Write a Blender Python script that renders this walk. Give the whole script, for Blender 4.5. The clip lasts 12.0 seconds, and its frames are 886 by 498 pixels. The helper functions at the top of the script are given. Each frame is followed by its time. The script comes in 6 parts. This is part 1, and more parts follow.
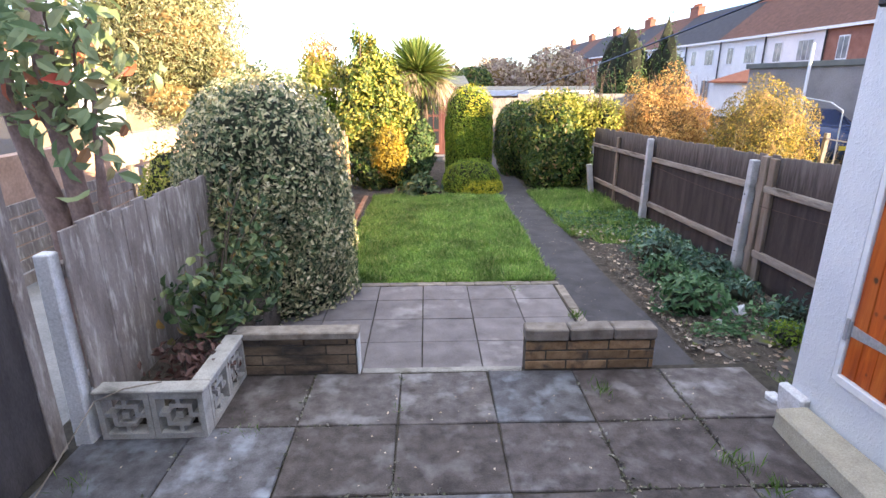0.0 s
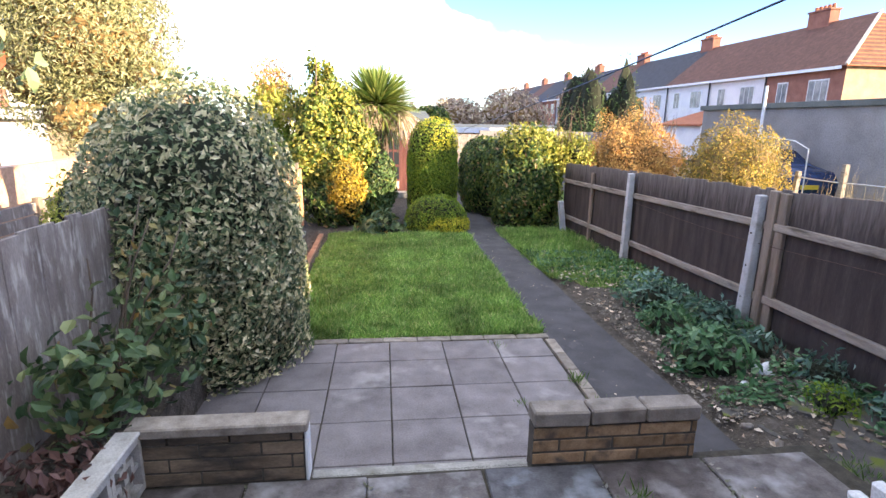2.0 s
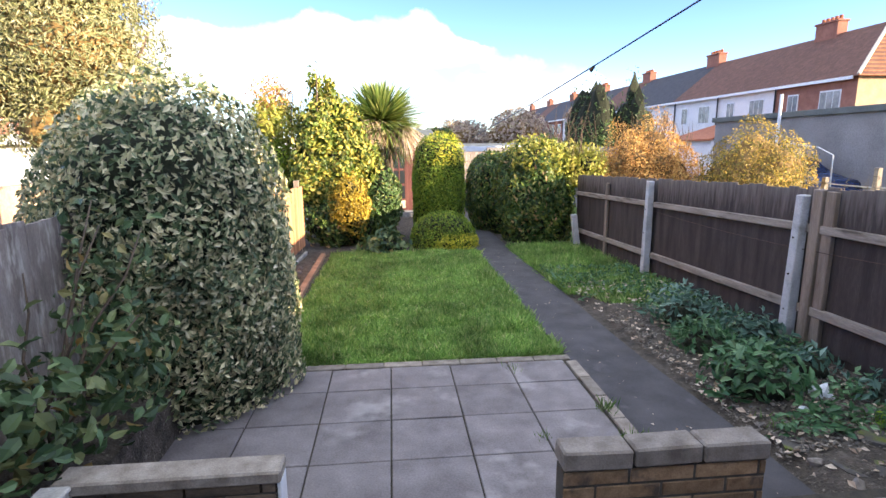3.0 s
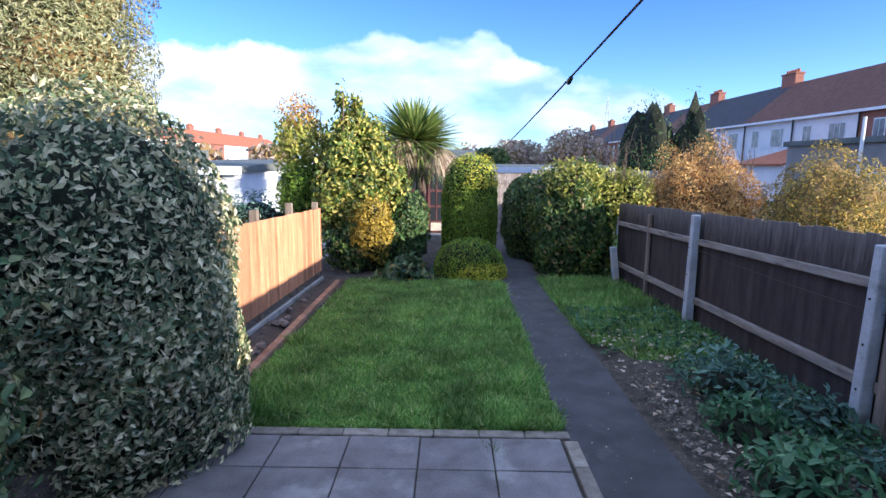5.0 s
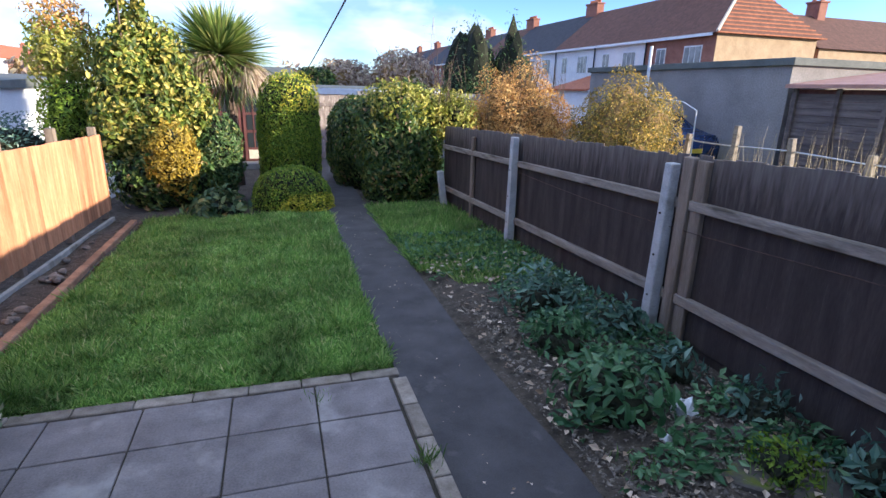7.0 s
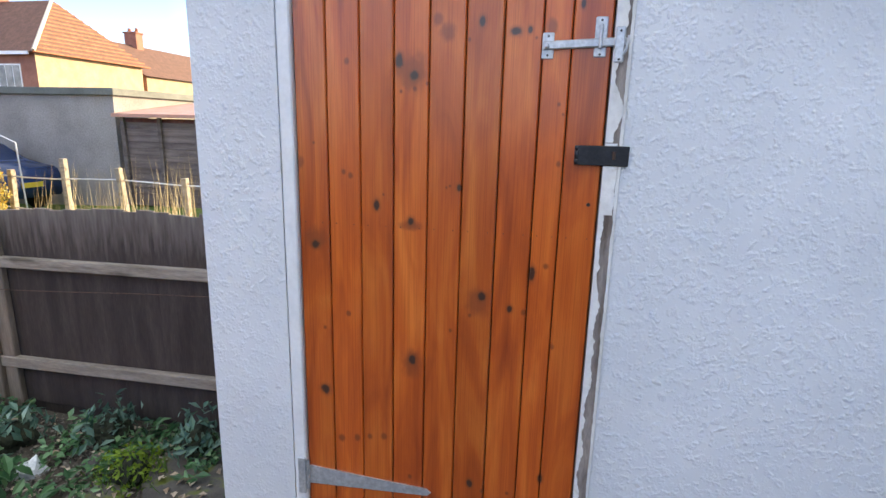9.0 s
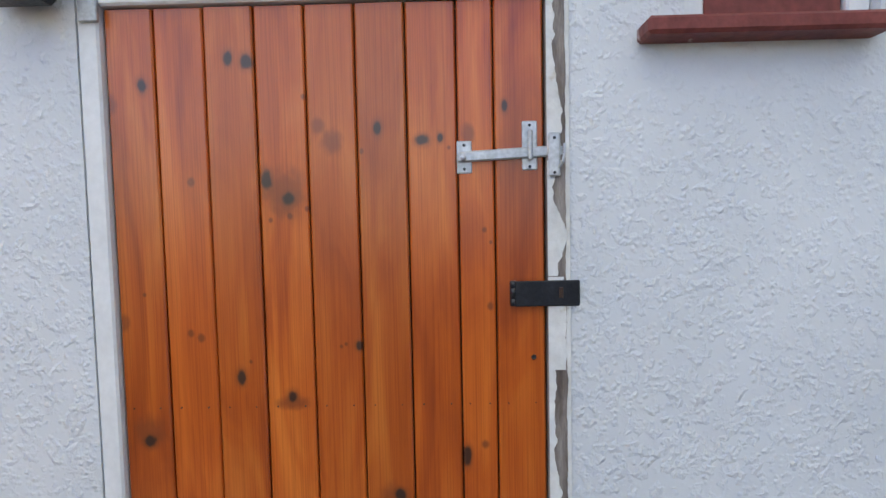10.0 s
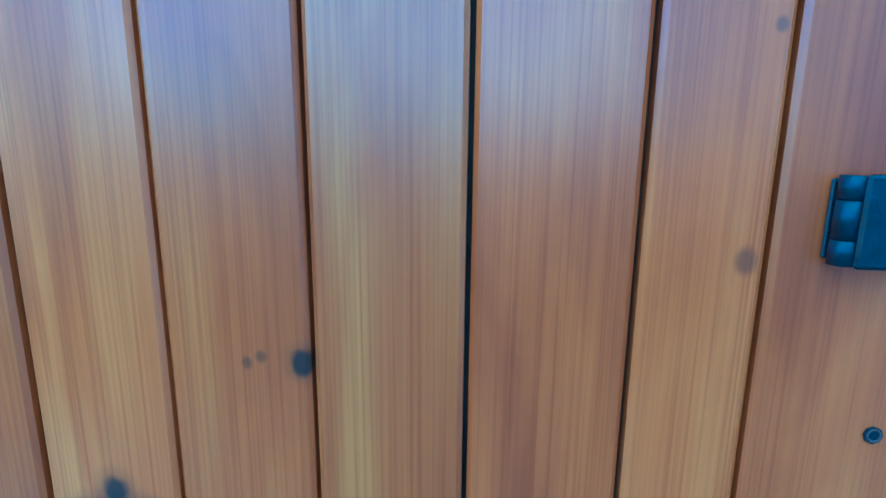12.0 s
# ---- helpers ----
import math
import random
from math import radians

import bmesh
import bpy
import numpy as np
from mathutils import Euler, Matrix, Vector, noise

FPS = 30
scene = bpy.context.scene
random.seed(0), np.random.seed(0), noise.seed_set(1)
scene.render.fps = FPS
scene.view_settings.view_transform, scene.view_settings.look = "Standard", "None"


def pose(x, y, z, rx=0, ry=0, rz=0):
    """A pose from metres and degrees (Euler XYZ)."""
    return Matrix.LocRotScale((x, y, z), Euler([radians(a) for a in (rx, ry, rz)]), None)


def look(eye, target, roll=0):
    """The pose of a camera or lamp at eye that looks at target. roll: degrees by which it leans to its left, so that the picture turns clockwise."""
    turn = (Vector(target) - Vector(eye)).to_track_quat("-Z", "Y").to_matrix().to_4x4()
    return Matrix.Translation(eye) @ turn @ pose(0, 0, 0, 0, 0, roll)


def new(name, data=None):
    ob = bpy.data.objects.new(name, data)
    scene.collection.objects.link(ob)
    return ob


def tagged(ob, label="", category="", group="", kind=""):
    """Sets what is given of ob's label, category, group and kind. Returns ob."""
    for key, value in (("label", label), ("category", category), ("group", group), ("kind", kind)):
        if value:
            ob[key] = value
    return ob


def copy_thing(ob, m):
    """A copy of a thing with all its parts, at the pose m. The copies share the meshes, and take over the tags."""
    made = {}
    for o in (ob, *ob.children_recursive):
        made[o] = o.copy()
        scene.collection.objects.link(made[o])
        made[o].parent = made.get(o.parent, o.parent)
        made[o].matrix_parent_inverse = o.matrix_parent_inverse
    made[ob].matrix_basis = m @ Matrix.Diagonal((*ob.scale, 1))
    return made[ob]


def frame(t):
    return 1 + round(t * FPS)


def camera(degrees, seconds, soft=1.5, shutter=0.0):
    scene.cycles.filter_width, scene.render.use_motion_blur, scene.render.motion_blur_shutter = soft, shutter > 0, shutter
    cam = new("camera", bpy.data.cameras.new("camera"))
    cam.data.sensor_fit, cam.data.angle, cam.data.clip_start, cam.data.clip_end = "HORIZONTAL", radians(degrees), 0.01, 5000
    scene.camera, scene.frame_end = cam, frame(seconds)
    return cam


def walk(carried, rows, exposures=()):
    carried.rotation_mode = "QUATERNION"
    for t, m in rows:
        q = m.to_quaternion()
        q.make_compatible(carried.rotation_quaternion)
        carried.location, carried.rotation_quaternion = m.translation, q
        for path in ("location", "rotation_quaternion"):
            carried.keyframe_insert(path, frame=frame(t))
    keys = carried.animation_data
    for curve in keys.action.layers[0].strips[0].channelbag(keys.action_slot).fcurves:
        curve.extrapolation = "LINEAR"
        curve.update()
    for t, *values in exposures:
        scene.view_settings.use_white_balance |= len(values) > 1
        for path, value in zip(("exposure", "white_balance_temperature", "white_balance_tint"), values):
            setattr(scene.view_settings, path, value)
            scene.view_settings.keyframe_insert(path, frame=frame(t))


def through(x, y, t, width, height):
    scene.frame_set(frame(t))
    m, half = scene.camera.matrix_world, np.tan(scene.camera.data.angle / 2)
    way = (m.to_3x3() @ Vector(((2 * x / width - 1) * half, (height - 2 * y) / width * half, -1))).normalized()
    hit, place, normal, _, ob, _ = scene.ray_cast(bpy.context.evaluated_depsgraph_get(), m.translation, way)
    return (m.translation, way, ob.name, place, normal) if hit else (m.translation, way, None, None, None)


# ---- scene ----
cam = camera(79.9, 12.0)
PATH = [
    (0, (-0.14, -0.193, 1.924), (-0.083, 1.711, 1.315), -0.1),
    (0.5, (-0.198, -0.002, 1.919), (-0.057, 1.881, 1.26), 2.0),
    (1, (-0.211, 0.207, 1.857), (0.014, 2.097, 1.242), 2.8),
    (1.5, (-0.211, 0.478, 1.849), (0.033, 2.389, 1.31), 2.0),
    (2, (-0.236, 0.682, 1.748), (-0.014, 2.613, 1.277), 1.0),
    (2.5, (-0.249, 0.881, 1.692), (-0.061, 2.826, 1.267), 0.3),
    (3, (-0.156, 1.128, 1.555), (0.032, 3.082, 1.168), -0.4),
    (3.2, (-0.128, 1.253, 1.518), (0.076, 3.209, 1.153), 0.1),
    (4.8, (0.342, 1.795, 1.613), (0.375, 3.768, 1.286), 0.5),
    (5, (0.445, 1.815, 1.62), (0.423, 3.789, 1.3), 0.6),
    (5.5, (0.54, 1.881, 1.613), (0.474, 3.852, 1.281), 1.0),
    (6, (0.577, 2.015, 1.592), (0.606, 3.976, 1.201), 1.0),
    (6.5, (0.594, 2.156, 1.58), (0.832, 4.081, 1.093), 1.4),
    (6.7, (0.603, 2.171, 1.58), (0.963, 4.066, 1.054), 1.5),
    (8.3, (0.612, 1.720, 1.639), (2.226, 2.691, 0.966), 3.1),
    (8.5, (0.640, 1.665, 1.655), (2.380, 2.434, 1.037), 2.9),
    (8.7, (0.655, 1.612, 1.695), (2.480, 2.194, 1.138), 2.6),
    (9, (0.689, 1.54, 1.766), (2.599, 1.925, 1.314), 1.4),
    (9.5, (0.774, 1.507, 1.797), (2.755, 1.681, 1.586), -0.8),
    (10, (1.068, 1.598, 1.847), (3.064, 1.63, 1.733), -1.2),
    (10.5, (1.338, 1.676, 1.822), (3.333, 1.736, 1.69), -0.7),
    (11, (1.603, 1.681, 1.762), (3.586, 1.783, 1.519), 0.5),
    (11.5, (1.758, 1.669, 1.758), (3.723, 1.826, 1.424), 1.0),
    (12, (1.768, 1.668, 1.744), (3.719, 1.824, 1.335), 0.6),
]
EXPOSURES = [(0, 2.4, 6600, 13), (1.0, 2.5, 6550, 12), (2.0, 2.3, 6450, 12), (3.2, 2.05, 6200, 11), (4.8, 1.36, 5000, 11), (6.7, 1.3, 5200, 11), (8.3, 2.45, 6700, 11), (9.5, 2.2, 7300, 2), (11, 2.45, 8500, 4), (11.4, 2.95, 5000, -52), (12, 2.95, 2600, -40)]
walk(cam, [(t, look(eye, target, roll)) for t, eye, target, roll in PATH], EXPOSURES)

# ---- light ----
SUN_AZ, SUN_EL = -30.0, 10.6   # degrees: bearing from +x towards +y, height
sun_dir = Vector((math.cos(radians(SUN_EL)) * math.cos(radians(SUN_AZ)), math.cos(radians(SUN_EL)) * math.sin(radians(SUN_AZ)), math.sin(radians(SUN_EL))))
sun = new("sun", bpy.data.lights.new("sun", "SUN"))
sun.data.energy, sun.data.angle, sun.data.color = 5.0, radians(0.6), (1.0, 0.78, 0.50)
sun.matrix_world = look(sun_dir * 60, (0, 0, 0))

world = bpy.data.worlds.new("sky")
scene.world = world
world.use_nodes = True
wt = world.node_tree
wt.nodes.clear()


def wnode(kind, **kw):
    n = wt.nodes.new(kind)
    for k, v in kw.items():
        n.inputs[k].default_value = v
    return n


w_out = wnode("ShaderNodeOutputWorld")
w_bg = wnode("ShaderNodeBackground", Strength=0.15)
w_sky = wnode("ShaderNodeTexSky")
w_sky.sky_type, w_sky.sun_disc = "NISHITA", False
w_sky.sun_elevation, w_sky.sun_rotation = radians(14), radians(90 - SUN_AZ)
w_sky.ozone_density, w_sky.dust_density, w_sky.air_density = 3.0, 0.3, 1.0
w_co = wnode("ShaderNodeTexCoord")
w_sep = wnode("ShaderNodeSeparateXYZ")
wt.links.new(w_co.outputs["Generated"], w_sep.inputs[0])
w_map = wnode("ShaderNodeMapping", Scale=(2.2, 2.2, 5.5), Location=(0.35, 0.1, 0.2))
wt.links.new(w_co.outputs["Generated"], w_map.inputs["Vector"])
w_noise = wnode("ShaderNodeTexNoise", Scale=1.5, Detail=9.0, Roughness=0.52)
wt.links.new(w_map.outputs[0], w_noise.inputs["Vector"])
# a bank of cumulus: its top is a height angle that changes with the bearing, torn by noise
def wmath(op, a, b=None):
    n = wnode("ShaderNodeMath")
    n.operation = op
    for i, v in enumerate((a, b)):
        if isinstance(v, (int, float)):
            n.inputs[i].default_value = v
        elif v is not None:
            wt.links.new(v, n.inputs[i])
    return n.outputs[0]


w_az = wmath("ARCTAN2", w_sep.outputs["Y"], w_sep.outputs["X"])
w_el = wmath("ARCSINE", w_sep.outputs["Z"])
w_pos = wmath("DIVIDE", wmath("SUBTRACT", w_az, radians(40)), radians(110))
w_top = wnode("ShaderNodeValToRGB")
BANK = ((40, 2.0), (60, 4.0), (68, 6.4), (75, 8.9), (83, 10.2), (86, 12.8), (91, 12.8), (98, 12.4), (106, 11.6), (116, 10.6), (128, 9.5), (150, 4.0))   # bearing, height
BANK_ROWS = list(w_top.color_ramp.elements) + [w_top.color_ramp.elements.new(0.5) for _ in BANK[2:]]
for e_, (p_, v_) in zip(BANK_ROWS, BANK):
    e_.position, e_.color = (p_ - 40) / 110, (v_ / 20, v_ / 20, v_ / 20, 1)
wt.links.new(w_pos, w_top.inputs["Fac"])
w_over = wmath("SUBTRACT", wmath("MULTIPLY", w_top.outputs[0], radians(20)), w_el)
w_puff = wnode("ShaderNodeTexNoise", Scale=9.0, Detail=8.0, Roughness=0.55)
wt.links.new(w_co.outputs["Generated"], w_puff.inputs["Vector"])
w_edge = wmath("ADD", w_over, wmath("MULTIPLY", wmath("SUBTRACT", w_puff.outputs["Fac"], 0.5), 0.10))
w_bank = wnode("ShaderNodeMapRange", **{"From Min": 0.0, "From Max": 0.012})
wt.links.new(w_edge, w_bank.inputs["Value"])
# under its bright crest the bank thins to a blue-grey veil
w_deep = wnode("ShaderNodeMapRange", **{"From Min": 0.03, "From Max": 0.13, "To Min": 1.0, "To Max": 0.55})
wt.links.new(wmath("ADD", w_over, wmath("MULTIPLY", wmath("SUBTRACT", w_noise.outputs["Fac"], 0.5), 0.18)), w_deep.inputs["Value"])
w_here = wmath("MULTIPLY", w_bank.outputs[0], w_deep.outputs[0])
# broken cloud outside the view, overhead and all round, added to brighten the shade
w_band = wnode("ShaderNodeValToRGB")
BAND = ((0.08, 0.64), (0.20, 0.46), (0.32, 0.42), (0.60, 0.58))
BAND_ROWS = list(w_band.color_ramp.elements) + [w_band.color_ramp.elements.new(0.5) for _ in BAND[2:]]
for e_, (p_, v_) in zip(BAND_ROWS, BAND):
    e_.position, e_.color = p_, (v_, v_, v_, 1)
wt.links.new(w_sep.outputs["Z"], w_band.inputs["Fac"])
w_broken = wnode("ShaderNodeMapRange", **{"From Min": 1.0, "From Max": 1.05})
wt.links.new(wmath("ADD", w_noise.outputs["Fac"], w_band.outputs[0]), w_broken.inputs["Value"])
w_high = wnode("ShaderNodeMapRange", **{"From Min": radians(18), "From Max": radians(27)})
wt.links.new(w_el, w_high.inputs["Value"])
w_round = wnode("ShaderNodeMapRange", **{"From Min": 0.52, "From Max": 0.70})
wt.links.new(wmath("ABSOLUTE", wmath("SUBTRACT", w_pos, 0.5)), w_round.inputs["Value"])
w_rest = wmath("MULTIPLY", w_broken.outputs[0], wmath("MAXIMUM", w_high.outputs[0], w_round.outputs[0]))
w_mask = wnode("ShaderNodeMath")
w_mask.operation = "MAXIMUM"
wt.links.new(w_here, w_mask.inputs[0])
wt.links.new(w_rest, w_mask.inputs[1])
w_n2 = wnode("ShaderNodeTexNoise", Scale=2.6, Detail=4.0, Roughness=0.5)
wt.links.new(w_map.outputs[0], w_n2.inputs["Vector"])
w_col = wnode("ShaderNodeValToRGB")
w_col.color_ramp.elements[0].position, w_col.color_ramp.elements[0].color = 0.35, (1.5, 2.1, 3.0, 1)
w_col.color_ramp.elements[1].position, w_col.color_ramp.elements[1].color = 0.58, (3.6, 3.6, 3.7, 1)
wt.links.new(w_n2.outputs["Fac"], w_col.inputs["Fac"])
w_hs = wnode("ShaderNodeHueSaturation", Hue=0.532, Saturation=1.2, Value=0.85)
wt.links.new(w_sky.outputs[0], w_hs.inputs["Color"])
w_mix = wnode("ShaderNodeMix")
w_mix.data_type = "RGBA"
wt.links.new(w_mask.outputs[0], w_mix.inputs[0])
wt.links.new(w_hs.outputs[0], w_mix.inputs[6])
wt.links.new(w_col.outputs[0], w_mix.inputs[7])
wt.links.new(w_mix.outputs[2], w_bg.inputs["Color"])
wt.links.new(w_bg.outputs[0], w_out.inputs["Surface"])


# ---- materials ----
def nmat(name):
    m = bpy.data.materials.new(name)
    m.use_nodes = True
    t = m.node_tree
    b = t.nodes["Principled BSDF"]
    return m, t, b


def ramp(t, stops):
    r = t.nodes.new("ShaderNodeValToRGB")
    e = r.color_ramp.elements
    while len(e) < len(stops):
        e.new(0.5)
    for el, (p, c) in zip(e, stops):
        el.position, el.color = p, (*c, 1)
    return r


def tex(t, scale, detail=4.0, stretch=(1, 1, 1), kind="ShaderNodeTexNoise", coord="Position", rough=0.55):
    if coord == "Position":
        src = t.nodes.new("ShaderNodeNewGeometry").outputs["Position"]
    else:
        src = t.nodes.new("ShaderNodeTexCoord").outputs[coord]
    mp = t.nodes.new("ShaderNodeMapping")
    mp.inputs["Scale"].default_value = stretch
    t.links.new(src, mp.inputs["Vector"])
    n = t.nodes.new(kind)
    n.inputs["Scale"].default_value = scale
    if kind == "ShaderNodeTexNoise":
        n.inputs["Detail"].default_value = detail
        n.inputs["Roughness"].default_value = rough
    t.links.new(mp.outputs[0], n.inputs["Vector"])
    return n


def mixc(t, fac, a, b, mode="MIX"):
    m = t.nodes.new("ShaderNodeMix")
    m.data_type, m.blend_type = "RGBA", mode
    for i, v in ((0, fac), (6, a), (7, b)):
        if isinstance(v, bpy.types.NodeSocket):
            t.links.new(v, m.inputs[i])
        elif i == 0:
            m.inputs[0].default_value = v
        else:
            m.inputs[i].default_value = (*v, 1)
    return m.outputs[2]


def surface(name, c1, c2, scale=6.0, rough=0.85, bump=0.3, bump_scale=60.0, stretch=(1, 1, 1), vary=0.0, island=0.0,
            spot=None, spot_scale=3.0, spot_at=(0.55, 0.7), metal=0.0, dist=0.004, spec=0.35, grain=0.8, tints=None, bleach=None):
    """Two-scale surface: broad tone c1..c2, fine grain, optional stains, tone shifts from piece to piece."""
    m, t, b = nmat(name)
    n = tex(t, scale, 6.0, stretch)
    col = ramp(t, [(0.3, c1), (0.7, c2)])
    t.links.new(n.outputs["Fac"], col.inputs["Fac"])
    out = col.outputs[0]
    g = tex(t, bump_scale, 3.0, stretch)
    gr = ramp(t, [(0.3, (0.72, 0.72, 0.72)), (0.7, (1.12, 1.12, 1.12))])
    t.links.new(g.outputs["Fac"], gr.inputs["Fac"])
    out = mixc(t, grain, out, gr.outputs[0], "MULTIPLY")
    if spot:
        s = tex(t, spot_scale, 5.0, stretch)
        mr = t.nodes.new("ShaderNodeMapRange")
        mr.inputs["From Min"].default_value, mr.inputs["From Max"].default_value = spot_at
        t.links.new(s.outputs["Fac"], mr.inputs["Value"])
        out = mixc(t, mr.outputs[0], out, spot)
    if vary or island:
        src = t.nodes.new("ShaderNodeObjectInfo").outputs["Random"] if vary else t.nodes.new("ShaderNodeNewGeometry").outputs["Random Per Island"]
        k = vary or island
        mr = t.nodes.new("ShaderNodeMapRange")
        mr.inputs["To Min"].default_value, mr.inputs["To Max"].default_value = 1 - k, 1 + k
        t.links.new(src, mr.inputs["Value"])
        hs = t.nodes.new("ShaderNodeHueSaturation")
        t.links.new(mr.outputs[0], hs.inputs["Value"])
        t.links.new(out, hs.inputs["Color"])
        out = hs.outputs[0]
    if tints:
        rd = ramp(t, [((i + 0.5) / len(tints), c) for i, c in enumerate(tints)])
        rd.color_ramp.interpolation = "CONSTANT"
        t.links.new(t.nodes.new("ShaderNodeObjectInfo").outputs["Random"], rd.inputs["Fac"])
        out = mixc(t, 1.0, out, rd.outputs[0], "MULTIPLY")
    if bleach:
        # weather-bleached streaks running down from the top end of each board
        z = t.nodes.new("ShaderNodeSeparateXYZ")
        t.links.new(t.nodes.new("ShaderNodeTexCoord").outputs["Generated"], z.inputs[0])
        ad = t.nodes.new("ShaderNodeMath")
        ad.operation = "MULTIPLY_ADD"
        t.links.new(tex(t, 26, 5.0, (1, 1, 0.12)).outputs["Fac"], ad.inputs[0])
        ad.inputs[1].default_value = 0.55
        t.links.new(z.outputs["Z"], ad.inputs[2])
        mr = t.nodes.new("ShaderNodeMapRange")
        mr.inputs["From Min"].default_value, mr.inputs["From Max"].default_value, mr.inputs["To Max"].default_value = 1.08, 1.36, 0.6
        t.links.new(ad.outputs[0], mr.inputs["Value"])
        out = mixc(t, mr.outputs[0], out, bleach)
    t.links.new(out, b.inputs["Base Color"])
    b.inputs["Roughness"].default_value, b.inputs["Metallic"].default_value = rough, metal
    b.inputs["Specular IOR Level"].default_value = spec
    if bump:
        bp = t.nodes.new("ShaderNodeBump")
        bp.inputs["Strength"].default_value, bp.inputs["Distance"].default_value = bump, dist
        t.links.new(g.outputs["Fac"], bp.inputs["Height"])
        t.links.new(bp.outputs[0], b.inputs["Normal"])
    return m


def leaf_mat(name, stops, rough=0.5, through=0.25, patch=2.2, swing=0.22):
    """Leaf tones spread over the islands of one crown, with light passing through; patch, swing: broad tone changes."""
    m, t, b = nmat(name)
    src = t.nodes.new("ShaderNodeNewGeometry").outputs["Random Per Island"]
    r = ramp(t, stops)
    t.links.new(src, r.inputs["Fac"])
    n = tex(t, patch, 3.0)
    nr = ramp(t, [(0.3, (1 - swing,) * 3), (0.7, (1 + swing,) * 3)])
    t.links.new(n.outputs["Fac"], nr.inputs["Fac"])
    out = mixc(t, 1.0, r.outputs[0], nr.outputs[0], "MULTIPLY")
    t.links.new(out, b.inputs["Base Color"])
    b.inputs["Roughness"].default_value = rough
    b.inputs["Specular IOR Level"].default_value = 0.4
    tr = t.nodes.new("ShaderNodeBsdfTranslucent")
    t.links.new(out, tr.inputs["Color"])
    mx = t.nodes.new("ShaderNodeMixShader")
    mx.inputs[0].default_value = through
    t.links.new(b.outputs[0], mx.inputs[1])
    t.links.new(tr.outputs[0], mx.inputs[2])
    t.links.new(mx.outputs[0], t.nodes["Material Output"].inputs["Surface"])
    return m


M = {}
M["slab"] = surface("terrace_slab", (0.055, 0.048, 0.046), (0.16, 0.147, 0.145), 10, 0.72, 0.7, 110, vary=0.2, spot=(0.28, 0.285, 0.295), spot_scale=4.5, spot_at=(0.52, 0.74), tints=((0.88, 0.80, 0.76), (0.95, 1.02, 1.12), (0.74, 0.67, 0.65), (1.0, 0.95, 0.93), (0.78, 0.72, 0.71), (1.08, 1.14, 1.24)))
M["patio"] = surface("patio_slab", (0.14, 0.122, 0.123), (0.235, 0.212, 0.214), 5, 0.8, 0.3, 90, vary=0.10, spot=(0.36, 0.34, 0.33), spot_scale=3, spot_at=(0.58, 0.8))
M["joint"] = surface("joint_dirt", (0.03, 0.027, 0.02), (0.07, 0.06, 0.045), 20, 0.95, 0.5, 120)
M["concrete"] = surface("concrete", (0.25, 0.24, 0.22), (0.38, 0.36, 0.33), 7, 0.9, 0.4, 110, spot=(0.16, 0.15, 0.12), spot_scale=4)
M["step"] = surface("step_concrete", (0.38, 0.34, 0.26), (0.50, 0.46, 0.36), 8, 0.9, 0.4, 110, spot=(0.12, 0.11, 0.09), spot_scale=4, spot_at=(0.6, 0.8))
M["path"] = surface("path_asphalt", (0.045, 0.042, 0.045), (0.085, 0.08, 0.085), 4, 0.85, 0.5, 160, spot=(0.13, 0.12, 0.12), spot_scale=5, spot_at=(0.62, 0.8))
M["soil"] = surface("soil", (0.035, 0.028, 0.022), (0.12, 0.10, 0.08), 11, 0.95, 0.9, 70, dist=0.02, spot=(0.24, 0.21, 0.17), spot_scale=45, spot_at=(0.60, 0.70))
M["turf"] = surface("turf", (0.05, 0.09, 0.016), (0.12, 0.18, 0.035), 5, 0.95, 0.6, 120, dist=0.02)
M["bricks"] = surface("brown_brick", (0.19, 0.115, 0.06), (0.36, 0.24, 0.14), 14, 0.9, 0.5, 140, vary=0.3, spot=(0.09, 0.07, 0.055), spot_scale=9)
M["mortar"] = surface("mortar", (0.055, 0.048, 0.04), (0.10, 0.09, 0.075), 20, 0.95, 0.4, 150)
M["cope"] = surface("coping_brick", (0.17, 0.14, 0.115), (0.33, 0.29, 0.25), 12, 0.9, 0.5, 140, vary=0.18)
M["screen"] = surface("screen_block", (0.36, 0.34, 0.31), (0.55, 0.53, 0.50), 10, 0.9, 0.4, 120, spot=(0.14, 0.13, 0.11), spot_scale=5, spot_at=(0.56, 0.75))
M["creosote"] = surface("creosoted_board", (0.034, 0.025, 0.022), (0.075, 0.058, 0.051), 5, 0.8, 0.4, 60, stretch=(2, 2, 0.3), vary=0.12, bleach=(0.27, 0.235, 0.21))
M["rail"] = surface("fence_rail", (0.20, 0.165, 0.13), (0.36, 0.31, 0.26), 6, 0.85, 0.4, 60, stretch=(3, 0.4, 3), spot=(0.10, 0.08, 0.06), spot_scale=5)
M["timber"] = surface("weathered_timber", (0.15, 0.115, 0.088), (0.29, 0.23, 0.18), 6, 0.8, 0.4, 60, stretch=(3, 3, 0.3))
M["oldboard"] = surface("weathered_board", (0.17, 0.135, 0.12), (0.38, 0.33, 0.30), 3.5, 0.9, 0.6, 90, stretch=(2, 2, 0.5), vary=0.07, spot=(0.52, 0.475, 0.43), spot_scale=13, spot_at=(0.53, 0.72))
M["lapboard"] = surface("grey_lap_board", (0.10, 0.08, 0.075), (0.20, 0.165, 0.155), 4, 0.9, 0.4, 50, stretch=(2, 0.3, 3), vary=0.18)
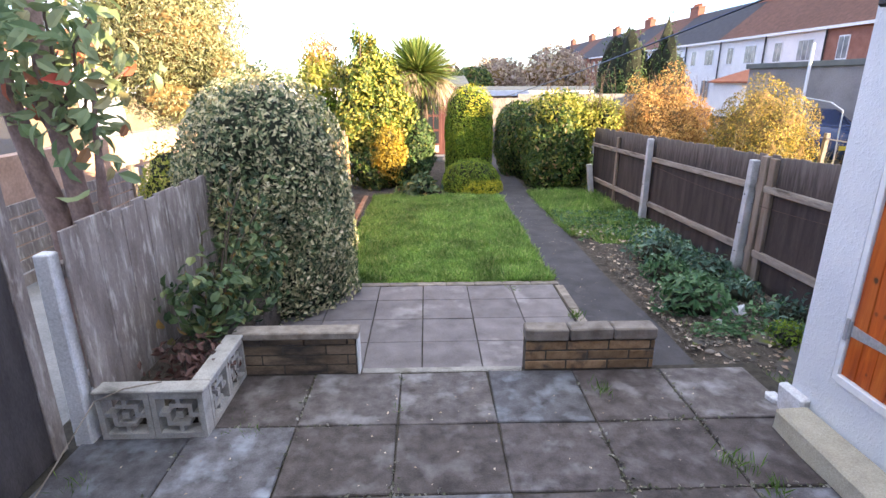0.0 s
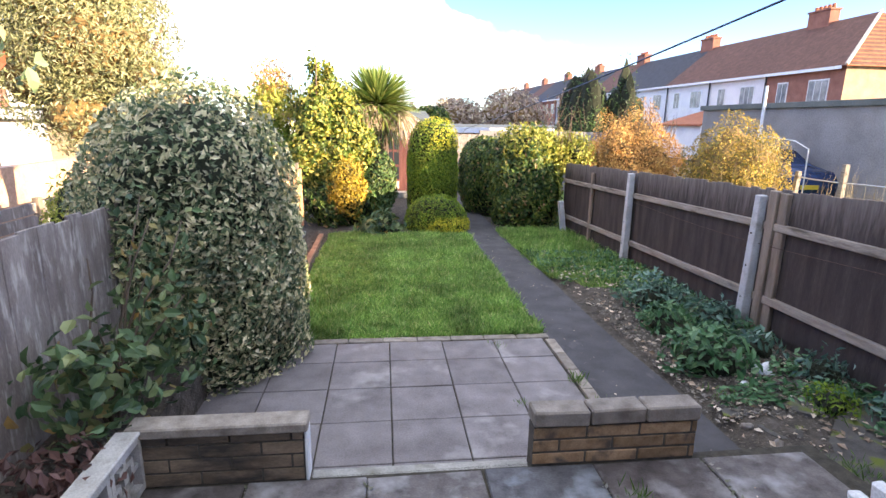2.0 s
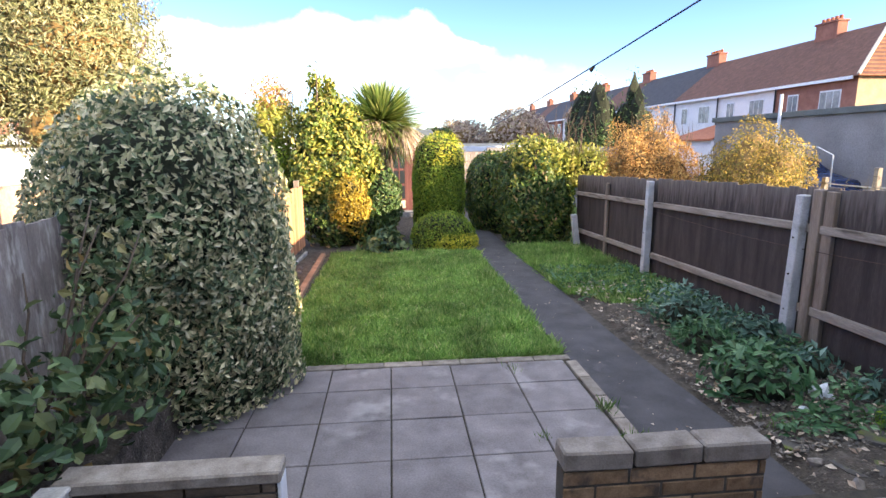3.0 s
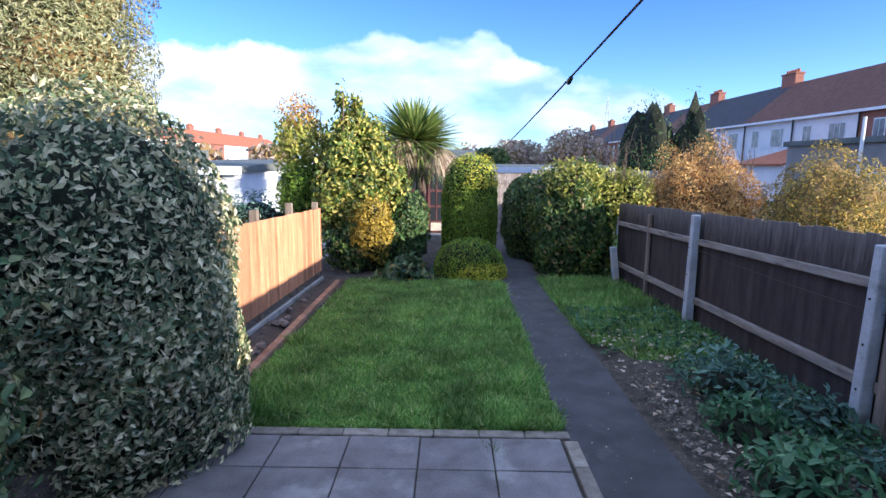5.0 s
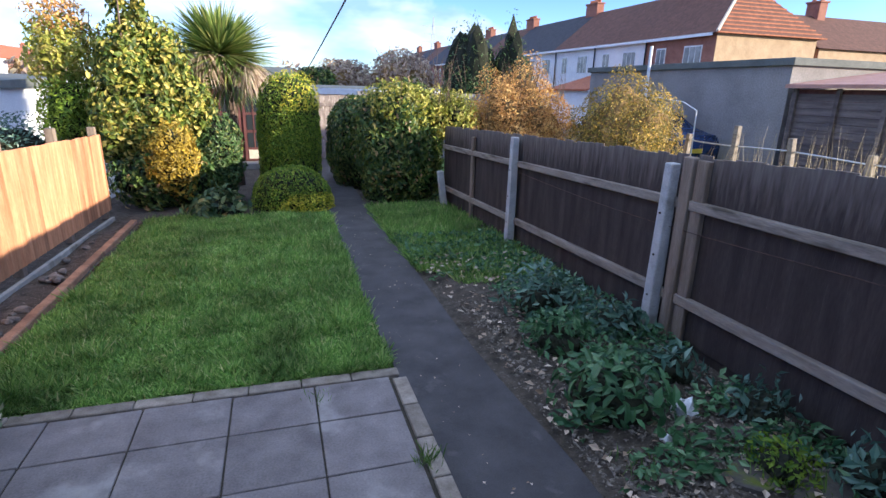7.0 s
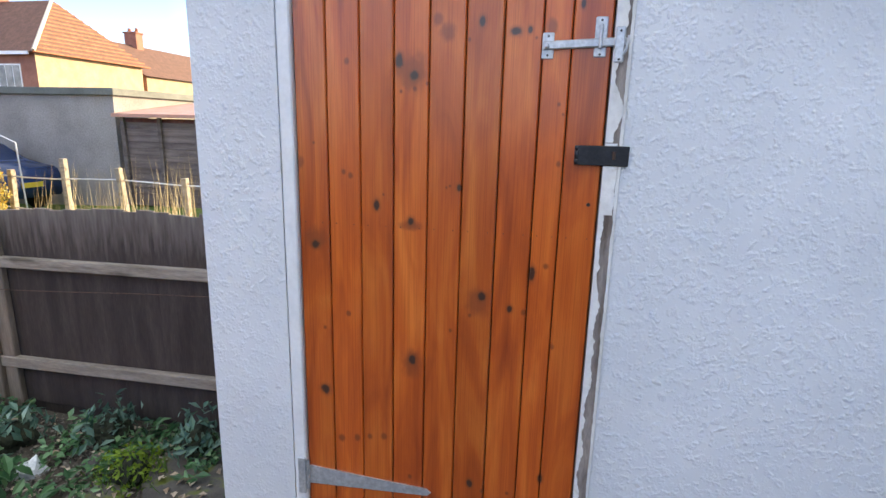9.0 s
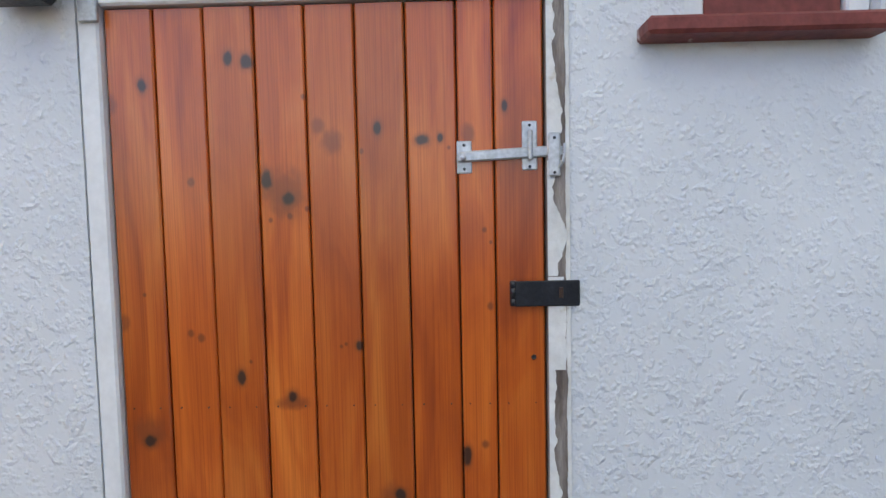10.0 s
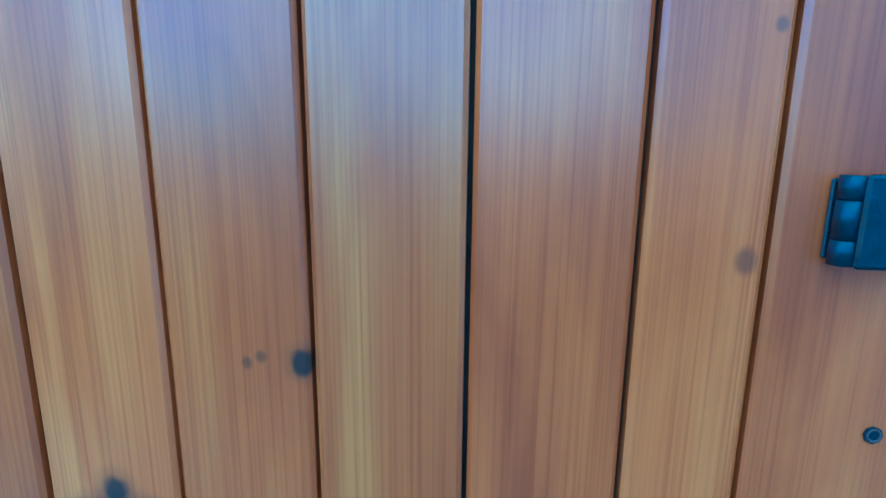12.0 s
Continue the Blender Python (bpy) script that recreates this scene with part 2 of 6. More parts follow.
M["darkboard"] = surface("dark_board", (0.045, 0.038, 0.038), (0.085, 0.075, 0.075), 5, 0.9, 0.4, 70, stretch=(2, 2, 0.5))
M["newboard"] = surface("new_fence_board", (0.36, 0.15, 0.07), (0.55, 0.28, 0.15), 6, 0.75, 0.3, 60, stretch=(3, 3, 0.3), vary=0.32)
M["post"] = surface("concrete_post", (0.40, 0.40, 0.40), (0.56, 0.56, 0.57), 7, 0.85, 0.3, 110, spot=(0.25, 0.25, 0.23), spot_scale=5)
M["whitepost"] = surface("painted_post", (0.60, 0.60, 0.60), (0.74, 0.74, 0.75), 7, 0.7, 0.3, 80, spot=(0.35, 0.35, 0.33), spot_scale=5, spot_at=(0.6, 0.75))
M["whitepaint"] = surface("white_gloss", (0.68, 0.69, 0.70), (0.78, 0.79, 0.80), 7, 0.5, 0.2, 70, grain=0.2)
M["oldpaint"] = surface("old_white_paint", (0.62, 0.61, 0.58), (0.78, 0.78, 0.77), 14, 0.55, 0.4, 70, spot=(0.50, 0.44, 0.34), spot_scale=24, spot_at=(0.62, 0.75), grain=0.3)
M["barewood"] = surface("bare_weathered_wood", (0.13, 0.10, 0.085), (0.40, 0.35, 0.32), 16, 0.85, 0.6, 120, stretch=(2, 2, 0.4), spot=(0.16, 0.055, 0.04), spot_scale=9, spot_at=(0.62, 0.70))
M["redpaint"] = surface("red_sill_paint", (0.16, 0.035, 0.03), (0.24, 0.06, 0.05), 12, 0.5, 0.3, 60, spot=(0.45, 0.36, 0.34), spot_scale=14, spot_at=(0.66, 0.7))
M["zinc"] = surface("zinc", (0.46, 0.48, 0.50), (0.62, 0.64, 0.66), 30, 0.42, 0.1, 100, metal=0.6)
M["blackiron"] = surface("black_iron", (0.012, 0.014, 0.018), (0.03, 0.032, 0.04), 30, 0.35, 0.3, 90, metal=0.2)
M["bark"] = surface("bark", (0.10, 0.07, 0.055), (0.22, 0.16, 0.13), 9, 0.9, 0.8, 50, stretch=(2, 2, 0.6), dist=0.01)
M["pinkbark"] = surface("smooth_pinkish_bark", (0.20, 0.13, 0.11), (0.36, 0.26, 0.22), 8, 0.85, 0.6, 45, stretch=(1.5, 1.5, 1), spot=(0.09, 0.06, 0.05), spot_scale=6, spot_at=(0.55, 0.75), dist=0.008)
M["smear"] = surface("smeared_brick", (0.11, 0.08, 0.055), (0.27, 0.20, 0.14), 7, 0.9, 0.5, 110, stretch=(0.5, 1, 1.6), vary=0.12, spot=(0.05, 0.042, 0.036), spot_scale=5, spot_at=(0.48, 0.62))
M["peachwall"] = surface("peach_brickwork", (0.42, 0.27, 0.19), (0.56, 0.38, 0.28), 3, 0.9, 0.3, 25)
M["twig"] = surface("twig", (0.07, 0.05, 0.035), (0.15, 0.11, 0.08), 15, 0.9, 0.4, 60)
# solid crown cores: the shade between the leaves is put into their colour
M["core"] = surface("core_inner_shade", (0.010, 0.012, 0.007), (0.03, 0.035, 0.018), 30, 0.95, 0.6, 60)
M["goldcore"] = surface("dry_core_inner_shade", (0.12, 0.08, 0.03), (0.28, 0.18, 0.07), 30, 0.95, 0.6, 60)
M["rooftile"] = surface("brown_rooftile", (0.10, 0.05, 0.036), (0.16, 0.078, 0.056), 3, 0.9, 0.3, 12, vary=0.1)
M["redtile"] = surface("red_rooftile", (0.30, 0.10, 0.05), (0.42, 0.16, 0.08), 3, 0.85, 0.3, 12)
M["slate"] = surface("slate_roof", (0.035, 0.035, 0.042), (0.06, 0.06, 0.07), 3, 0.8, 0.3, 10)
M["render_white"] = surface("pale_render", (0.74, 0.73, 0.72), (0.84, 0.83, 0.82), 1.5, 0.9, 0.2, 30)
M["redbrick"] = surface("red_brickwork", (0.24, 0.105, 0.075), (0.34, 0.16, 0.115), 2, 0.9, 0.3, 25)
M["yellowbrick"] = surface("yellow_brickwork", (0.36, 0.26, 0.16), (0.48, 0.36, 0.23), 2, 0.9, 0.3, 25)
M["greyrender"] = surface("grey_render", (0.22, 0.205, 0.20), (0.32, 0.30, 0.29), 1.2, 0.95, 0.3, 25, spot=(0.25, 0.24, 0.23), spot_scale=0.8)
M["felt"] = surface("roof_felt", (0.10, 0.11, 0.10), (0.17, 0.18, 0.17), 2, 0.9, 0.3, 30)
M["shedred"] = surface("shed_red_brown", (0.085, 0.03, 0.03), (0.16, 0.062, 0.055), 5, 0.7, 0.3, 50, stretch=(2, 2, 0.4))
M["bluecar"] = surface("blue_car_paint", (0.015, 0.03, 0.09), (0.02, 0.04, 0.11), 3, 0.25, 0.0, 30)
M["stone"] = surface("rubble_stone", (0.10, 0.085, 0.07), (0.24, 0.21, 0.185), 9, 0.9, 0.5, 60, vary=0.25)
M["tyre"] = surface("tyre_rubber", (0.015, 0.015, 0.016), (0.03, 0.03, 0.03), 20, 0.8, 0.2, 90)
M["litter"] = surface("white_litter", (0.6, 0.62, 0.66), (0.75, 0.77, 0.8), 30, 0.6, 0.2, 60)
M["oldconcrete"] = surface("mossy_concrete", (0.055, 0.05, 0.045), (0.12, 0.11, 0.10), 7, 0.95, 0.6, 90, spot=(0.11, 0.13, 0.02), spot_scale=7, spot_at=(0.54, 0.66))
M["rust"] = surface("rusty_iron", (0.05, 0.03, 0.025), (0.12, 0.07, 0.05), 40, 0.8, 0.3, 90)
M["cream"] = surface("cream_paint", (0.52, 0.46, 0.36), (0.62, 0.56, 0.46), 6, 0.7, 0.2, 50)
M["bluewhite"] = surface("pale_blue_render", (0.66, 0.68, 0.72), (0.76, 0.78, 0.82), 2, 0.9, 0.2, 30)
M["pinkroof"] = surface("pink_roof_sheet", (0.42, 0.22, 0.17), (0.52, 0.30, 0.24), 4, 0.8, 0.3, 40)
M["palescreen"] = surface("pale_windscreen", (0.45, 0.48, 0.52), (0.55, 0.58, 0.62), 4, 0.2, 0.0, 40)
M["golden_plate"] = surface("yellow_plate", (0.5, 0.38, 0.04), (0.55, 0.42, 0.05), 4, 0.5, 0.0, 40)
M["curtain"] = surface("window_with_nets", (0.10, 0.11, 0.13), (0.38, 0.38, 0.38), 1.6, 0.15, 0.0, 30)
M["paleground"] = surface("pale_yard_concrete", (0.22, 0.22, 0.22), (0.34, 0.33, 0.32), 3, 0.9, 0.3, 60)
m_, t_, b_ = nmat("window_glass")
b_.inputs["Base Color"].default_value, b_.inputs["Roughness"].default_value = (0.03, 0.035, 0.04, 1), 0.05
M["glass"] = m_

# white pebble-dashed render: lumps of two sizes under thick paint
m_, t_, b_ = nmat("pebbledash")
n_ = tex(t_, 2.5, 4)
c_ = ramp(t_, [(0.3, (0.60, 0.625, 0.655)), (0.7, (0.70, 0.72, 0.745))])
t_.links.new(n_.outputs["Fac"], c_.inputs["Fac"])
t_.links.new(c_.outputs[0], b_.inputs["Base Color"])
b_.inputs["Roughness"].default_value = 0.65
v1 = tex(t_, 88, kind="ShaderNodeTexVoronoi")
v1.feature = "F1"
v1.inputs["Randomness"].default_value = 1.0
n2 = tex(t_, 34, 2)
k1 = t_.nodes.new("ShaderNodeMapRange")
for k_, x_ in (("From Min", 0.0), ("From Max", 0.62), ("To Min", 1.0), ("To Max", 0.0)):
    k1.inputs[k_].default_value = x_
k1.interpolation_type = "SMOOTHSTEP"
t_.links.new(v1.outputs["Distance"], k1.inputs["Value"])
ad = t_.nodes.new("ShaderNodeMath")
ad.operation = "MULTIPLY"
k2 = t_.nodes.new("ShaderNodeMapRange")
for k_, x_ in (("From Min", 0.42), ("From Max", 0.66), ("To Min", 0.03), ("To Max", 0.6)):
    k2.inputs[k_].default_value = x_
t_.links.new(n2.outputs["Fac"], k2.inputs["Value"])
t_.links.new(k1.outputs[0], ad.inputs[0])
t_.links.new(k2.outputs[0], ad.inputs[1])
bp_ = t_.nodes.new("ShaderNodeBump")
bp_.inputs["Strength"].default_value, bp_.inputs["Distance"].default_value = 0.47, 0.008
n3 = tex(t_, 50, 3, rough=0.5)
k3 = t_.nodes.new("ShaderNodeMapRange")
for k_, x_ in (("From Min", 0.50), ("From Max", 0.75), ("To Min", 0.0), ("To Max", 0.8)):
    k3.inputs[k_].default_value = x_
t_.links.new(n3.outputs["Fac"], k3.inputs["Value"])
sm = t_.nodes.new("ShaderNodeMath")
t_.links.new(ad.outputs[0], sm.inputs[0])
t_.links.new(k3.outputs[0], sm.inputs[1])
t_.links.new(sm.outputs[0], bp_.inputs["Height"])
t_.links.new(bp_.outputs[0], b_.inputs["Normal"])
M["dash"] = m_

M["privet"] = leaf_mat("variegated_leaf", [(0.0, (0.045, 0.08, 0.036)), (0.40, (0.17, 0.22, 0.11)), (0.66, (0.50, 0.47, 0.27)), (1.0, (0.92, 0.82, 0.55))], rough=0.34, through=0.3, patch=3.5, swing=0.3)
M["laurel"] = leaf_mat("green_leaf", [(0.0, (0.022, 0.055, 0.012)), (0.6, (0.085, 0.145, 0.03)), (0.93, (0.26, 0.29, 0.06)), (1.0, (0.45, 0.26, 0.14))], rough=0.42, patch=3.0, swing=0.35)
M["broad"] = leaf_mat("broad_leaf", [(0.0, (0.025, 0.055, 0.022)), (0.6, (0.10, 0.165, 0.065)), (0.90, (0.24, 0.27, 0.11)), (1.0, (0.36, 0.20, 0.06))], rough=0.45, patch=6, swing=0.35)
M["yellowgreen"] = leaf_mat("yellow_green_leaf", [(0.0, (0.20, 0.24, 0.03)), (0.6, (0.38, 0.38, 0.06)), (1.0, (0.58, 0.48, 0.13))])
M["variegold"] = leaf_mat("gold_variegated_leaf", [(0.0, (0.04, 0.075, 0.012)), (0.45, (0.14, 0.19, 0.028)), (0.75, (0.38, 0.36, 0.06)), (1.0, (0.66, 0.53, 0.14))], patch=3.5, swing=0.35)
M["golden"] = leaf_mat("golden_leaf", [(0.0, (0.20, 0.15, 0.02)), (1.0, (0.50, 0.36, 0.04))])
M["brightgreen"] = leaf_mat("bright_leaf", [(0.0, (0.10, 0.19, 0.015)), (1.0, (0.24, 0.33, 0.03))], through=0.35)
M["conifer"] = leaf_mat("dark_conifer", [(0.0, (0.035, 0.075, 0.022)), (0.8, (0.085, 0.15, 0.04)), (1.0, (0.20, 0.20, 0.05))], through=0.1)
M["topiary"] = leaf_mat("clipped_leaf", [(0.0, (0.07, 0.14, 0.010)), (0.6, (0.18, 0.28, 0.02)), (1.0, (0.38, 0.42, 0.04))], patch=4)
# yellow leaf colour standing in for sun on the dome and column bushes
M["sunlit_yellow"] = leaf_mat("sunlit_yellow_leaf", [(0.0, (0.34, 0.36, 0.03)), (1.0, (0.68, 0.60, 0.05))])
M["autumn"] = leaf_mat("autumn_leaf", [(0.0, (0.34, 0.16, 0.05)), (0.5, (0.62, 0.35, 0.10)), (1.0, (0.80, 0.54, 0.18))])
M["ochre"] = leaf_mat("ochre_leaf", [(0.0, (0.09, 0.10, 0.02)), (0.5, (0.28, 0.22, 0.04)), (1.0, (0.70, 0.46, 0.08))], patch=1.6, swing=0.4)
M["silver"] = leaf_mat("silver_leaf", [(0.0, (0.11, 0.13, 0.05)), (0.6, (0.27, 0.27, 0.125)), (1.0, (0.52, 0.48, 0.28))])
M["bluegreen"] = leaf_mat("grey_green_leaf", [(0.0, (0.05, 0.11, 0.08)), (0.6, (0.11, 0.20, 0.145)), (1.0, (0.22, 0.32, 0.26))], rough=0.4)
M["grass"] = leaf_mat("grass_blade", [(0.0, (0.085, 0.17, 0.035)), (0.5, (0.20, 0.36, 0.075)), (0.90, (0.36, 0.50, 0.14)), (1.0, (0.58, 0.54, 0.28))], through=0.35, patch=2.6, swing=0.4)
M["straw"] = leaf_mat("dry_grass", [(0.0, (0.25, 0.18, 0.08)), (1.0, (0.55, 0.44, 0.25))])
M["yucca"] = leaf_mat("sword_leaf", [(0.0, (0.09, 0.15, 0.035)), (0.7, (0.22, 0.30, 0.07)), (1.0, (0.44, 0.44, 0.14))])
M["deadleaf"] = leaf_mat("dead_leaf", [(0.0, (0.26, 0.18, 0.12)), (0.6, (0.52, 0.41, 0.31)), (1.0, (0.72, 0.61, 0.49))])
M["farwood"] = leaf_mat("far_twigs", [(0.0, (0.26, 0.19, 0.14)), (0.6, (0.46, 0.35, 0.27)), (1.0, (0.50, 0.44, 0.28))])
M["moss"] = leaf_mat("joint_moss", [(0.0, (0.10, 0.11, 0.06)), (0.6, (0.18, 0.18, 0.13)), (1.0, (0.40, 0.38, 0.34))])
M["deadbrown"] = leaf_mat("withered_leaf", [(0.0, (0.07, 0.03, 0.025)), (1.0, (0.20, 0.11, 0.09))])
M["bluegreen2"] = leaf_mat("fresh_jagged_leaf", [(0.0, (0.03, 0.09, 0.035)), (0.7, (0.09, 0.20, 0.08)), (1.0, (0.20, 0.32, 0.16))], rough=0.4)
M["chips"] = surface("stone_chips", (0.075, 0.062, 0.05), (0.27, 0.24, 0.205), 40, 0.9, 0.3, 120, island=0.5)
M["weed"] = leaf_mat("weed_leaf", [(0.0, (0.05, 0.12, 0.02)), (1.0, (0.16, 0.26, 0.05))])
M["edge"] = surface("edging_wood", (0.20, 0.11, 0.07), (0.36, 0.22, 0.14), 7, 0.9, 0.4, 60, vary=0.2)
M["redleaf"] = leaf_mat("reddish_leaf", [(0.0, (0.13, 0.21, 0.09)), (0.8, (0.31, 0.36, 0.18)), (0.93, (0.33, 0.27, 0.13)), (1.0, (0.45, 0.08, 0.05))])


# ---- building helpers ----
ORIGIN = {}


def thing(name, loc, label, category, group="", kind=""):
    ob = new(name)
    ob.location = loc
    ORIGIN[ob.name] = Vector(loc)
    return tagged(ob, label, category, group, kind)


def link(name, me, mat, parent=None, label=""):
    me.materials.append(mat)
    ob = new(name, me)
    if parent:
        o = ORIGIN[parent.name]
        me.transform(Matrix.Translation(-o))
        ob.parent = parent
        ORIGIN[ob.name] = o
    else:
        ORIGIN[ob.name] = Vector((0, 0, 0))
    if label:
        ob["label"] = label
    return ob


def part(name, bm, mat, parent=None, label="", smooth=False):
    """One mesh object out of bm, whose places are in the world; a child of parent where one is given."""
    me = bpy.data.meshes.new(name)
    bm.to_mesh(me)
    bm.free()
    if smooth:
        for p in me.polygons:
            p.use_smooth = True
    return link(name, me, mat, parent, label)


def structure(name, bm, mat, label, category):
    return tagged(part(name, bm, mat), label, category, kind="structure")


def box(bm, x0, x1, y0, y1, z0, z1, bevel=0.0, m=None):
    r = bmesh.ops.create_cube(bm, size=1, matrix=Matrix.LocRotScale(((x0 + x1) / 2, (y0 + y1) / 2, (z0 + z1) / 2), None, (x1 - x0, y1 - y0, z1 - z0)))
    vs = r["verts"]
    if bevel:
        es = list({e for v in vs for e in v.link_edges})
        rb = bmesh.ops.bevel(bm, geom=es, offset=bevel, segments=1, affect="EDGES", profile=0.5)
        vs = list({v for f in rb["faces"] for v in f.verts} | {v for v in vs if v.is_valid})
    if m is not None:
        bmesh.ops.transform(bm, matrix=m, verts=vs)
    return vs


def boxed(*a, **k):
    bm = bmesh.new()
    box(bm, *a, **k)
    return bm


def prism(bm, outline, z0, z1):
    """An upright prism over a plan outline."""
    lo = [bm.verts.new((x, y, z0)) for x, y in outline]
    hi = [bm.verts.new((x, y, z1)) for x, y in outline]
    n = len(outline)
    bm.faces.new(lo[::-1])
    bm.faces.new(hi)
    for i in range(n):
        bm.faces.new((lo[i], lo[(i + 1) % n], hi[(i + 1) % n], hi[i]))


def extrude_x(bm, profile, x0, x1):
    """A profile in y, z drawn out along x."""
    a = [bm.verts.new((x0, y, z)) for y, z in profile]
    b = [bm.verts.new((x1, y, z)) for y, z in profile]
    n = len(profile)
    bm.faces.new(a[::-1])
    bm.faces.new(b)
    for i in range(n):
        bm.faces.new((a[i], a[(i + 1) % n], b[(i + 1) % n], b[i]))


def extrude_y(bm, profile, y0, y1):
    a = [bm.verts.new((x, y0, z)) for x, z in profile]
    b = [bm.verts.new((x, y1, z)) for x, z in profile]
    n = len(profile)
    bm.faces.new(a)
    bm.faces.new(b[::-1])
    for i in range(n):
        bm.faces.new((a[i], b[i], b[(i + 1) % n], a[(i + 1) % n]))


def tube(bm, pts, radii, n=8):
    """A round tapered limb through pts."""
    rings = []
    pts = [Vector(p) for p in pts]
    for i, p in enumerate(pts):
        d = (pts[min(i + 1, len(pts) - 1)] - pts[max(i - 1, 0)]).normalized()
        a = d.orthogonal().normalized()
        b = d.cross(a)
        r = radii[i] if isinstance(radii, (list, tuple)) else radii
        rings.append([bm.verts.new(p + r * (math.cos(2 * math.pi * k / n) * a + math.sin(2 * math.pi * k / n) * b)) for k in range(n)])
    for r0, r1 in zip(rings, rings[1:]):
        q = min(range(n), key=lambda s: sum((r0[k].co - r1[(k + s) % n].co).length for k in range(n)))
        for k in range(n):
            bm.faces.new((r0[k], r0[(k + 1) % n], r1[(k + 1 + q) % n], r1[(k + q) % n]))
    bm.faces.new(rings[0][::-1])
    bm.faces.new(rings[-1])


def unit(a):
    return a / np.maximum(np.linalg.norm(a, axis=1, keepdims=True), 1e-9)


def leaf_mesh(name, pts, axis, normal, length, width, rng, fold=0.25, vary=0.35, oval=False):
    """Many pointed leaves: base at pts, along axis, facing normal; folded along the midrib."""
    n = len(pts)
    axis = unit(axis)
    side = unit(np.cross(normal, axis))
    up = np.cross(axis, side)
    s = (1 + vary * (rng.random((n, 1)) * 2 - 1))
    le, wi = length * s, width * s
    v = np.empty((n, 4, 3))
    v[:, 0] = pts
    v[:, 1] = pts + axis * le * 0.48 + side * wi / 2 + up * wi * fold
    v[:, 2] = pts + axis * le
    v[:, 3] = pts + axis * le * 0.48 - side * wi / 2 + up * wi * fold
    me = bpy.data.meshes.new(name)
    if oval:
        # rounder leaf: two pairs of margin points, the tip hanging a little
        v = np.empty((n, 7, 3))
        v[:, 0] = pts
        for j, (f, w) in enumerate(((0.28, 0.43), (0.66, 0.40))):
            mid = pts + axis * le * f - up * le * 0.10 * f
            v[:, 1 + 2 * j] = mid + side * wi * w + up * wi * fold * 0.7
            v[:, 2 + 2 * j] = mid - side * wi * w + up * wi * fold * 0.7
        v[:, 5] = pts + axis * le - up * le * 0.22
        v[:, 6] = pts + axis * le * 0.5 - up * le * 0.04
        idx = np.arange(n * 7).reshape(n, 7)
        tri = ((0, 1, 6), (1, 3, 6), (3, 5, 6), (5, 4, 6), (4, 2, 6), (2, 0, 6))
        f = np.concatenate([idx[:, list(q)] for q in tri])
        me.from_pydata(v.reshape(-1, 3), [], f)
        return me
    idx = np.arange(n * 4).reshape(n, 4)
    f = np.empty((n, 2, 3), dtype=int)
    f[:, 0] = idx[:, [0, 1, 2]]
    f[:, 1] = idx[:, [0, 2, 3]]
    me.from_pydata(v.reshape(-1, 3), [], f.reshape(-1, 3))
    return me


def lumps(d, seed, freq=3.0):
    """Smooth random swell over directions or places d, about -1..1."""
    r = np.random.default_rng(seed)
    out = np.zeros(len(d))
    for i in range(7):
        k = r.normal(size=3) * freq * (1 + 0.35 * i)
        out += np.sin(d @ k + r.random() * 6.28) / (1 + 0.35 * i)
    return out / 2.6


def shape_points(rng, n, c, radii, e_up=2.0, e_down=2.0, rough=0.08, depth=0.15, seed=0, freq=3.0, zmin=-9):
    d = unit(rng.normal(size=(n, 3)))
    d[:, 2] *= 1.0
    e = np.where(d[:, 2] > 0, e_up, e_down)
    h = np.sqrt((d[:, 0] / radii[0]) ** 2 + (d[:, 1] / radii[1]) ** 2)
    rr = (h ** e + np.abs(d[:, 2] / radii[2]) ** e) ** (-1 / e)
    rr = rr * (1 + rough * lumps(d, seed, freq)) * (1 - depth * rng.random(n) ** 2)
    p = d * rr[:, None]
    g = np.stack([p[:, 0] / radii[0] ** 2, p[:, 1] / radii[1] ** 2, p[:, 2] / radii[2] ** 2], 1)
    p = p + np.array(c)
    ok = p[:, 2] > zmin
    return p[ok], unit(g)[ok]


def crown(name, parent, n, c, radii, leaf, mat, seed, e_up=2.0, e_down=2.0, rough=0.08, depth=0.15, freq=3.0, zmin=-9, core=0.86, spread=0.9, droop=0.0, label="", core_mat="core"):
    """A leafy body: thousands of leaves over a lumpy shape, round a solid core coloured as inner shade."""
    rng = np.random.default_rng(seed)
    p, g = shape_points(rng, n, c, radii, e_up, e_down, rough, depth, seed, freq, zmin)
    k = len(p)
    ax = unit(np.cross(g, rng.normal(size=(k, 3)))) + g * 0.55 * rng.random((k, 1)) + np.array([0, 0, 0.25 - droop])
    nm = unit(g + spread * rng.normal(size=(k, 3)) * 0.6)
    me = leaf_mesh(name, p, ax, nm, leaf[0], leaf[1], rng, oval=leaf[1] >= 0.04)
    ob = link(name, me, mat, parent, label)
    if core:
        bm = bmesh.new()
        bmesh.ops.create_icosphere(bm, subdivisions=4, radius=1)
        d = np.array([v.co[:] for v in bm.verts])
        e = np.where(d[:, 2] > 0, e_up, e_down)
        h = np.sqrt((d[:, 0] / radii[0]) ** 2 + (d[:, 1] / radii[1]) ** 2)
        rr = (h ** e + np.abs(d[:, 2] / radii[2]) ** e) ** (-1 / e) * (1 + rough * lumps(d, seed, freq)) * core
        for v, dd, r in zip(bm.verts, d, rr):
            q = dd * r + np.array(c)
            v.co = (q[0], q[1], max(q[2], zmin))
        part("shade_core", bm, M[core_mat], parent)
    return ob


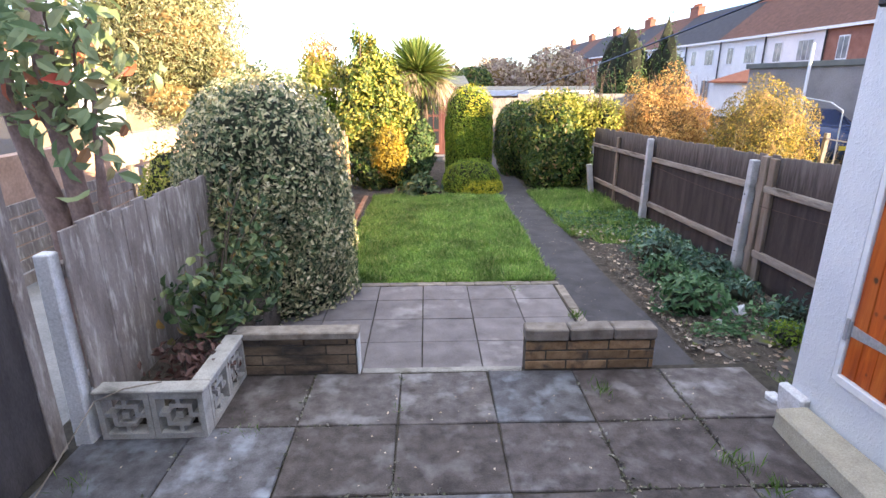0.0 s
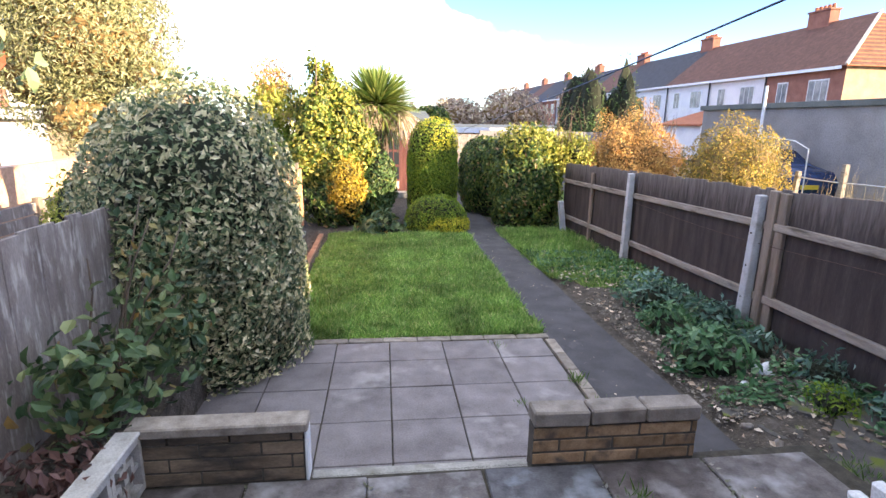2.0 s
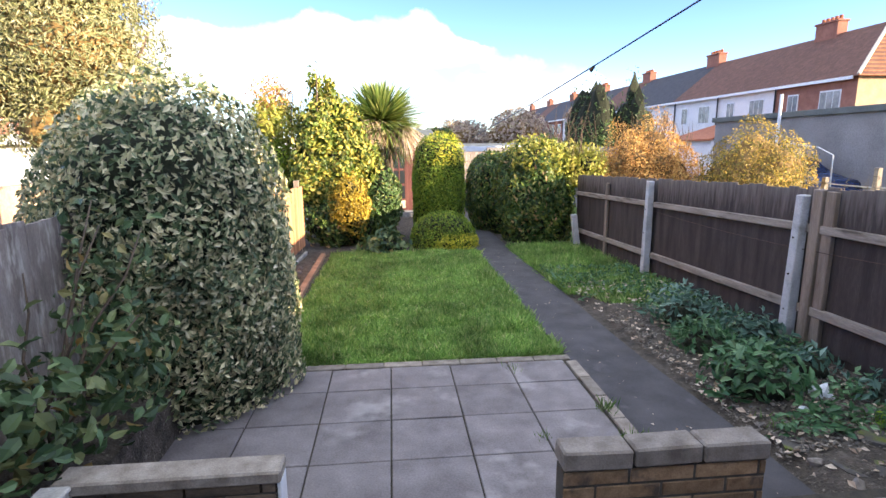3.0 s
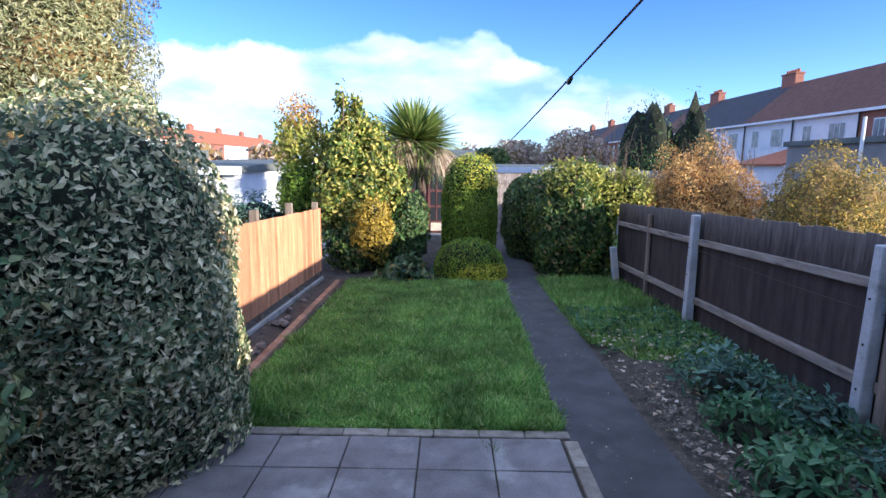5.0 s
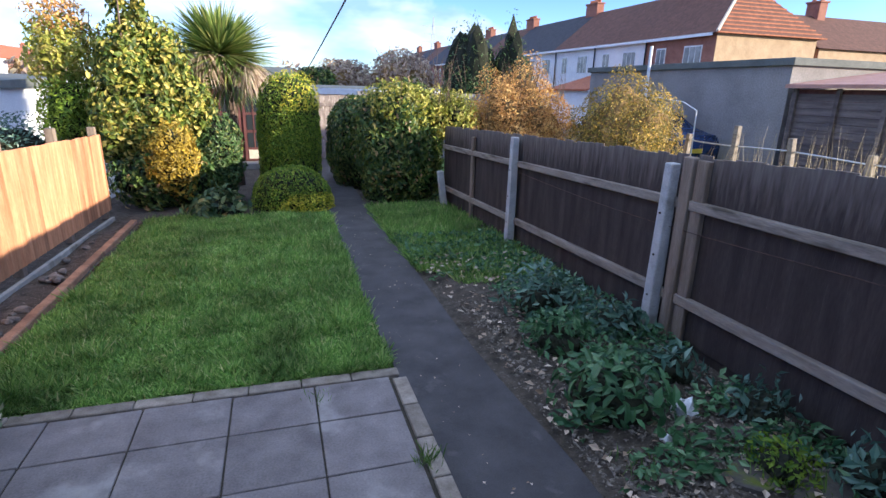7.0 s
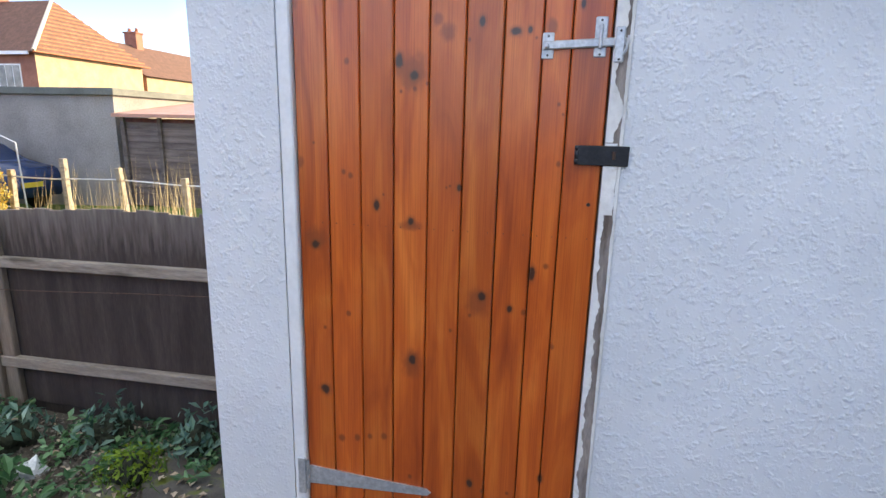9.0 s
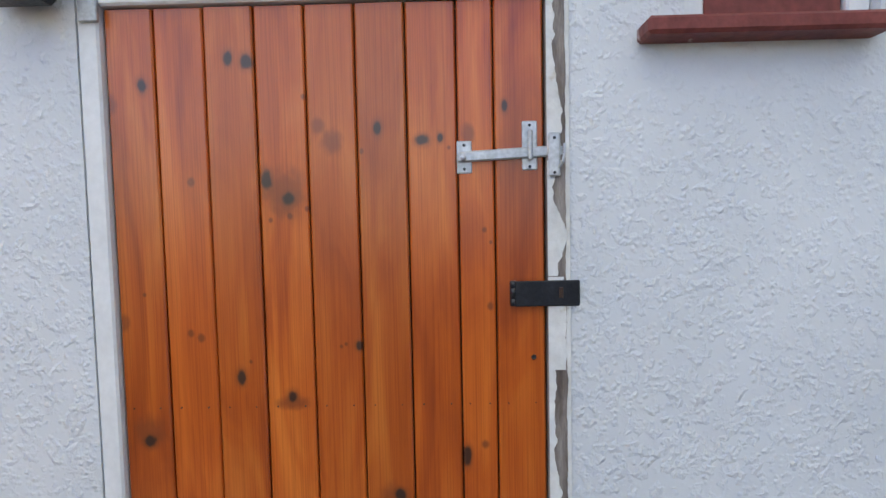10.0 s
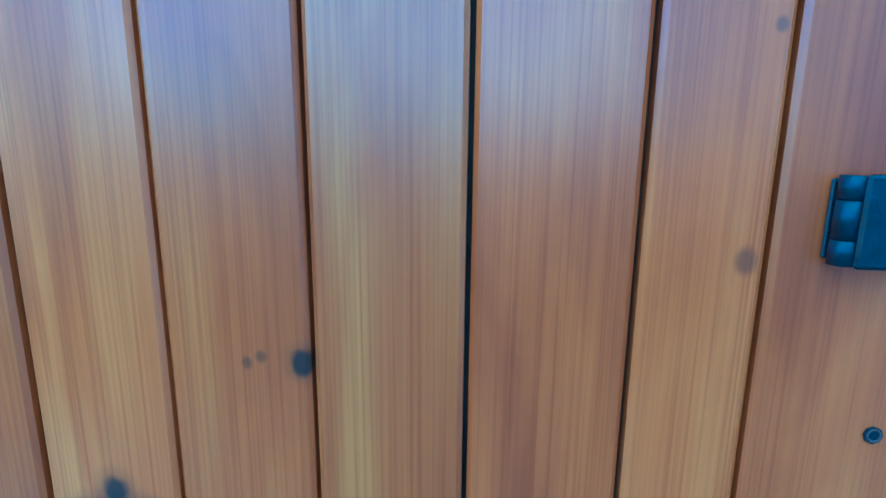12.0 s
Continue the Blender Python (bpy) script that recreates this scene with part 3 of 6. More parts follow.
def gz(y):
    """Height of the garden ground, which falls gently away from the patio."""
    return -0.18 - 0.03 * max(0.0, min(y, 20.0) - 5.2)


def sheet(bm, xs, ys, zf):
    vs = [[bm.verts.new((x, y, zf(x, y))) for x in xs] for y in ys]
    for r0, r1 in zip(vs, vs[1:]):
        for i in range(len(xs) - 1):
            bm.faces.new((r0[i], r0[i + 1], r1[i + 1], r1[i]))


def path_l(y):
    return 1.26 + 0.0 * y if y < 6 else 1.26 + 0.02 * (y - 6)


def path_r(y):
    return 1.93 if y < 4 else (1.93 - 0.06 * (y - 4) if y < 5.2 else 1.86 + 0.028 * (y - 5.2))


# ---- ground ----
bm = bmesh.new()
xs = [-400, -120, -40, -15, -6, -2.2, 0, 2.2, 4, 8, 15, 40, 120, 400]
ys = [-400, -120, -30, -8, -2, 2, 3.4, 5.2, 8, 11, 14, 17, 20, 30, 60, 140, 400, 900]
sheet(bm, xs, ys, lambda x, y: gz(y) - 0.05)
structure("ground", bm, M["soil"], "dark earth running out to the horizon", "ground")

bm = bmesh.new()
ys = [3.1 + 0.45 * i for i in range(36)]
for a, b in zip(ys, ys[1:]):
    q = [bm.verts.new((x, y, gz(y))) for x, y in ((path_l(a), a), (path_r(a), a), (path_r(b), b), (path_l(b), b))]
    bm.faces.new(q)
bmesh.ops.remove_doubles(bm, verts=bm.verts, dist=0.001)
r = bmesh.ops.extrude_face_region(bm, geom=bm.faces[:])
bmesh.ops.translate(bm, vec=(0, 0, -0.06), verts=[v for v in r["geom"] if isinstance(v, bmesh.types.BMVert)])
bmesh.ops.recalc_face_normals(bm, faces=bm.faces[:])
structure("path", bm, M["path"], "dark asphalt garden path beside the lawn", "path")

bm = bmesh.new()
sheet(bm, [-1.24, -0.6, 0, 0.6, 1.27], [5.17 + 0.42 * i for i in range(14)], lambda x, y: gz(y) - 0.01 + 0.008 * math.sin(5 * x + 3 * y))
structure("lawn", bm, M["turf"], "short green lawn with a worn patchy surface", "lawn")
bm = bmesh.new()
sheet(bm, [1.85 + 0.15 * i for i in range(11)], [3.1 + 0.2 * i for i in range(46)],
      lambda x, y: gz(y) - 0.008 + 0.025 * math.sin(7 * x + 2.1 * y) * math.sin(4.3 * y + x) + (0.02 if x > 2 else -0.02))
structure("flower_bed", bm, M["soil"], "bare dark soil bed along the fence", "soil bed")
bm = bmesh.new()
sheet(bm, [-1.95 + 0.1 * i for i in range(8)], [5.0 + 0.2 * i for i in range(30)], lambda x, y: gz(y) - 0.012 + 0.02 * math.sin(9 * x + 3.1 * y))
structure("side_bed", bm, M["soil"], "narrow soil bed with rubble along the fence", "soil bed")
bm = bmesh.new()
sheet(bm, [-4.0 + 0.4 * i for i in range(14)], [10.5 + 0.4 * i for i in range(23)], lambda x, y: gz(y) - 0.02 + 0.02 * math.sin(3 * x + 2 * y))
structure("end_bed", bm, M["soil"], "dark earth under the shrubs at the garden's end", "soil bed")

# terrace and patio beds, with the slabs laid on them as pieces of their own
bm = bmesh.new()
prism(bm, [(-2.3, -1.4), (2.1, -1.4), (2.1, 2.5), (2.22, 2.62), (2.17, 3.1), (-2.3, 3.04)], -0.3, -0.012)
terrace = structure("terrace", bm, M["joint"], "paved terrace of grey and brown concrete slabs", "terrace")
patio_bed = structure("patio", boxed(-1.66, 1.24, 3.04, 5.08, -0.3, -0.188), M["joint"], "sunken patio of square grey slabs", "patio")

# ---- the house behind, which shades the terrace ----
bm = bmesh.new()
box(bm, -9, 6.0, -9.5, -1.3, -0.3, 5.0)
extrude_x(bm, [(-9.9, 4.8), (-0.95, 4.8), (-5.4, 7.4)], -9.3, 6.3)
structure("house_wall", bm, M["dash"], "rear of the terraced house in pale render", "house")
# doorstep on which the walk begins
structure("doorstep", boxed(-0.75, 0.5, -1.3, -0.02, -0.02, 0.17, 0.012), M["concrete"], "plain concrete doorstep at the house's back door", "step")

# ---- outbuilding with the pine door ----
WX, DX = 2.051, 2.060
D0, D9, DZ0, DZ1 = 2.235, 1.4225, 0.425, 2.245
bm = bmesh.new()
# wall in pieces round the door and the small window
for y0, y1, z0, z1 in ((D0 + 0.045, 2.537, 0, 2.62), (D9 - 0.045, D0 + 0.045, 0, DZ0 - 0.05), (D9 - 0.045, D0 + 0.045, DZ1 + 0.045, 2.62),
                       (1.17, D9 - 0.045, 0, 2.62), (0.82, 1.17, 0, 2.185), (0.82, 1.17, 2.58, 2.62), (-1.3, 0.82, 0, 2.62)):
    box(bm, WX, WX + 0.22, y0, y1, z0, z1)
bmesh.ops.remove_doubles(bm, verts=bm.verts, dist=0.0005)
box(bm, WX + 0.22, 3.46, 2.317, 2.537, -0.3, 2.62)
outbuilding = structure("wall_outbuilding", bm, M["dash"], "white pebble-dashed outbuilding wall with thick paint", "wall")
bm = bmesh.new()
extrude_y(bm, [(1.93, 2.62), (3.5, 2.62), (3.5, 2.75), (1.93, 2.70)], -1.3, 2.68)
structure("roof_outbuilding", bm, M["felt"], "flat felt roof of the white outbuilding", "roof")
structure("back_outbuilding", boxed(3.36, 3.46, -1.3, 2.312, -0.3, 2.62), M["dash"], "plain back wall of the white outbuilding", "wall")
# rough plinth at the corner, with its render broken off
bm = bmesh.new()
box(bm, 2.0, 2.06, 2.37, 2.57, -0.15, 0.17, 0.015)
box(bm, 1.985, 2.06, 2.575, 2.67, -0.15, 0.05, 0.02)
for v in bm.verts:
    v.co += 0.02 * Vector(noise.noise_vector(v.co * 9))
structure("plinth", bm, M["whitepost"], "broken white render plinth at the wall's corner", "plinth")
bm = bmesh.new()
box(bm, 1.84, 2.038, 0.85, 2.37, -0.01, 0.13, 0.012)
bmesh.ops.subdivide_edges(bm, edges=bm.edges[:], cuts=5, use_grid_fill=True)
for v in bm.verts:
    v.co += 0.012 * Vector(noise.noise_vector(v.co * 7))
structure("door_step", bm, M["step"], "pale worn concrete step below the pine door", "step")


def door_thing():
    d = thing("door_1", (DX, (D0 + D9) / 2, DZ0), "closed orange-varnished pine door of nine vertical boards with dark knots", "door", kind="structure")
    edges = [D0, 2.144, 2.050, 1.957, 1.863, 1.770, 1.677, 1.583, 1.515, D9]
    for i, (a, b) in enumerate(zip(edges, edges[1:])):
        bm = bmesh.new()
        g = 0.0016
        x = DX + 0.0012 * math.sin(i * 2.3)
        extr = [(b + g, x + 0.003), (b + g + 0.003, x), (a - g - 0.003, x), (a - g, x + 0.003), (a - g, x + 0.02), (b + g, x + 0.02)]
        lo = [bm.verts.new((xx, yy, DZ0)) for yy, xx in extr]
        hi = [bm.verts.new((xx, yy, DZ1)) for yy, xx in extr]
        bm.faces.new(lo)
        bm.faces.new(hi[::-1])
        for k in range(6):
            bm.faces.new((lo[k], hi[k], hi[(k + 1) % 6], lo[(k + 1) % 6]))
        bmesh.ops.recalc_face_normals(bm, faces=bm.faces[:])
        part("door_board", bm, M["pine"], d)
    # near-black sheet added behind the boards: the grooves' shade put into colour
    part("groove_shade_backing", boxed(DX + 0.012, DX + 0.035, D9 + 0.004, D0 - 0.004, DZ0 + 0.01, DZ1 - 0.01), M["groove"], d)
    # small nail heads across the boards at the ledge behind
    for a, b in zip(edges, edges[1:]):
        for f in (0.22, 0.78):
            bm = bmesh.new()
            yy = a + (b - a) * f
            tube(bm, [(DX - 0.0018, yy, 1.494), (DX + 0.002, yy, 1.494)], 0.0016, 6)
            part("nail", bm, M["rust"], d)
    # bottom strap hinge: tapering zinc strap and its plate on the frame
    h = part("strap_hinge", boxed(WX - 0.010, WX - 0.002, D0 + 0.003, D0 + 0.027, 0.615, 0.742, 0.002), M["zinc"], d, "zinc strap hinge")
    bm = bmesh.new()
    prof = [(D0 - 0.006, 0.648), (D0 - 0.006, 0.710), (1.848, 0.690), (1.835, 0.679), (1.846, 0.668)]
    lo = [bm.verts.new((DX - 0.005, y, z)) for y, z in prof]
    hi = [bm.verts.new((DX - 0.0005, y, z)) for y, z in prof]
    bm.faces.new(lo)
    bm.faces.new(hi[::-1])
    for k in range(5):
        bm.faces.new((lo[k], hi[k], hi[(k + 1) % 5], lo[(k + 1) % 5]))
    bmesh.ops.recalc_face_normals(bm, faces=bm.faces[:])
    part("strap", bm, M["zinc"], h)
    bm = bmesh.new()
    tube(bm, [(DX - 0.008, D0 - 0.001, 0.63), (DX - 0.008, D0 - 0.001, 0.73)], 0.006)
    part("hinge_pin", bm, M["zinc"], h)
    part("top_hinge_plate", boxed(WX - 0.012, WX - 0.002, D0 - 0.002, D0 + 0.033, 2.218, 2.295, 0.002), M["zinc"], d, "zinc hinge plate")
    # bar latch: pivot plate, bar, guide on its plate, hooked keep on the frame
    la = part("bar_latch", boxed(DX - 0.004, DX - 0.0005, 1.557, 1.585, 1.930, 1.990, 0.002), M["zinc"], d, "bright zinc bar latch")
    tilt = Matrix.Translation((0, 1.575, 1.960)) @ pose(0, 0, 0, -2.6) @ Matrix.Translation((0, -1.575, -1.960))
    part("latch_bar", boxed(DX - 0.011, DX - 0.005, 1.388, 1.584, 1.950, 1.970, 0.003, m=tilt), M["zinc"], la)
    part("latch_staple", boxed(DX - 0.004, DX - 0.0005, 1.436, 1.464, 1.934, 2.024, 0.002), M["zinc"], la)
    part("latch_guide", boxed(DX - 0.020, DX - 0.012, 1.446, 1.454, 1.950, 2.006, 0.003), M["zinc"], la)
    part("latch_keep", boxed(WX - 0.010, WX - 0.004, 1.396, 1.418, 1.920, 2.000, 0.003), M["zinc"], la)
    bm = bmesh.new()
    tube(bm, [(WX - 0.012, 1.399, 1.936), (WX - 0.020, 1.394, 1.946), (WX - 0.022, 1.391, 1.962), (WX - 0.018, 1.390, 1.978)], 0.003, 6)
    part("latch_hook", bm, M["zinc"], la)
    bm = bmesh.new()
    bmesh.ops.create_uvsphere(bm, u_segments=10, v_segments=6, radius=0.006, matrix=pose(DX - 0.012, 1.573, 1.958))
    part("latch_pivot", bm, M["zinc"], la)
    for sy, sz, sx in ((1.571, 1.982, 0), (1.571, 1.938, 0), (1.450, 2.016, 0), (1.450, 1.940, 0), (1.407, 1.990, 1), (1.407, 1.927, 1)):
        bm = bmesh.new()
        x0 = (WX - 0.0105) if sx else (DX - 0.0045)
        tube(bm, [(x0, sy, sz), (x0 + 0.002, sy, sz)], 0.003, 8)
        part("latch_screw", bm, M["blackiron"], la)
    # black hasp across the door's edge
    ha = part("hasp", boxed(WX - 0.008, WX - 0.0045, 1.362, 1.482, 1.681, 1.729, 0.002), M["blackiron"], d, "black iron hasp with a rusty end")
    for z, hgt in ((1.682, 0.013), (1.6955, 0.020), (1.716, 0.012)):
        bm = bmesh.new()
        tube(bm, [(DX - 0.0085, 1.4835, z), (DX - 0.0085, 1.4835, z + hgt)], 0.0065, 12)
        part("hasp_knuckle", bm, M["blackiron"], ha, smooth=True)
    part("hasp_leaf", boxed(DX - 0.003, DX - 0.0006, 1.484, 1.490, 1.684, 1.726, 0.001), M["blackiron"], ha)
    bm = bmesh.new()
    tube(bm, [(WX - 0.010, 1.397, 1.716), (WX - 0.010, 1.397, 1.697)], 0.004)
    part("hasp_staple", bm, M["rust"], ha)
    bm = bmesh.new()
    tube(bm, [(DX - 0.002, 1.446, 1.582), (DX + 0.001, 1.446, 1.582)], 0.0052)
    sc = part("screw", bm, M["blackiron"], d, "rusty screw with a bright rim")
    bm = bmesh.new()
    tube(bm, [(DX - 0.002, 1.446 + 0.0036 * math.cos(0.5236 * k), 1.582 + 0.0036 * math.sin(0.5236 * k)) for k in range(13)], 0.0009, 5)
    part("screw_rim", bm, M["rust"], sc)
    return d


# door frame: painted posts and head; the lock side is peeling
frame_1 = thing("door_frame", (DX, 1.85, DZ0), "white painted timber door frame, cracked and peeling", "door frame", kind="structure")
part("frame_post", boxed(WX - 0.004, WX + 0.07, D0 + 0.002, D0 + 0.041, DZ0 - 0.05, DZ1 + 0.045, 0.004), M["whitepaint"], frame_1)
lock = part("lock_post", boxed(WX - 0.001, WX + 0.07, D9 - 0.045, D9 - 0.002, DZ0 - 0.05, DZ1 + 0.045, 0.002), M["barewood"], frame_1, "bare weathered lock post under flaking paint")


def paint_film(y_in, y_out, z0, z1, seed, gap):
    """A strip of old paint with a torn edge; gap(z) is how far the tear reaches in, 0 to 1."""
    rg = random.Random(seed)
    bm = bmesh.new()
    n = int((z1 - z0) / 0.006)
    rows = []
    for k in range(n + 1):
        z = z0 + (z1 - z0) * k / n
        g = max(0.0, min(0.96, gap(z) + 0.30 * noise.noise(Vector((seed, z * 14, 0))) + 0.16 * noise.noise(Vector((seed, z * 60, 3))) + rg.uniform(-0.03, 0.03)))
        y = y_out + (y_in - y_out) * g
        lift = 0.002 * max(0.0, noise.noise(Vector((z * 20, seed, 5))))
        rows.append([bm.verts.new((WX - 0.0035, y_in, z)), bm.verts.new((WX - 0.0045 - lift, y, z)), bm.verts.new((WX - 0.0012, y_in, z)), bm.verts.new((WX - 0.0030 - lift, y, z))])
    for p, q in zip(rows, rows[1:]):
        bm.faces.new((p[0], p[1], q[1], q[0]))
        bm.faces.new((p[2], q[2], q[3], p[3]))
        bm.faces.new((p[1], p[3], q[3], q[1]))
    bmesh.ops.recalc_face_normals(bm, faces=bm.faces[:])
    part("paint_film", bm, M["oldpaint"], lock, "flaking white paint")


paint_film(D9 - 0.003, D9 - 0.038, DZ0 - 0.05, 1.56, 3, lambda z: 0.62 + 0.12 * math.sin(9 * z))
paint_film(D9 - 0.003, D9 - 0.036, 1.56, 1.735, 5, lambda z: 0.02)
paint_film(D9 - 0.003, D9 - 0.040, 1.737, 1.95, 7, lambda z: 0.42 + 0.2 * math.sin(34 * z))
paint_film(D9 - 0.003, D9 - 0.036, 1.965, DZ1 + 0.045, 11, lambda z: 0.45 + 0.25 * math.sin(21 * z))
paint_film(D9 - 0.044, D9 - 0.034, DZ0 - 0.05, DZ1 + 0.045, 13, lambda z: 0.25)
part("frame_head", boxed(WX - 0.004, WX + 0.07, D9 - 0.002, D0 + 0.002, DZ1 + 0.004, DZ1 + 0.045, 0.004), M["whitepaint"], frame_1)
part("threshold", boxed(WX - 0.012, WX + 0.07, D9 - 0.002, D0 + 0.002, DZ0 - 0.05, DZ0 - 0.004, 0.004), M["whitepaint"], frame_1)

# small window with a red sill
w1 = thing("window_1", (WX, 1.0, 2.2), "small window with a flaking red-painted sill", "window", kind="structure")
part("window_sill", boxed(WX - 0.06, WX + 0.1, 0.833, 1.255, 2.155, 2.186, 0.006), M["redpaint"], w1, "flaking red sill")
part("window_frame", boxed(WX + 0.02, WX + 0.08, 1.125, 1.168, 2.188, 2.578, 0.004), M["whitepaint"], w1)
part("window_frame", boxed(WX + 0.02, WX + 0.08, 0.822, 0.865, 2.188, 2.578, 0.004), M["whitepaint"], w1)
part("window_rail", boxed(WX + 0.03, WX + 0.08, 0.867, 1.123, 2.188, 2.26, 0.004), M["redpaint"], w1)
part("window_pane", boxed(WX + 0.05, WX + 0.056, 0.867, 1.123, 2.262, 2.578), M["glass"], w1)
# dark gutter end under the roof
gt = thing("gutter", (1.98, 2.45, 2.285), "black plastic gutter outlet under the flat roof", "gutter")
bm = bmesh.new()
box(bm, 1.945, 2.035, 2.29, 2.42, 2.24, 2.33, 0.012)
box(bm, 1.955, 2.02, 2.31, 2.40, 2.33, 2.62, 0.01)
part("outlet", bm, M["blackiron"], gt)
# white grab rail screwed to the wall
gr = thing("grab_rail", (WX, 0.64, 1.25), "white painted bent grab rail with screwed end plates", "grab rail")
bm = bmesh.new()
tube(bm, [(WX - 0.010, 0.680, 1.285), (WX - 0.03, 0.672, 1.305), (WX - 0.058, 0.655, 1.37), (WX - 0.06, 0.646, 1.42), (WX - 0.06, 0.643, 1.50), (WX - 0.06, 0.648, 1.57), (WX - 0.05, 0.662, 1.63), (WX - 0.03, 0.674, 1.675), (WX - 0.010, 0.680, 1.70)], 0.014, 10)
part("bar", bm, M["whitepaint"], gr, smooth=True)
for z0, z1 in ((1.245, 1.295), (1.69, 1.745)):
    part("end_plate", boxed(WX - 0.010, WX - 0.001, 0.652, 0.692, z0, z1, 0.004), M["whitepaint"], gr)
    for sy in (0.661, 0.683):
        bm = bmesh.new()
        tube(bm, [(WX - 0.012, sy, (z0 + z1) / 2 + (sy - 0.672)), (WX - 0.009, sy, (z0 + z1) / 2 + (sy - 0.672))], 0.004, 8)
        part("plate_screw", bm, M["rust"], gr)


# ---- boundary: the right fence ----
def ftop(y):
    return 1.175 - 0.036 * (max(y, 4.0) - 5.4)


def concrete_post(name, x, y, z0, z1, label, mat, lean=0.0):
    p = thing(name, (x, y, z0), label, "fence post", group="concrete fence posts")
    bm = bmesh.new()
    box(bm, x - 0.05, x + 0.05, y - 0.05, y + 0.05, z0 - 0.1, z1, 0.008)
    for v in bm.verts:
        if v.co.z > z1 - 0.03:
            v.co.x = x + (v.co.x - x) * 0.8
            v.co.y = y + (v.co.y - y) * 0.8
        v.co.y += lean * (v.co.z - z0)
    part("shaft", bm, M[mat], p)
    for k in range(3):
        bm = bmesh.new()
        tube(bm, [(x - 0.0515, y + lean * (0.3 + 0.32 * k), z0 + 0.3 + 0.32 * k), (x - 0.045, y + lean * (0.3 + 0.32 * k), z0 + 0.3 + 0.32 * k)], 0.009)
        part("bolt_hole", bm, M["joint"], p)
    return p


concrete_post("concrete_post", 3.30, 5.29, gz(5.3), 1.12, "grey concrete fence post with bolt holes", "post", -0.015)
concrete_post("concrete_post", 3.30, 7.95, gz(8), 1.06, "grey concrete fence post with bolt holes", "post")
sp = thing("spur_post", (3.26, 10.55, gz(10.5)), "short leaning grey concrete spur at the fence's end", "fence post")
part("shaft", boxed(3.21, 3.31, 10.5, 10.6, gz(10.5) - 0.1, 0.28, 0.01, m=Matrix.Translation((3.26, 10.55, -0.3)) @ pose(0, 0, 0, 0, -8) @ Matrix.Translation((-3.26, -10.55, 0.3))), M["post"], sp)

fence_right = thing("fence_right", (3.36, 7, gz(7)), "dark creosoted feather-edge fence with pale rails", "fence", kind="structure")
for y0, y1 in ((2.568, 5.24), (5.34, 7.90), (8.0, 10.9)):
    for dz, h in ((-0.335, 0.07), (-1.03, 0.075)):
        bm = boxed(3.325, 3.375, y0, y1, -h / 2, h / 2, 0.006)
        for v in bm.verts:
            v.co.z += ftop(v.co.y) + dz
        part("rail", bm, M["rail"], fence_right, "pale weathered rail")
part("upright", boxed(3.31, 3.37, 5.09, 5.19, gz(5) - 0.05, ftop(5.1) - 0.01, 0.006), M["timber"], fence_right, "weathered pale timber upright")
part("upright", boxed(3.335, 3.38, 4.98, 5.082, gz(5) - 0.05, ftop(5.1) - 0.02, 0.006), M["timber"], fence_right, "weathered pale timber upright")
part("upright", boxed(3.325, 3.37, 9.42, 9.50, gz(9.5), ftop(9.5) - 0.1, 0.006), M["timber"], fence_right)
# wire sagging along the fence
wr = thing("fence_wire", (3.29, 5, 0.7), "thin slack wire strung along the dark fence", "wire")
bm = bmesh.new()
tube(bm, [(3.315, 2.6 + 0.33 * i, ftop(2.6 + 0.33 * i) - 0.42 - 0.10 * math.sin(math.pi * i / 16)) for i in range(17)], 0.003, 5)
part("strand", bm, M["rust"], wr)

# ---- boundary: left fences ----
fence_left = thing("fence_left", (-1.97, 3.5, gz(4)), "weathered grey and brown board fence", "fence", kind="structure")
fence_light = thing("fence_far_left", (-1.74, 8.4, gz(8)), "newer orange-brown feather-edge fence in sunlight", "fence", kind="structure")
part("gravel_board", boxed(-1.735, -1.69, 6.1, 10.66, -0.36, -0.16, 0.005, m=Matrix.Translation((0, 6.1, -0.2)) @ pose(0, 0, 0, -1.9) @ Matrix.Translation((0, -6.1, 0.2))), M["concrete"], fence_light)
for y, z in ((7.9, 1.06), (9.25, 1.04), (10.7, 0.95)):
    part("fence_post", boxed(-1.88, -1.79, y, y + 0.09, gz(y), z, 0.005), M["timber"], fence_light)
part("back_rail", boxed(-1.81, -1.77, 6.1, 10.66, 0.62, 0.70, 0.004), M["timber"], fence_light)
# dark high panel beside the terrace
dk = thing("fence_dark", (-2.14, 0.8, 0), "tall dark board screen beside the terrace", "fence", kind="structure")
for i in range(3):
    part("board_panel", boxed(-2.17, -2.13, -1.25 + 1.18 * i, -0.08 + 1.18 * i, 0.0, 1.78 + 0.0 * i, 0.004), M["darkboard"], dk)
part("cap_board", boxed(-2.18, -2.12, 2.2, 2.3, 0.0, 1.74, 0.004), M["oldboard"], dk, "weathered grey end board")
wp = concrete_post("white_post", -2.06, 2.385, 0.0, 1.10, "white-painted concrete post with a broken base", "whitepost")
bw = thing("base_wire", (-1.9, 2.2, 0.3), "thin pale cord tied from post to post", "cord")
bm = bmesh.new()
tube(bm, [(-1.62, 2.42, 0.335), (-1.8, 2.36, 0.33), (-1.93, 2.3, 0.29), (-1.98, 2.0, 0.12), (-2.0, 1.75, 0.02)], 0.004, 5)
part("cord", bm, M["rail"], bw)


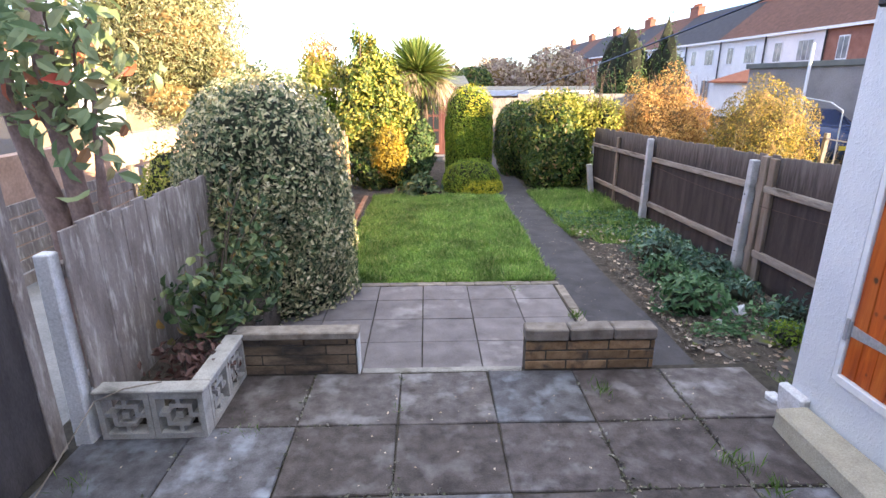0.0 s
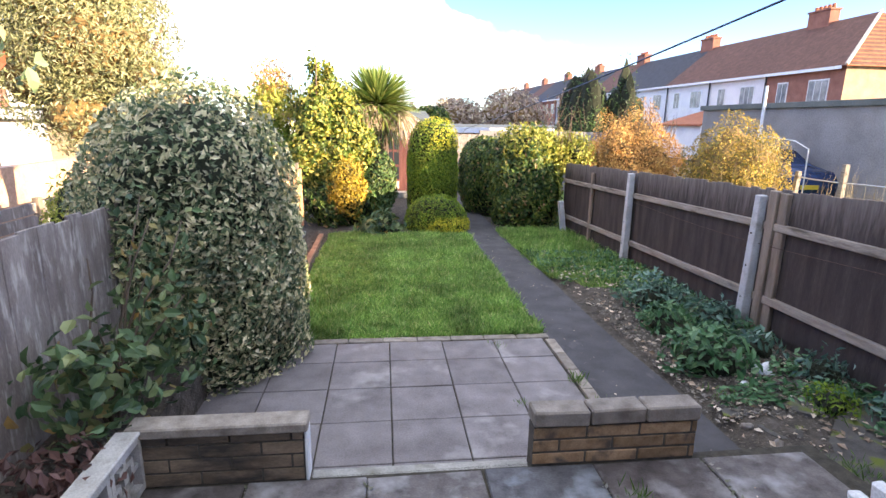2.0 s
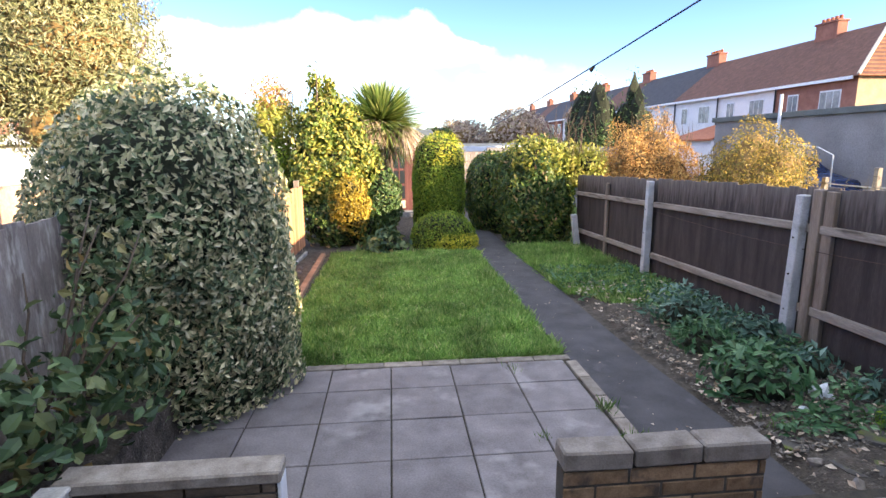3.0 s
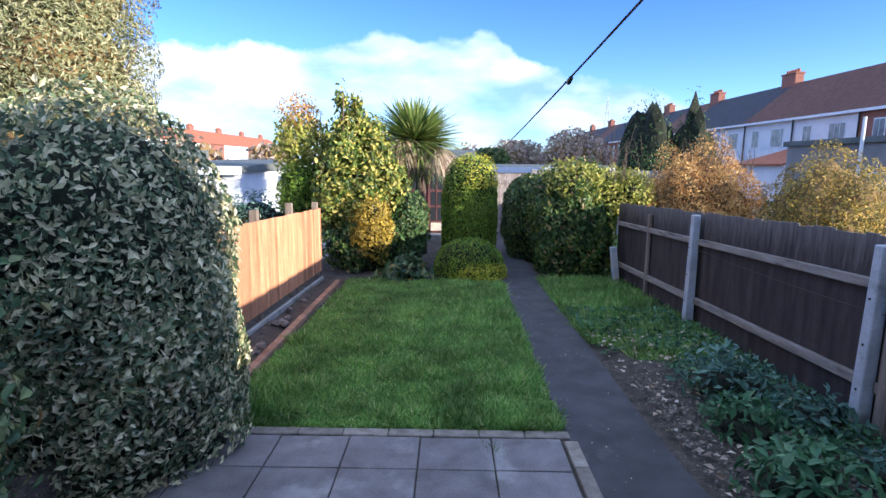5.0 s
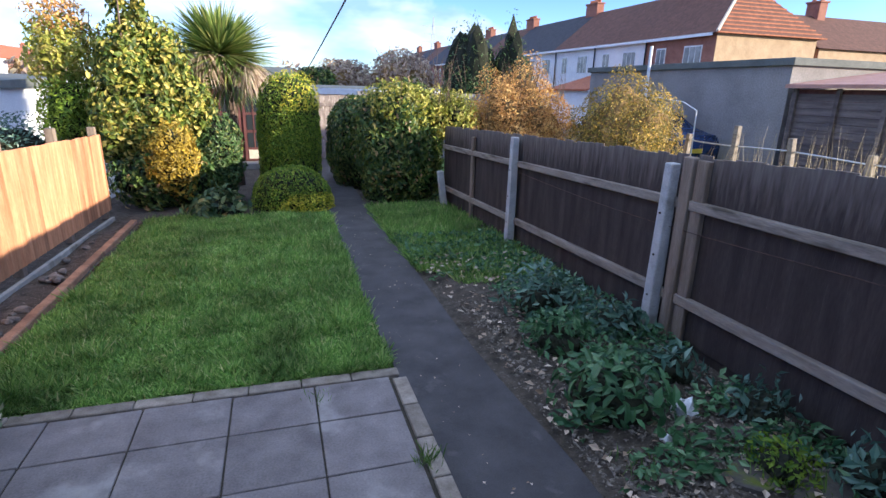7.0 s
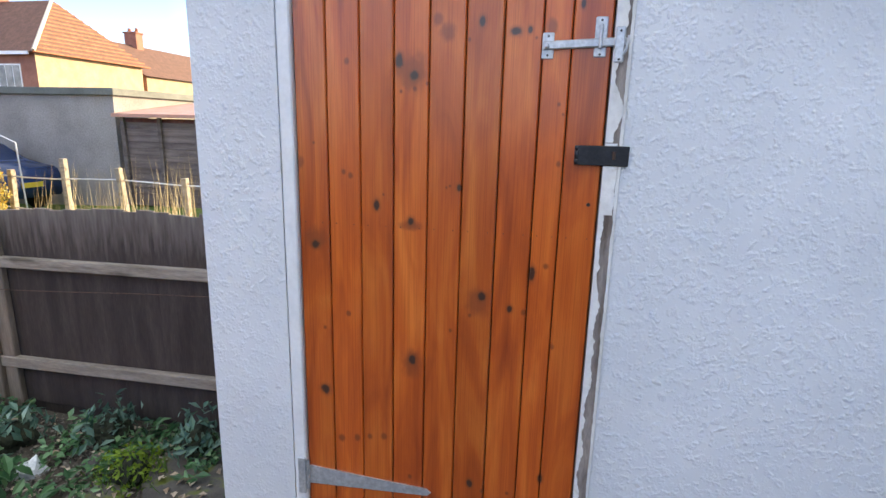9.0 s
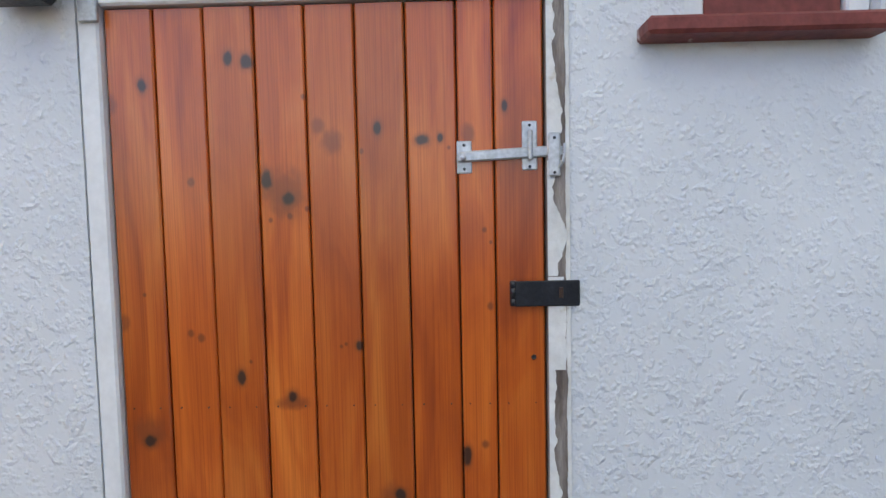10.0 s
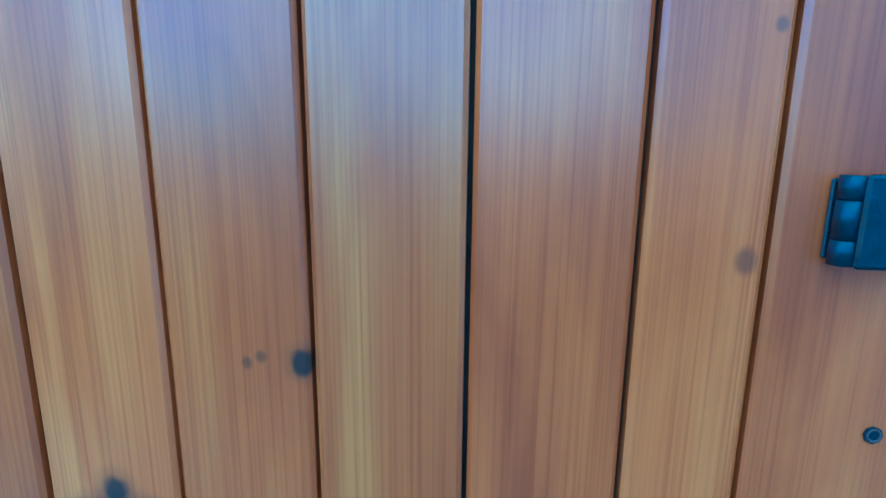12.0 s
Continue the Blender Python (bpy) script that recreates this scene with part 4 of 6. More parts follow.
# ---- low walls ----
def low_wall(x0, x1, y0, courses, label, top):
    w = thing("brick_wall", ((x0 + x1) / 2, y0 + 0.05, 0), label, "low wall", group="low walls at the terrace edge")
    part("mortar", boxed(x0 + 0.004, x1 - 0.004, y0 + 0.006, y0 + 0.094, -0.1, courses * 0.072), M["mortar"], w)
    return w


wall_r = low_wall(0.52, 1.425, 3.04, 3, "low brown brick wall with worn brick coping", "cope")
wall_l = low_wall(-1.42, -0.63, 3.04, 3, "low smeared brown brick wall with cement coping", "cope")
part("coping", boxed(-1.46, -0.615, 3.025, 3.155, 0.262, 0.315, 0.008), M["cope"], wall_l, "rough cement coping")
part("end_render", boxed(-0.632, -0.617, 3.038, 3.142, -0.02, 0.262, 0.004), M["whitepaint"], wall_l, "white painted end")
structure("terrace_kerb", boxed(-0.61, 0.515, 3.045, 3.125, -0.25, -0.012, 0.008), M["concrete"], "pale concrete kerb at the terrace edge", "kerb")


# ---- pierced screen-block planter ----
def screen_block(m):
    b = thing("screen_block", (0, 0, 0), "pale pierced concrete screen block with a square pattern", "concrete block", group="planter blocks")
    bm = bmesh.new()
    s, d = 0.145, 0.045
    for x0, x1, z0, z1 in ((-s, s, 0, 0.035), (-s, s, 0.255, 0.29), (-s, -s + 0.03, 0.035, 0.255), (s - 0.03, s, 0.035, 0.255)):
        box(bm, x0, x1, -d, d, z0, z1)
    part("rim", bm, M["screen"], b)
    bm = bmesh.new()
    for x0, x1, z0, z1 in ((-0.05, 0.05, 0.19, 0.215), (-0.05, 0.05, 0.075, 0.10), (-0.075, -0.05, 0.075, 0.16), (0.05, 0.075, 0.13, 0.215),
                           (-0.115, -0.075, 0.135, 0.16), (0.075, 0.115, 0.13, 0.155), (-0.012, 0.012, 0.215, 0.255), (-0.012, 0.012, 0.035, 0.075), (-0.02, 0.02, 0.125, 0.165)):
        box(bm, x0, x1, -d + 0.012, d - 0.012, z0, z1)
    part("pattern", bm, M["screen"], b)
    b.matrix_basis = m
    return b


b0 = screen_block(pose(-1.535, 2.415, 0))
copy_thing(b0, pose(-1.83, 2.415, 0))
copy_thing(b0, pose(-1.435, 2.61, 0, 0, 0, 90))
copy_thing(b0, pose(-1.435, 2.903, 0, 0, 0, 90))
pt = thing("planter_capping", (-1.6, 2.6, 0.29), "pale cement capping on the screen blocks", "coping", kind="structure")
bm = bmesh.new()
box(bm, -1.985, -1.378, 2.36, 2.47, 0.291, 0.312, 0.006)
box(bm, -1.49, -1.378, 2.471, 3.03, 0.291, 0.312, 0.006)
part("capping", bm, M["screen"], pt)
structure("planter_soil", boxed(-1.97, -1.49, 2.47, 4.5, -0.3, 0.12), M["soil"], "dark soil in the planter", "soil bed")

# orange pine: growth-ring grain drawn out along the boards, with dark knots where the boards have them
BIG_KNOTS = [(2.168, 2.106, 0.0088, 0.0136), (1.731, 2.017, 0.008, 0.0128), (1.649, 1.994, 0.0119, 0.0098), (1.615, 1.997, 0.0056, 0.0084), (1.942, 1.926, 0.0104, 0.0192), (1.902, 1.891, 0.0112, 0.012), (1.495, 2.052, 0.0056, 0.0112), (1.776, 1.609, 0.0072, 0.0088), (2.004, 1.552, 0.008, 0.0152), (1.907, 1.513, 0.0096, 0.0112), (2.187, 1.431, 0.011, 0.0121), (1.575, 1.391, 0.0088, 0.018), (1.899, 1.107, 0.0105, 0.0144), (1.705, 1.316, 0.0098, 0.012), (1.628, 1.288, 0.007, 0.0105), (2.169, 0.981, 0.0133, 0.0152), (2.005, 2.153, 0.008, 0.014), (1.97, 2.145, 0.0121, 0.014), (1.718, 0.732, 0.0091, 0.0136), (1.515, 0.781, 0.0066, 0.0128)]
SMALL_KNOTS = [(2.085, 1.926, 0.0064), (1.762, 1.976, 0.004), (1.599, 1.979, 0.0032), (1.901, 1.858, 0.0049), (1.868, 1.871, 0.0042), (1.937, 1.851, 0.004), (1.536, 1.825, 0.004), (1.524, 1.801, 0.0028), (1.527, 1.68, 0.0056), (2.099, 1.639, 0.0056), (2.079, 1.629, 0.0064), (2.184, 1.714, 0.0032), (1.811, 1.608, 0.0032), (1.802, 1.613, 0.0032), (1.985, 1.582, 0.0032), (1.868, 2.079, 0.004), (1.54, 1.414, 0.0066), (1.591, 1.281, 0.007), (1.737, 1.259, 0.0042), (1.51, 1.191, 0.007), (2.093, 1.23, 0.006), (2.165, 1.18, 0.0048), (2.121, 0.821, 0.0095), (2.071, 0.829, 0.009), (2.029, 0.841, 0.0072), (1.984, 0.848, 0.009), (2.09, 1.229, 0.0054), (1.79, 1.209, 0.0048), (1.607, 0.716, 0.0048), (1.681, 0.712, 0.006), (1.804, 0.569, 0.0056), (1.903, 0.722, 0.006), (2.087, 0.504, 0.0072)]
KNOT_PATCHES = [(2.229, 2.073, 0.0128, 0.021), (1.843, 2.024, 0.0144, 0.0175), (1.817, 1.994, 0.0224, 0.0256), (1.908, 1.901, 0.0416, 0.052), (1.563, 2.004, 0.0128, 0.0208), (2.226, 1.66, 0.0128, 0.0176), (1.908, 1.5, 0.032, 0.0144), (1.717, 1.298, 0.0308, 0.042), (2.186, 1.448, 0.033, 0.0336), (1.9, 1.096, 0.032, 0.0448), (2.19, 1.433, 0.0234, 0.0192)]
m_, t_, b_ = nmat("varnished_pine")
geo = t_.nodes.new("ShaderNodeNewGeometry")
rnd = t_.nodes.new("ShaderNodeObjectInfo").outputs["Random"]
cmb = t_.nodes.new("ShaderNodeCombineXYZ")
t_.links.new(rnd, cmb.inputs["X"])
t_.links.new(rnd, cmb.inputs["Z"])
sc_ = t_.nodes.new("ShaderNodeVectorMath")
sc_.operation = "SCALE"
sc_.inputs["Scale"].default_value = 37.0
t_.links.new(cmb.outputs[0], sc_.inputs[0])
of_ = t_.nodes.new("ShaderNodeVectorMath")
t_.links.new(geo.outputs["Position"], of_.inputs[0])
t_.links.new(sc_.outputs[0], of_.inputs[1])


def pine_noise(stretch, scale, detail, dist=0.0):
    mp = t_.nodes.new("ShaderNodeMapping")
    mp.inputs["Scale"].default_value = stretch
    t_.links.new(of_.outputs[0], mp.inputs["Vector"])
    n = t_.nodes.new("ShaderNodeTexNoise")
    n.inputs["Scale"].default_value, n.inputs["Detail"].default_value, n.inputs["Distortion"].default_value = scale, detail, dist
    t_.links.new(mp.outputs[0], n.inputs["Vector"])
    return n.outputs["Fac"]


fine = pine_noise((1, 17, 0.11), 26, 4, 0.35)
broad = pine_noise((1, 3, 0.5), 4.2, 6, 0.8)
cr = ramp(t_, [(0.30, (0.29, 0.047, 0.008)), (0.50, (0.48, 0.096, 0.013)), (0.70, (0.62, 0.165, 0.027))])
t_.links.new(broad, cr.inputs["Fac"])
fr_ = ramp(t_, [(0.33, (0.80, 0.71, 0.63)), (0.50, (0.98, 0.97, 0.95)), (0.66, (1.07, 1.08, 1.09))])
t_.links.new(fine, fr_.inputs["Fac"])
pcol = mixc(t_, 1.0, cr.outputs[0], fr_.outputs[0], "MULTIPLY")
bv = t_.nodes.new("ShaderNodeMapRange")
bv.inputs["To Min"].default_value, bv.inputs["To Max"].default_value = 0.84, 1.1
t_.links.new(rnd, bv.inputs["Value"])
hs_ = t_.nodes.new("ShaderNodeHueSaturation")
t_.links.new(bv.outputs[0], hs_.inputs["Value"])
t_.links.new(pcol, hs_.inputs["Color"])
pcol = hs_.outputs[0]


def nearest(spots):
    """Distance to the nearest of the spots, in their own half-widths."""
    best = None
    for ky, kz, ka, kc in spots:
        s1 = t_.nodes.new("ShaderNodeVectorMath")
        s1.operation = "SUBTRACT"
        t_.links.new(geo.outputs["Position"], s1.inputs[0])
        s1.inputs[1].default_value = (DX, ky, kz)
        s2 = t_.nodes.new("ShaderNodeVectorMath")
        s2.operation = "MULTIPLY"
        t_.links.new(s1.outputs[0], s2.inputs[0])
        s2.inputs[1].default_value = (0, 1 / ka, 1 / kc)
        ln = t_.nodes.new("ShaderNodeVectorMath")
        ln.operation = "LENGTH"
        t_.links.new(s2.outputs[0], ln.inputs[0])
        if best is None:
            best = ln.outputs["Value"]
        else:
            mn = t_.nodes.new("ShaderNodeMath")
            mn.operation = "MINIMUM"
            t_.links.new(best, mn.inputs[0])
            t_.links.new(ln.outputs["Value"], mn.inputs[1])
            best = mn.outputs[0]
    return best


halo = nearest(BIG_KNOTS)
specks = nearest([(y, z, r, 1.25 * r) for y, z, r in SMALL_KNOTS])
patches = nearest(KNOT_PATCHES)
wn_ = pine_noise((1, 1, 0.6), 70, 3)
wm_ = t_.nodes.new("ShaderNodeMapRange")
wm_.inputs["To Min"].default_value, wm_.inputs["To Max"].default_value = -0.45, 0.45
t_.links.new(wn_, wm_.inputs["Value"])


def near(dist, lo, hi, most):
    w_ = t_.nodes.new("ShaderNodeMath")
    t_.links.new(dist, w_.inputs[0])
    t_.links.new(wm_.outputs[0], w_.inputs[1])
    m = t_.nodes.new("ShaderNodeMapRange")
    m.interpolation_type = "SMOOTHSTEP"
    for k_, x_ in (("From Min", lo), ("From Max", hi), ("To Min", most), ("To Max", 0.0)):
        m.inputs[k_].default_value = x_
    t_.links.new(w_.outputs[0], m.inputs["Value"])
    return m.outputs[0]


pcol = mixc(t_, near(patches, 0.4, 1.3, 0.72), pcol, (0.20, 0.045, 0.014))
pcol = mixc(t_, near(halo, 0.7, 2.1, 0.5), pcol, (0.17, 0.045, 0.014))
pcol = mixc(t_, near(specks, 0.5, 1.5, 0.68), pcol, (0.11, 0.028, 0.012))
pcol = mixc(t_, near(halo, 0.6, 1.25, 0.93), pcol, (0.032, 0.016, 0.012))
t_.links.new(pcol, b_.inputs["Base Color"])
b_.inputs["Roughness"].default_value = 0.32
b_.inputs["Coat Weight"].default_value, b_.inputs["Coat Roughness"].default_value = 0.38, 0.22
b_.inputs["Specular IOR Level"].default_value = 0.45
bp_ = t_.nodes.new("ShaderNodeBump")
bp_.inputs["Strength"].default_value, bp_.inputs["Distance"].default_value = 0.25, 0.0006
t_.links.new(fine, bp_.inputs["Height"])
t_.links.new(bp_.outputs[0], b_.inputs["Normal"])
M["pine"] = m_
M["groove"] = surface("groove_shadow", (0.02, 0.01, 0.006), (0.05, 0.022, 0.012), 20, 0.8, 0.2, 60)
door_thing()


# ---- plants of the garden ----
big = thing("variegated_hedge", (-1.72, 4.95, gz(5)), "tall rounded clipped bush of small grey-green and cream leaves", "bush")
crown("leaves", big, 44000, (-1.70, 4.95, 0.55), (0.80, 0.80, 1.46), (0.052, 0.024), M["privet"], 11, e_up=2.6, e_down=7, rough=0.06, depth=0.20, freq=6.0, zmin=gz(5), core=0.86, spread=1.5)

dome = thing("dome_bush", (0.81, 11.15, gz(11)), "low clipped dome bush, green with a sunlit yellow patch", "bush")
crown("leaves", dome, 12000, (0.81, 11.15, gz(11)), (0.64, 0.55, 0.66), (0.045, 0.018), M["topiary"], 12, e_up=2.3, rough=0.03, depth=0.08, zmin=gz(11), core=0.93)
# extra yellow leaves low in front paint the dome's sunlit patch
crown("sunlit_growth", dome, 5200, (0.95, 10.98, gz(11) + 0.06), (0.50, 0.50, 0.26), (0.045, 0.018), M["sunlit_yellow"], 13, rough=0.12, depth=0.05, zmin=gz(11), core=0)
column = thing("column_bush", (0.85, 12.45, gz(12)), "clipped column bush with a rounded top, sunlit yellow-green", "bush")
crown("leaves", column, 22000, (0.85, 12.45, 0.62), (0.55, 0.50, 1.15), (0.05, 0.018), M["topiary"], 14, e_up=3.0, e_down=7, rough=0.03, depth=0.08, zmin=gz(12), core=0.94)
# extra yellow leaves paint sunlight onto the column's upper right
crown("sunlit_growth", column, 4200, (0.93, 12.42, 1.00), (0.48, 0.50, 0.79), (0.05, 0.018), M["sunlit_yellow"], 19, e_up=3.0, e_down=2.4, rough=0.10, depth=0.08, freq=6, zmin=1.15, core=0)
hedge_r = thing("privet_hedge", (2.75, 11.4, gz(11)), "loosely clipped green privet hedge with gold, sunlit tops by the fence", "hedge")
for i, (c, r, n) in enumerate((((2.42, 11.35, 0.32), (0.40, 0.45, 0.88), 5600), ((2.72, 11.35, 0.55), (0.48, 0.50, 1.02), 7000), ((3.02, 11.35, 0.36), (0.36, 0.45, 0.80), 4400),
                               ((2.45, 11.8, 0.85), (0.50, 0.5, 0.70), 4500), ((2.95, 11.8, 1.05), (0.45, 0.5, 0.60), 3800))):
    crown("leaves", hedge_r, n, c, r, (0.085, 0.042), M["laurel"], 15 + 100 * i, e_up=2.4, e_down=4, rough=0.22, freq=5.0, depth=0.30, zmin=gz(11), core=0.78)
# gold leaves on the top and right, partly standing in for sun there
for i, (c, r, n) in enumerate((((2.65, 11.35, 1.25), (0.55, 0.5, 0.42), 1500), ((3.10, 11.4, 1.15), (0.45, 0.5, 0.45), 1300), ((3.60, 11.5, 1.05), (0.48, 0.6, 0.45), 3600))):
    crown("sunlit_gold_leaves", hedge_r, n, c, r, (0.075, 0.036), M["yellowgreen"], 16 + 100 * i, rough=0.30, freq=5, depth=0.45, zmin=0.5, core=0.6 if i == 2 else 0)
rg = random.Random(3)
for i in range(26):
    bm = bmesh.new()
    x, y = 3.0 + rg.uniform(-0.5, 0.9), 11.6 + rg.uniform(-0.5, 0.6)
    tube(bm, [(x, y, 1.3), (x + rg.uniform(-0.1, 0.1), y, 1.65), (x + rg.uniform(-0.25, 0.25), y, 1.75 + rg.uniform(0.1, 0.6))], [0.008, 0.006, 0.003], 5)
    part("shoot", bm, M["twig"], hedge_r)
hedge_b = thing("green_hedge", (2.35, 14.2, gz(14)), "dark green hedge further along the path", "hedge")
crown("leaves", hedge_b, 14000, (2.46, 14.0, 0.35), (0.72, 1.3, 0.95), (0.085, 0.04), M["laurel"], 18, e_up=3, e_down=5, rough=0.12, depth=0.16, zmin=gz(14), core=0.85)


def stems(parent, x, y, z0, tips, r, mat="bark", seed=1, name="stem"):
    rg = random.Random(seed)
    for tx, ty, tz in tips:
        bm = bmesh.new()
        pts = []
        for k in range(6):
            f = k / 5
            pts.append((x + (tx - x) * f ** 1.4 + rg.uniform(-0.03, 0.03), y + (ty - y) * f ** 1.4 + rg.uniform(-0.03, 0.03), z0 + (tz - z0) * f))
        tube(bm, pts, [r * (1 - 0.7 * k / 5) for k in range(6)], 7)
        part(name, bm, M[mat], parent, smooth=True)


shrub = thing("variegated_shrub", (-1.6, 11.9, gz(12)), "tall loose shrub of green and cream leaves", "shrub")
stems(shrub, -1.6, 11.9, gz(12) - 0.05, [(-1.9, 12, 2.4), (-1.2, 12.2, 2.3), (-1.5, 11.8, 2.9), (-0.9, 12, 1.8)], 0.03)
SHRUB = (((-1.72, 11.9, 0.95), (0.42, 0.45, 0.85), 3600, 0.65), ((-1.28, 11.9, 0.85), (0.45, 0.45, 0.80), 3600, 0.65), ((-1.55, 12.0, 1.75), (0.42, 0.42, 0.65), 2800, 0.55), ((-1.10, 12.1, 1.55), (0.44, 0.42, 0.60), 2600, 0.55),
         ((-0.72, 12.1, 1.15), (0.36, 0.4, 0.50), 1700, 0.55), ((-1.42, 12.1, 2.25), (0.30, 0.3, 0.42), 900, 0), ((-1.05, 12.2, 2.15), (0.24, 0.25, 0.35), 500, 0), ((-1.58, 11.95, 2.72), (0.11, 0.11, 0.36), 150, 0), ((-1.33, 12.0, 2.68), (0.10, 0.1, 0.28), 110, 0))
for i, (c, r, n, k) in enumerate(SHRUB):
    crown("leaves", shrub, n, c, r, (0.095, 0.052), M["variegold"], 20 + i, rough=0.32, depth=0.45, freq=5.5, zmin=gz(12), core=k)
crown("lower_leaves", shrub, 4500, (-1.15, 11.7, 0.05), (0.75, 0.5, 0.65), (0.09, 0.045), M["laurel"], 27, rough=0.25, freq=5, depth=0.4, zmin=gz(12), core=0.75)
yel = thing("yellow_shrub", (-2.35, 12.4, gz(12)), "upright shrub with bright green and thin yellow tops", "shrub")
stems(yel, -2.4, 12.4, gz(12) - 0.05, [(-2.7, 12.4, 2.7), (-2.3, 12.5, 2.8), (-2.5, 12.3, 2.9), (-2.1, 12.4, 2.6)], 0.022)
crown("green_leaves", yel, 5200, (-2.45, 12.2, 1.05), (0.48, 0.42, 0.62), (0.07, 0.02), M["brightgreen"], 30, rough=0.12, depth=0.3, core=0.7)
crown("yellow_leaves", yel, 2600, (-2.5, 12.4, 1.95), (0.55, 0.45, 0.72), (0.08, 0.04), M["yellowgreen"], 31, rough=0.22, depth=0.5, core=0)
crown("thin_top", yel, 900, (-2.5, 12.4, 2.5), (0.48, 0.4, 0.38), (0.07, 0.03), M["autumn"], 32, rough=0.3, depth=0.6, core=0)
gold = thing("golden_shrub", (-0.75, 11.3, gz(11)), "golden-leaved evergreen shrub at the lawn's end", "shrub")
crown("leaves", gold, 3000, (-0.95, 11.35, 0.42), (0.36, 0.3, 0.62), (0.07, 0.035), M["golden"], 33, rough=0.2, depth=0.35, zmin=gz(11), core=0.7)
dk2 = thing("dark_shrub", (-0.5, 12.2, gz(12)), "dark green shrub in shade beside the summer house", "shrub")
crown("leaves", dk2, 5000, (-0.42, 12.2, 0.35), (0.42, 0.45, 0.85), (0.08, 0.035), M["conifer"], 34, rough=0.2, depth=0.3, zmin=gz(12), core=0.8)
low = thing("leafy_plant", (-0.35, 10.7, gz(10.7)), "low broad-leaved plant at the lawn's edge", "plant")
crown("leaves", low, 500, (-0.3, 10.75, gz(10.7)), (0.55, 0.35, 0.34), (0.13, 0.07), M["broad"], 35, rough=0.25, depth=0.5, zmin=gz(11), core=0.6)

# cabbage palm: bare trunk, a head of sword leaves, and a skirt of dead ones
palm = thing("cabbage_palm", (-0.2, 13.9, gz(14)), "cabbage palm with a round green head over dead straw leaves", "palm tree")
bm = bmesh.new()
tube(bm, [(-0.2, 13.9, gz(14) - 0.05), (-0.22, 13.9, 0.6), (-0.2, 13.92, 1.4), (-0.2, 13.9, 2.2)], [0.15, 0.12, 0.12, 0.1], 12)
part("trunk", bm, M["bark"], palm, smooth=True)


def blades(name, parent, c, n, ln, wd, mat, seed, zlo, zhi, sag):
    """Long narrow leaves from one head, each bending under its weight."""
    rng = np.random.default_rng(seed)
    az = rng.random(n) * 6.283
    el = np.arcsin(zlo + (zhi - zlo) * rng.random(n))
    L = ln * (0.75 + 0.35 * rng.random(n))
    d = np.stack([np.cos(az) * np.cos(el), np.sin(az) * np.cos(el), np.sin(el)], 1)
    side = unit(np.cross(d, np.array([0, 0, 1.0]) + 0.2 * rng.normal(size=(n, 3))))
    seg = 5
    v = np.empty((n, (seg + 1) * 2, 3))
    for k in range(seg + 1):
        f = k / seg
        p = np.array(c) + d * (L * f)[:, None] * (0.9 + 0.1 * f)
        p[:, 2] -= sag * (L * f * f)
        w = wd * (1 - f) ** 0.6 * min(1, 0.35 + f * 3) + 0.002
        v[:, 2 * k] = p + side * w / 2
        v[:, 2 * k + 1] = p - side * w / 2
    base = (np.arange(n) * (seg + 1) * 2)[:, None]
    f = np.concatenate([np.stack([base[:, 0] + 2 * k, base[:, 0] + 2 * k + 1, base[:, 0] + 2 * k + 3, base[:, 0] + 2 * k + 2], 1) for k in range(seg)])
    me = bpy.data.meshes.new(name)
    me.from_pydata(v.reshape(-1, 3), [], f)
    return link(name, me, M[mat], parent)


blades("sword_leaves", palm, (-0.35, 13.9, 2.10), 1700, 1.16, 0.055, "yucca", 40, -0.28, 1.0, 0.12)
blades("dead_skirt", palm, (-0.62, 13.55, 2.12), 420, 0.62, 0.035, "deadleaf", 41, -0.8, 0.25, 0.55)
blades("dead_skirt", palm, (0.12, 13.65, 1.98), 420, 0.62, 0.035, "deadleaf", 42, -0.8, 0.2, 0.55)
blades("hanging_leaves", palm, (-0.25, 13.8, 2.0), 260, 0.85, 0.05, "yucca", 43, -0.9, -0.1, 0.4)

# tall pale-leaved tree beyond the left fence
tree = thing("willow_leaved_tree", (-3.0, 7.1, gz(7)), "tall evergreen tree of pale narrow leaves in sun", "tree")
bm = bmesh.new()
tube(bm, [(-3.05, 7.1, gz(8) - 0.05), (-3.05, 7.1, 0.8), (-3.0, 7.15, 1.8), (-3.15, 7.1, 3.0)], [0.10, 0.085, 0.07, 0.04], 10)
part("trunk", bm, M["bark"], tree, smooth=True)
stems(tree, -3.05, 7.1, 1.0, [(-3.85, 7.0, 3.1), (-2.6, 7.1, 2.7), (-3.35, 7.6, 3.8), (-2.95, 6.7, 3.6), (-4.2, 7.3, 2.5)], 0.045, name="limb")
for i, (c, r, n) in enumerate((((-3.36, 7.1, 2.48), (0.86, 0.78, 0.80), 8500), ((-3.25, 7.2, 3.3), (0.72, 0.7, 0.85), 6000), ((-3.85, 7.0, 2.25), (0.58, 0.58, 0.66), 3400), ((-3.75, 7.0, 3.0), (0.66, 0.6, 0.75), 4200), ((-2.75, 7.0, 2.05), (0.30, 0.4, 0.5), 1600), ((-3.4, 6.9, 1.75), (0.55, 0.5, 0.42), 1700), ((-3.3, 7.2, 4.2), (0.5, 0.5, 0.6), 3000))):
    crown("leaves", tree, int(n * 1.9), c, r, (0.056, 0.016), M["silver"], 50 + i, rough=0.18, depth=0.45, core=0.62, droop=0.55, core_mat="goldcore")

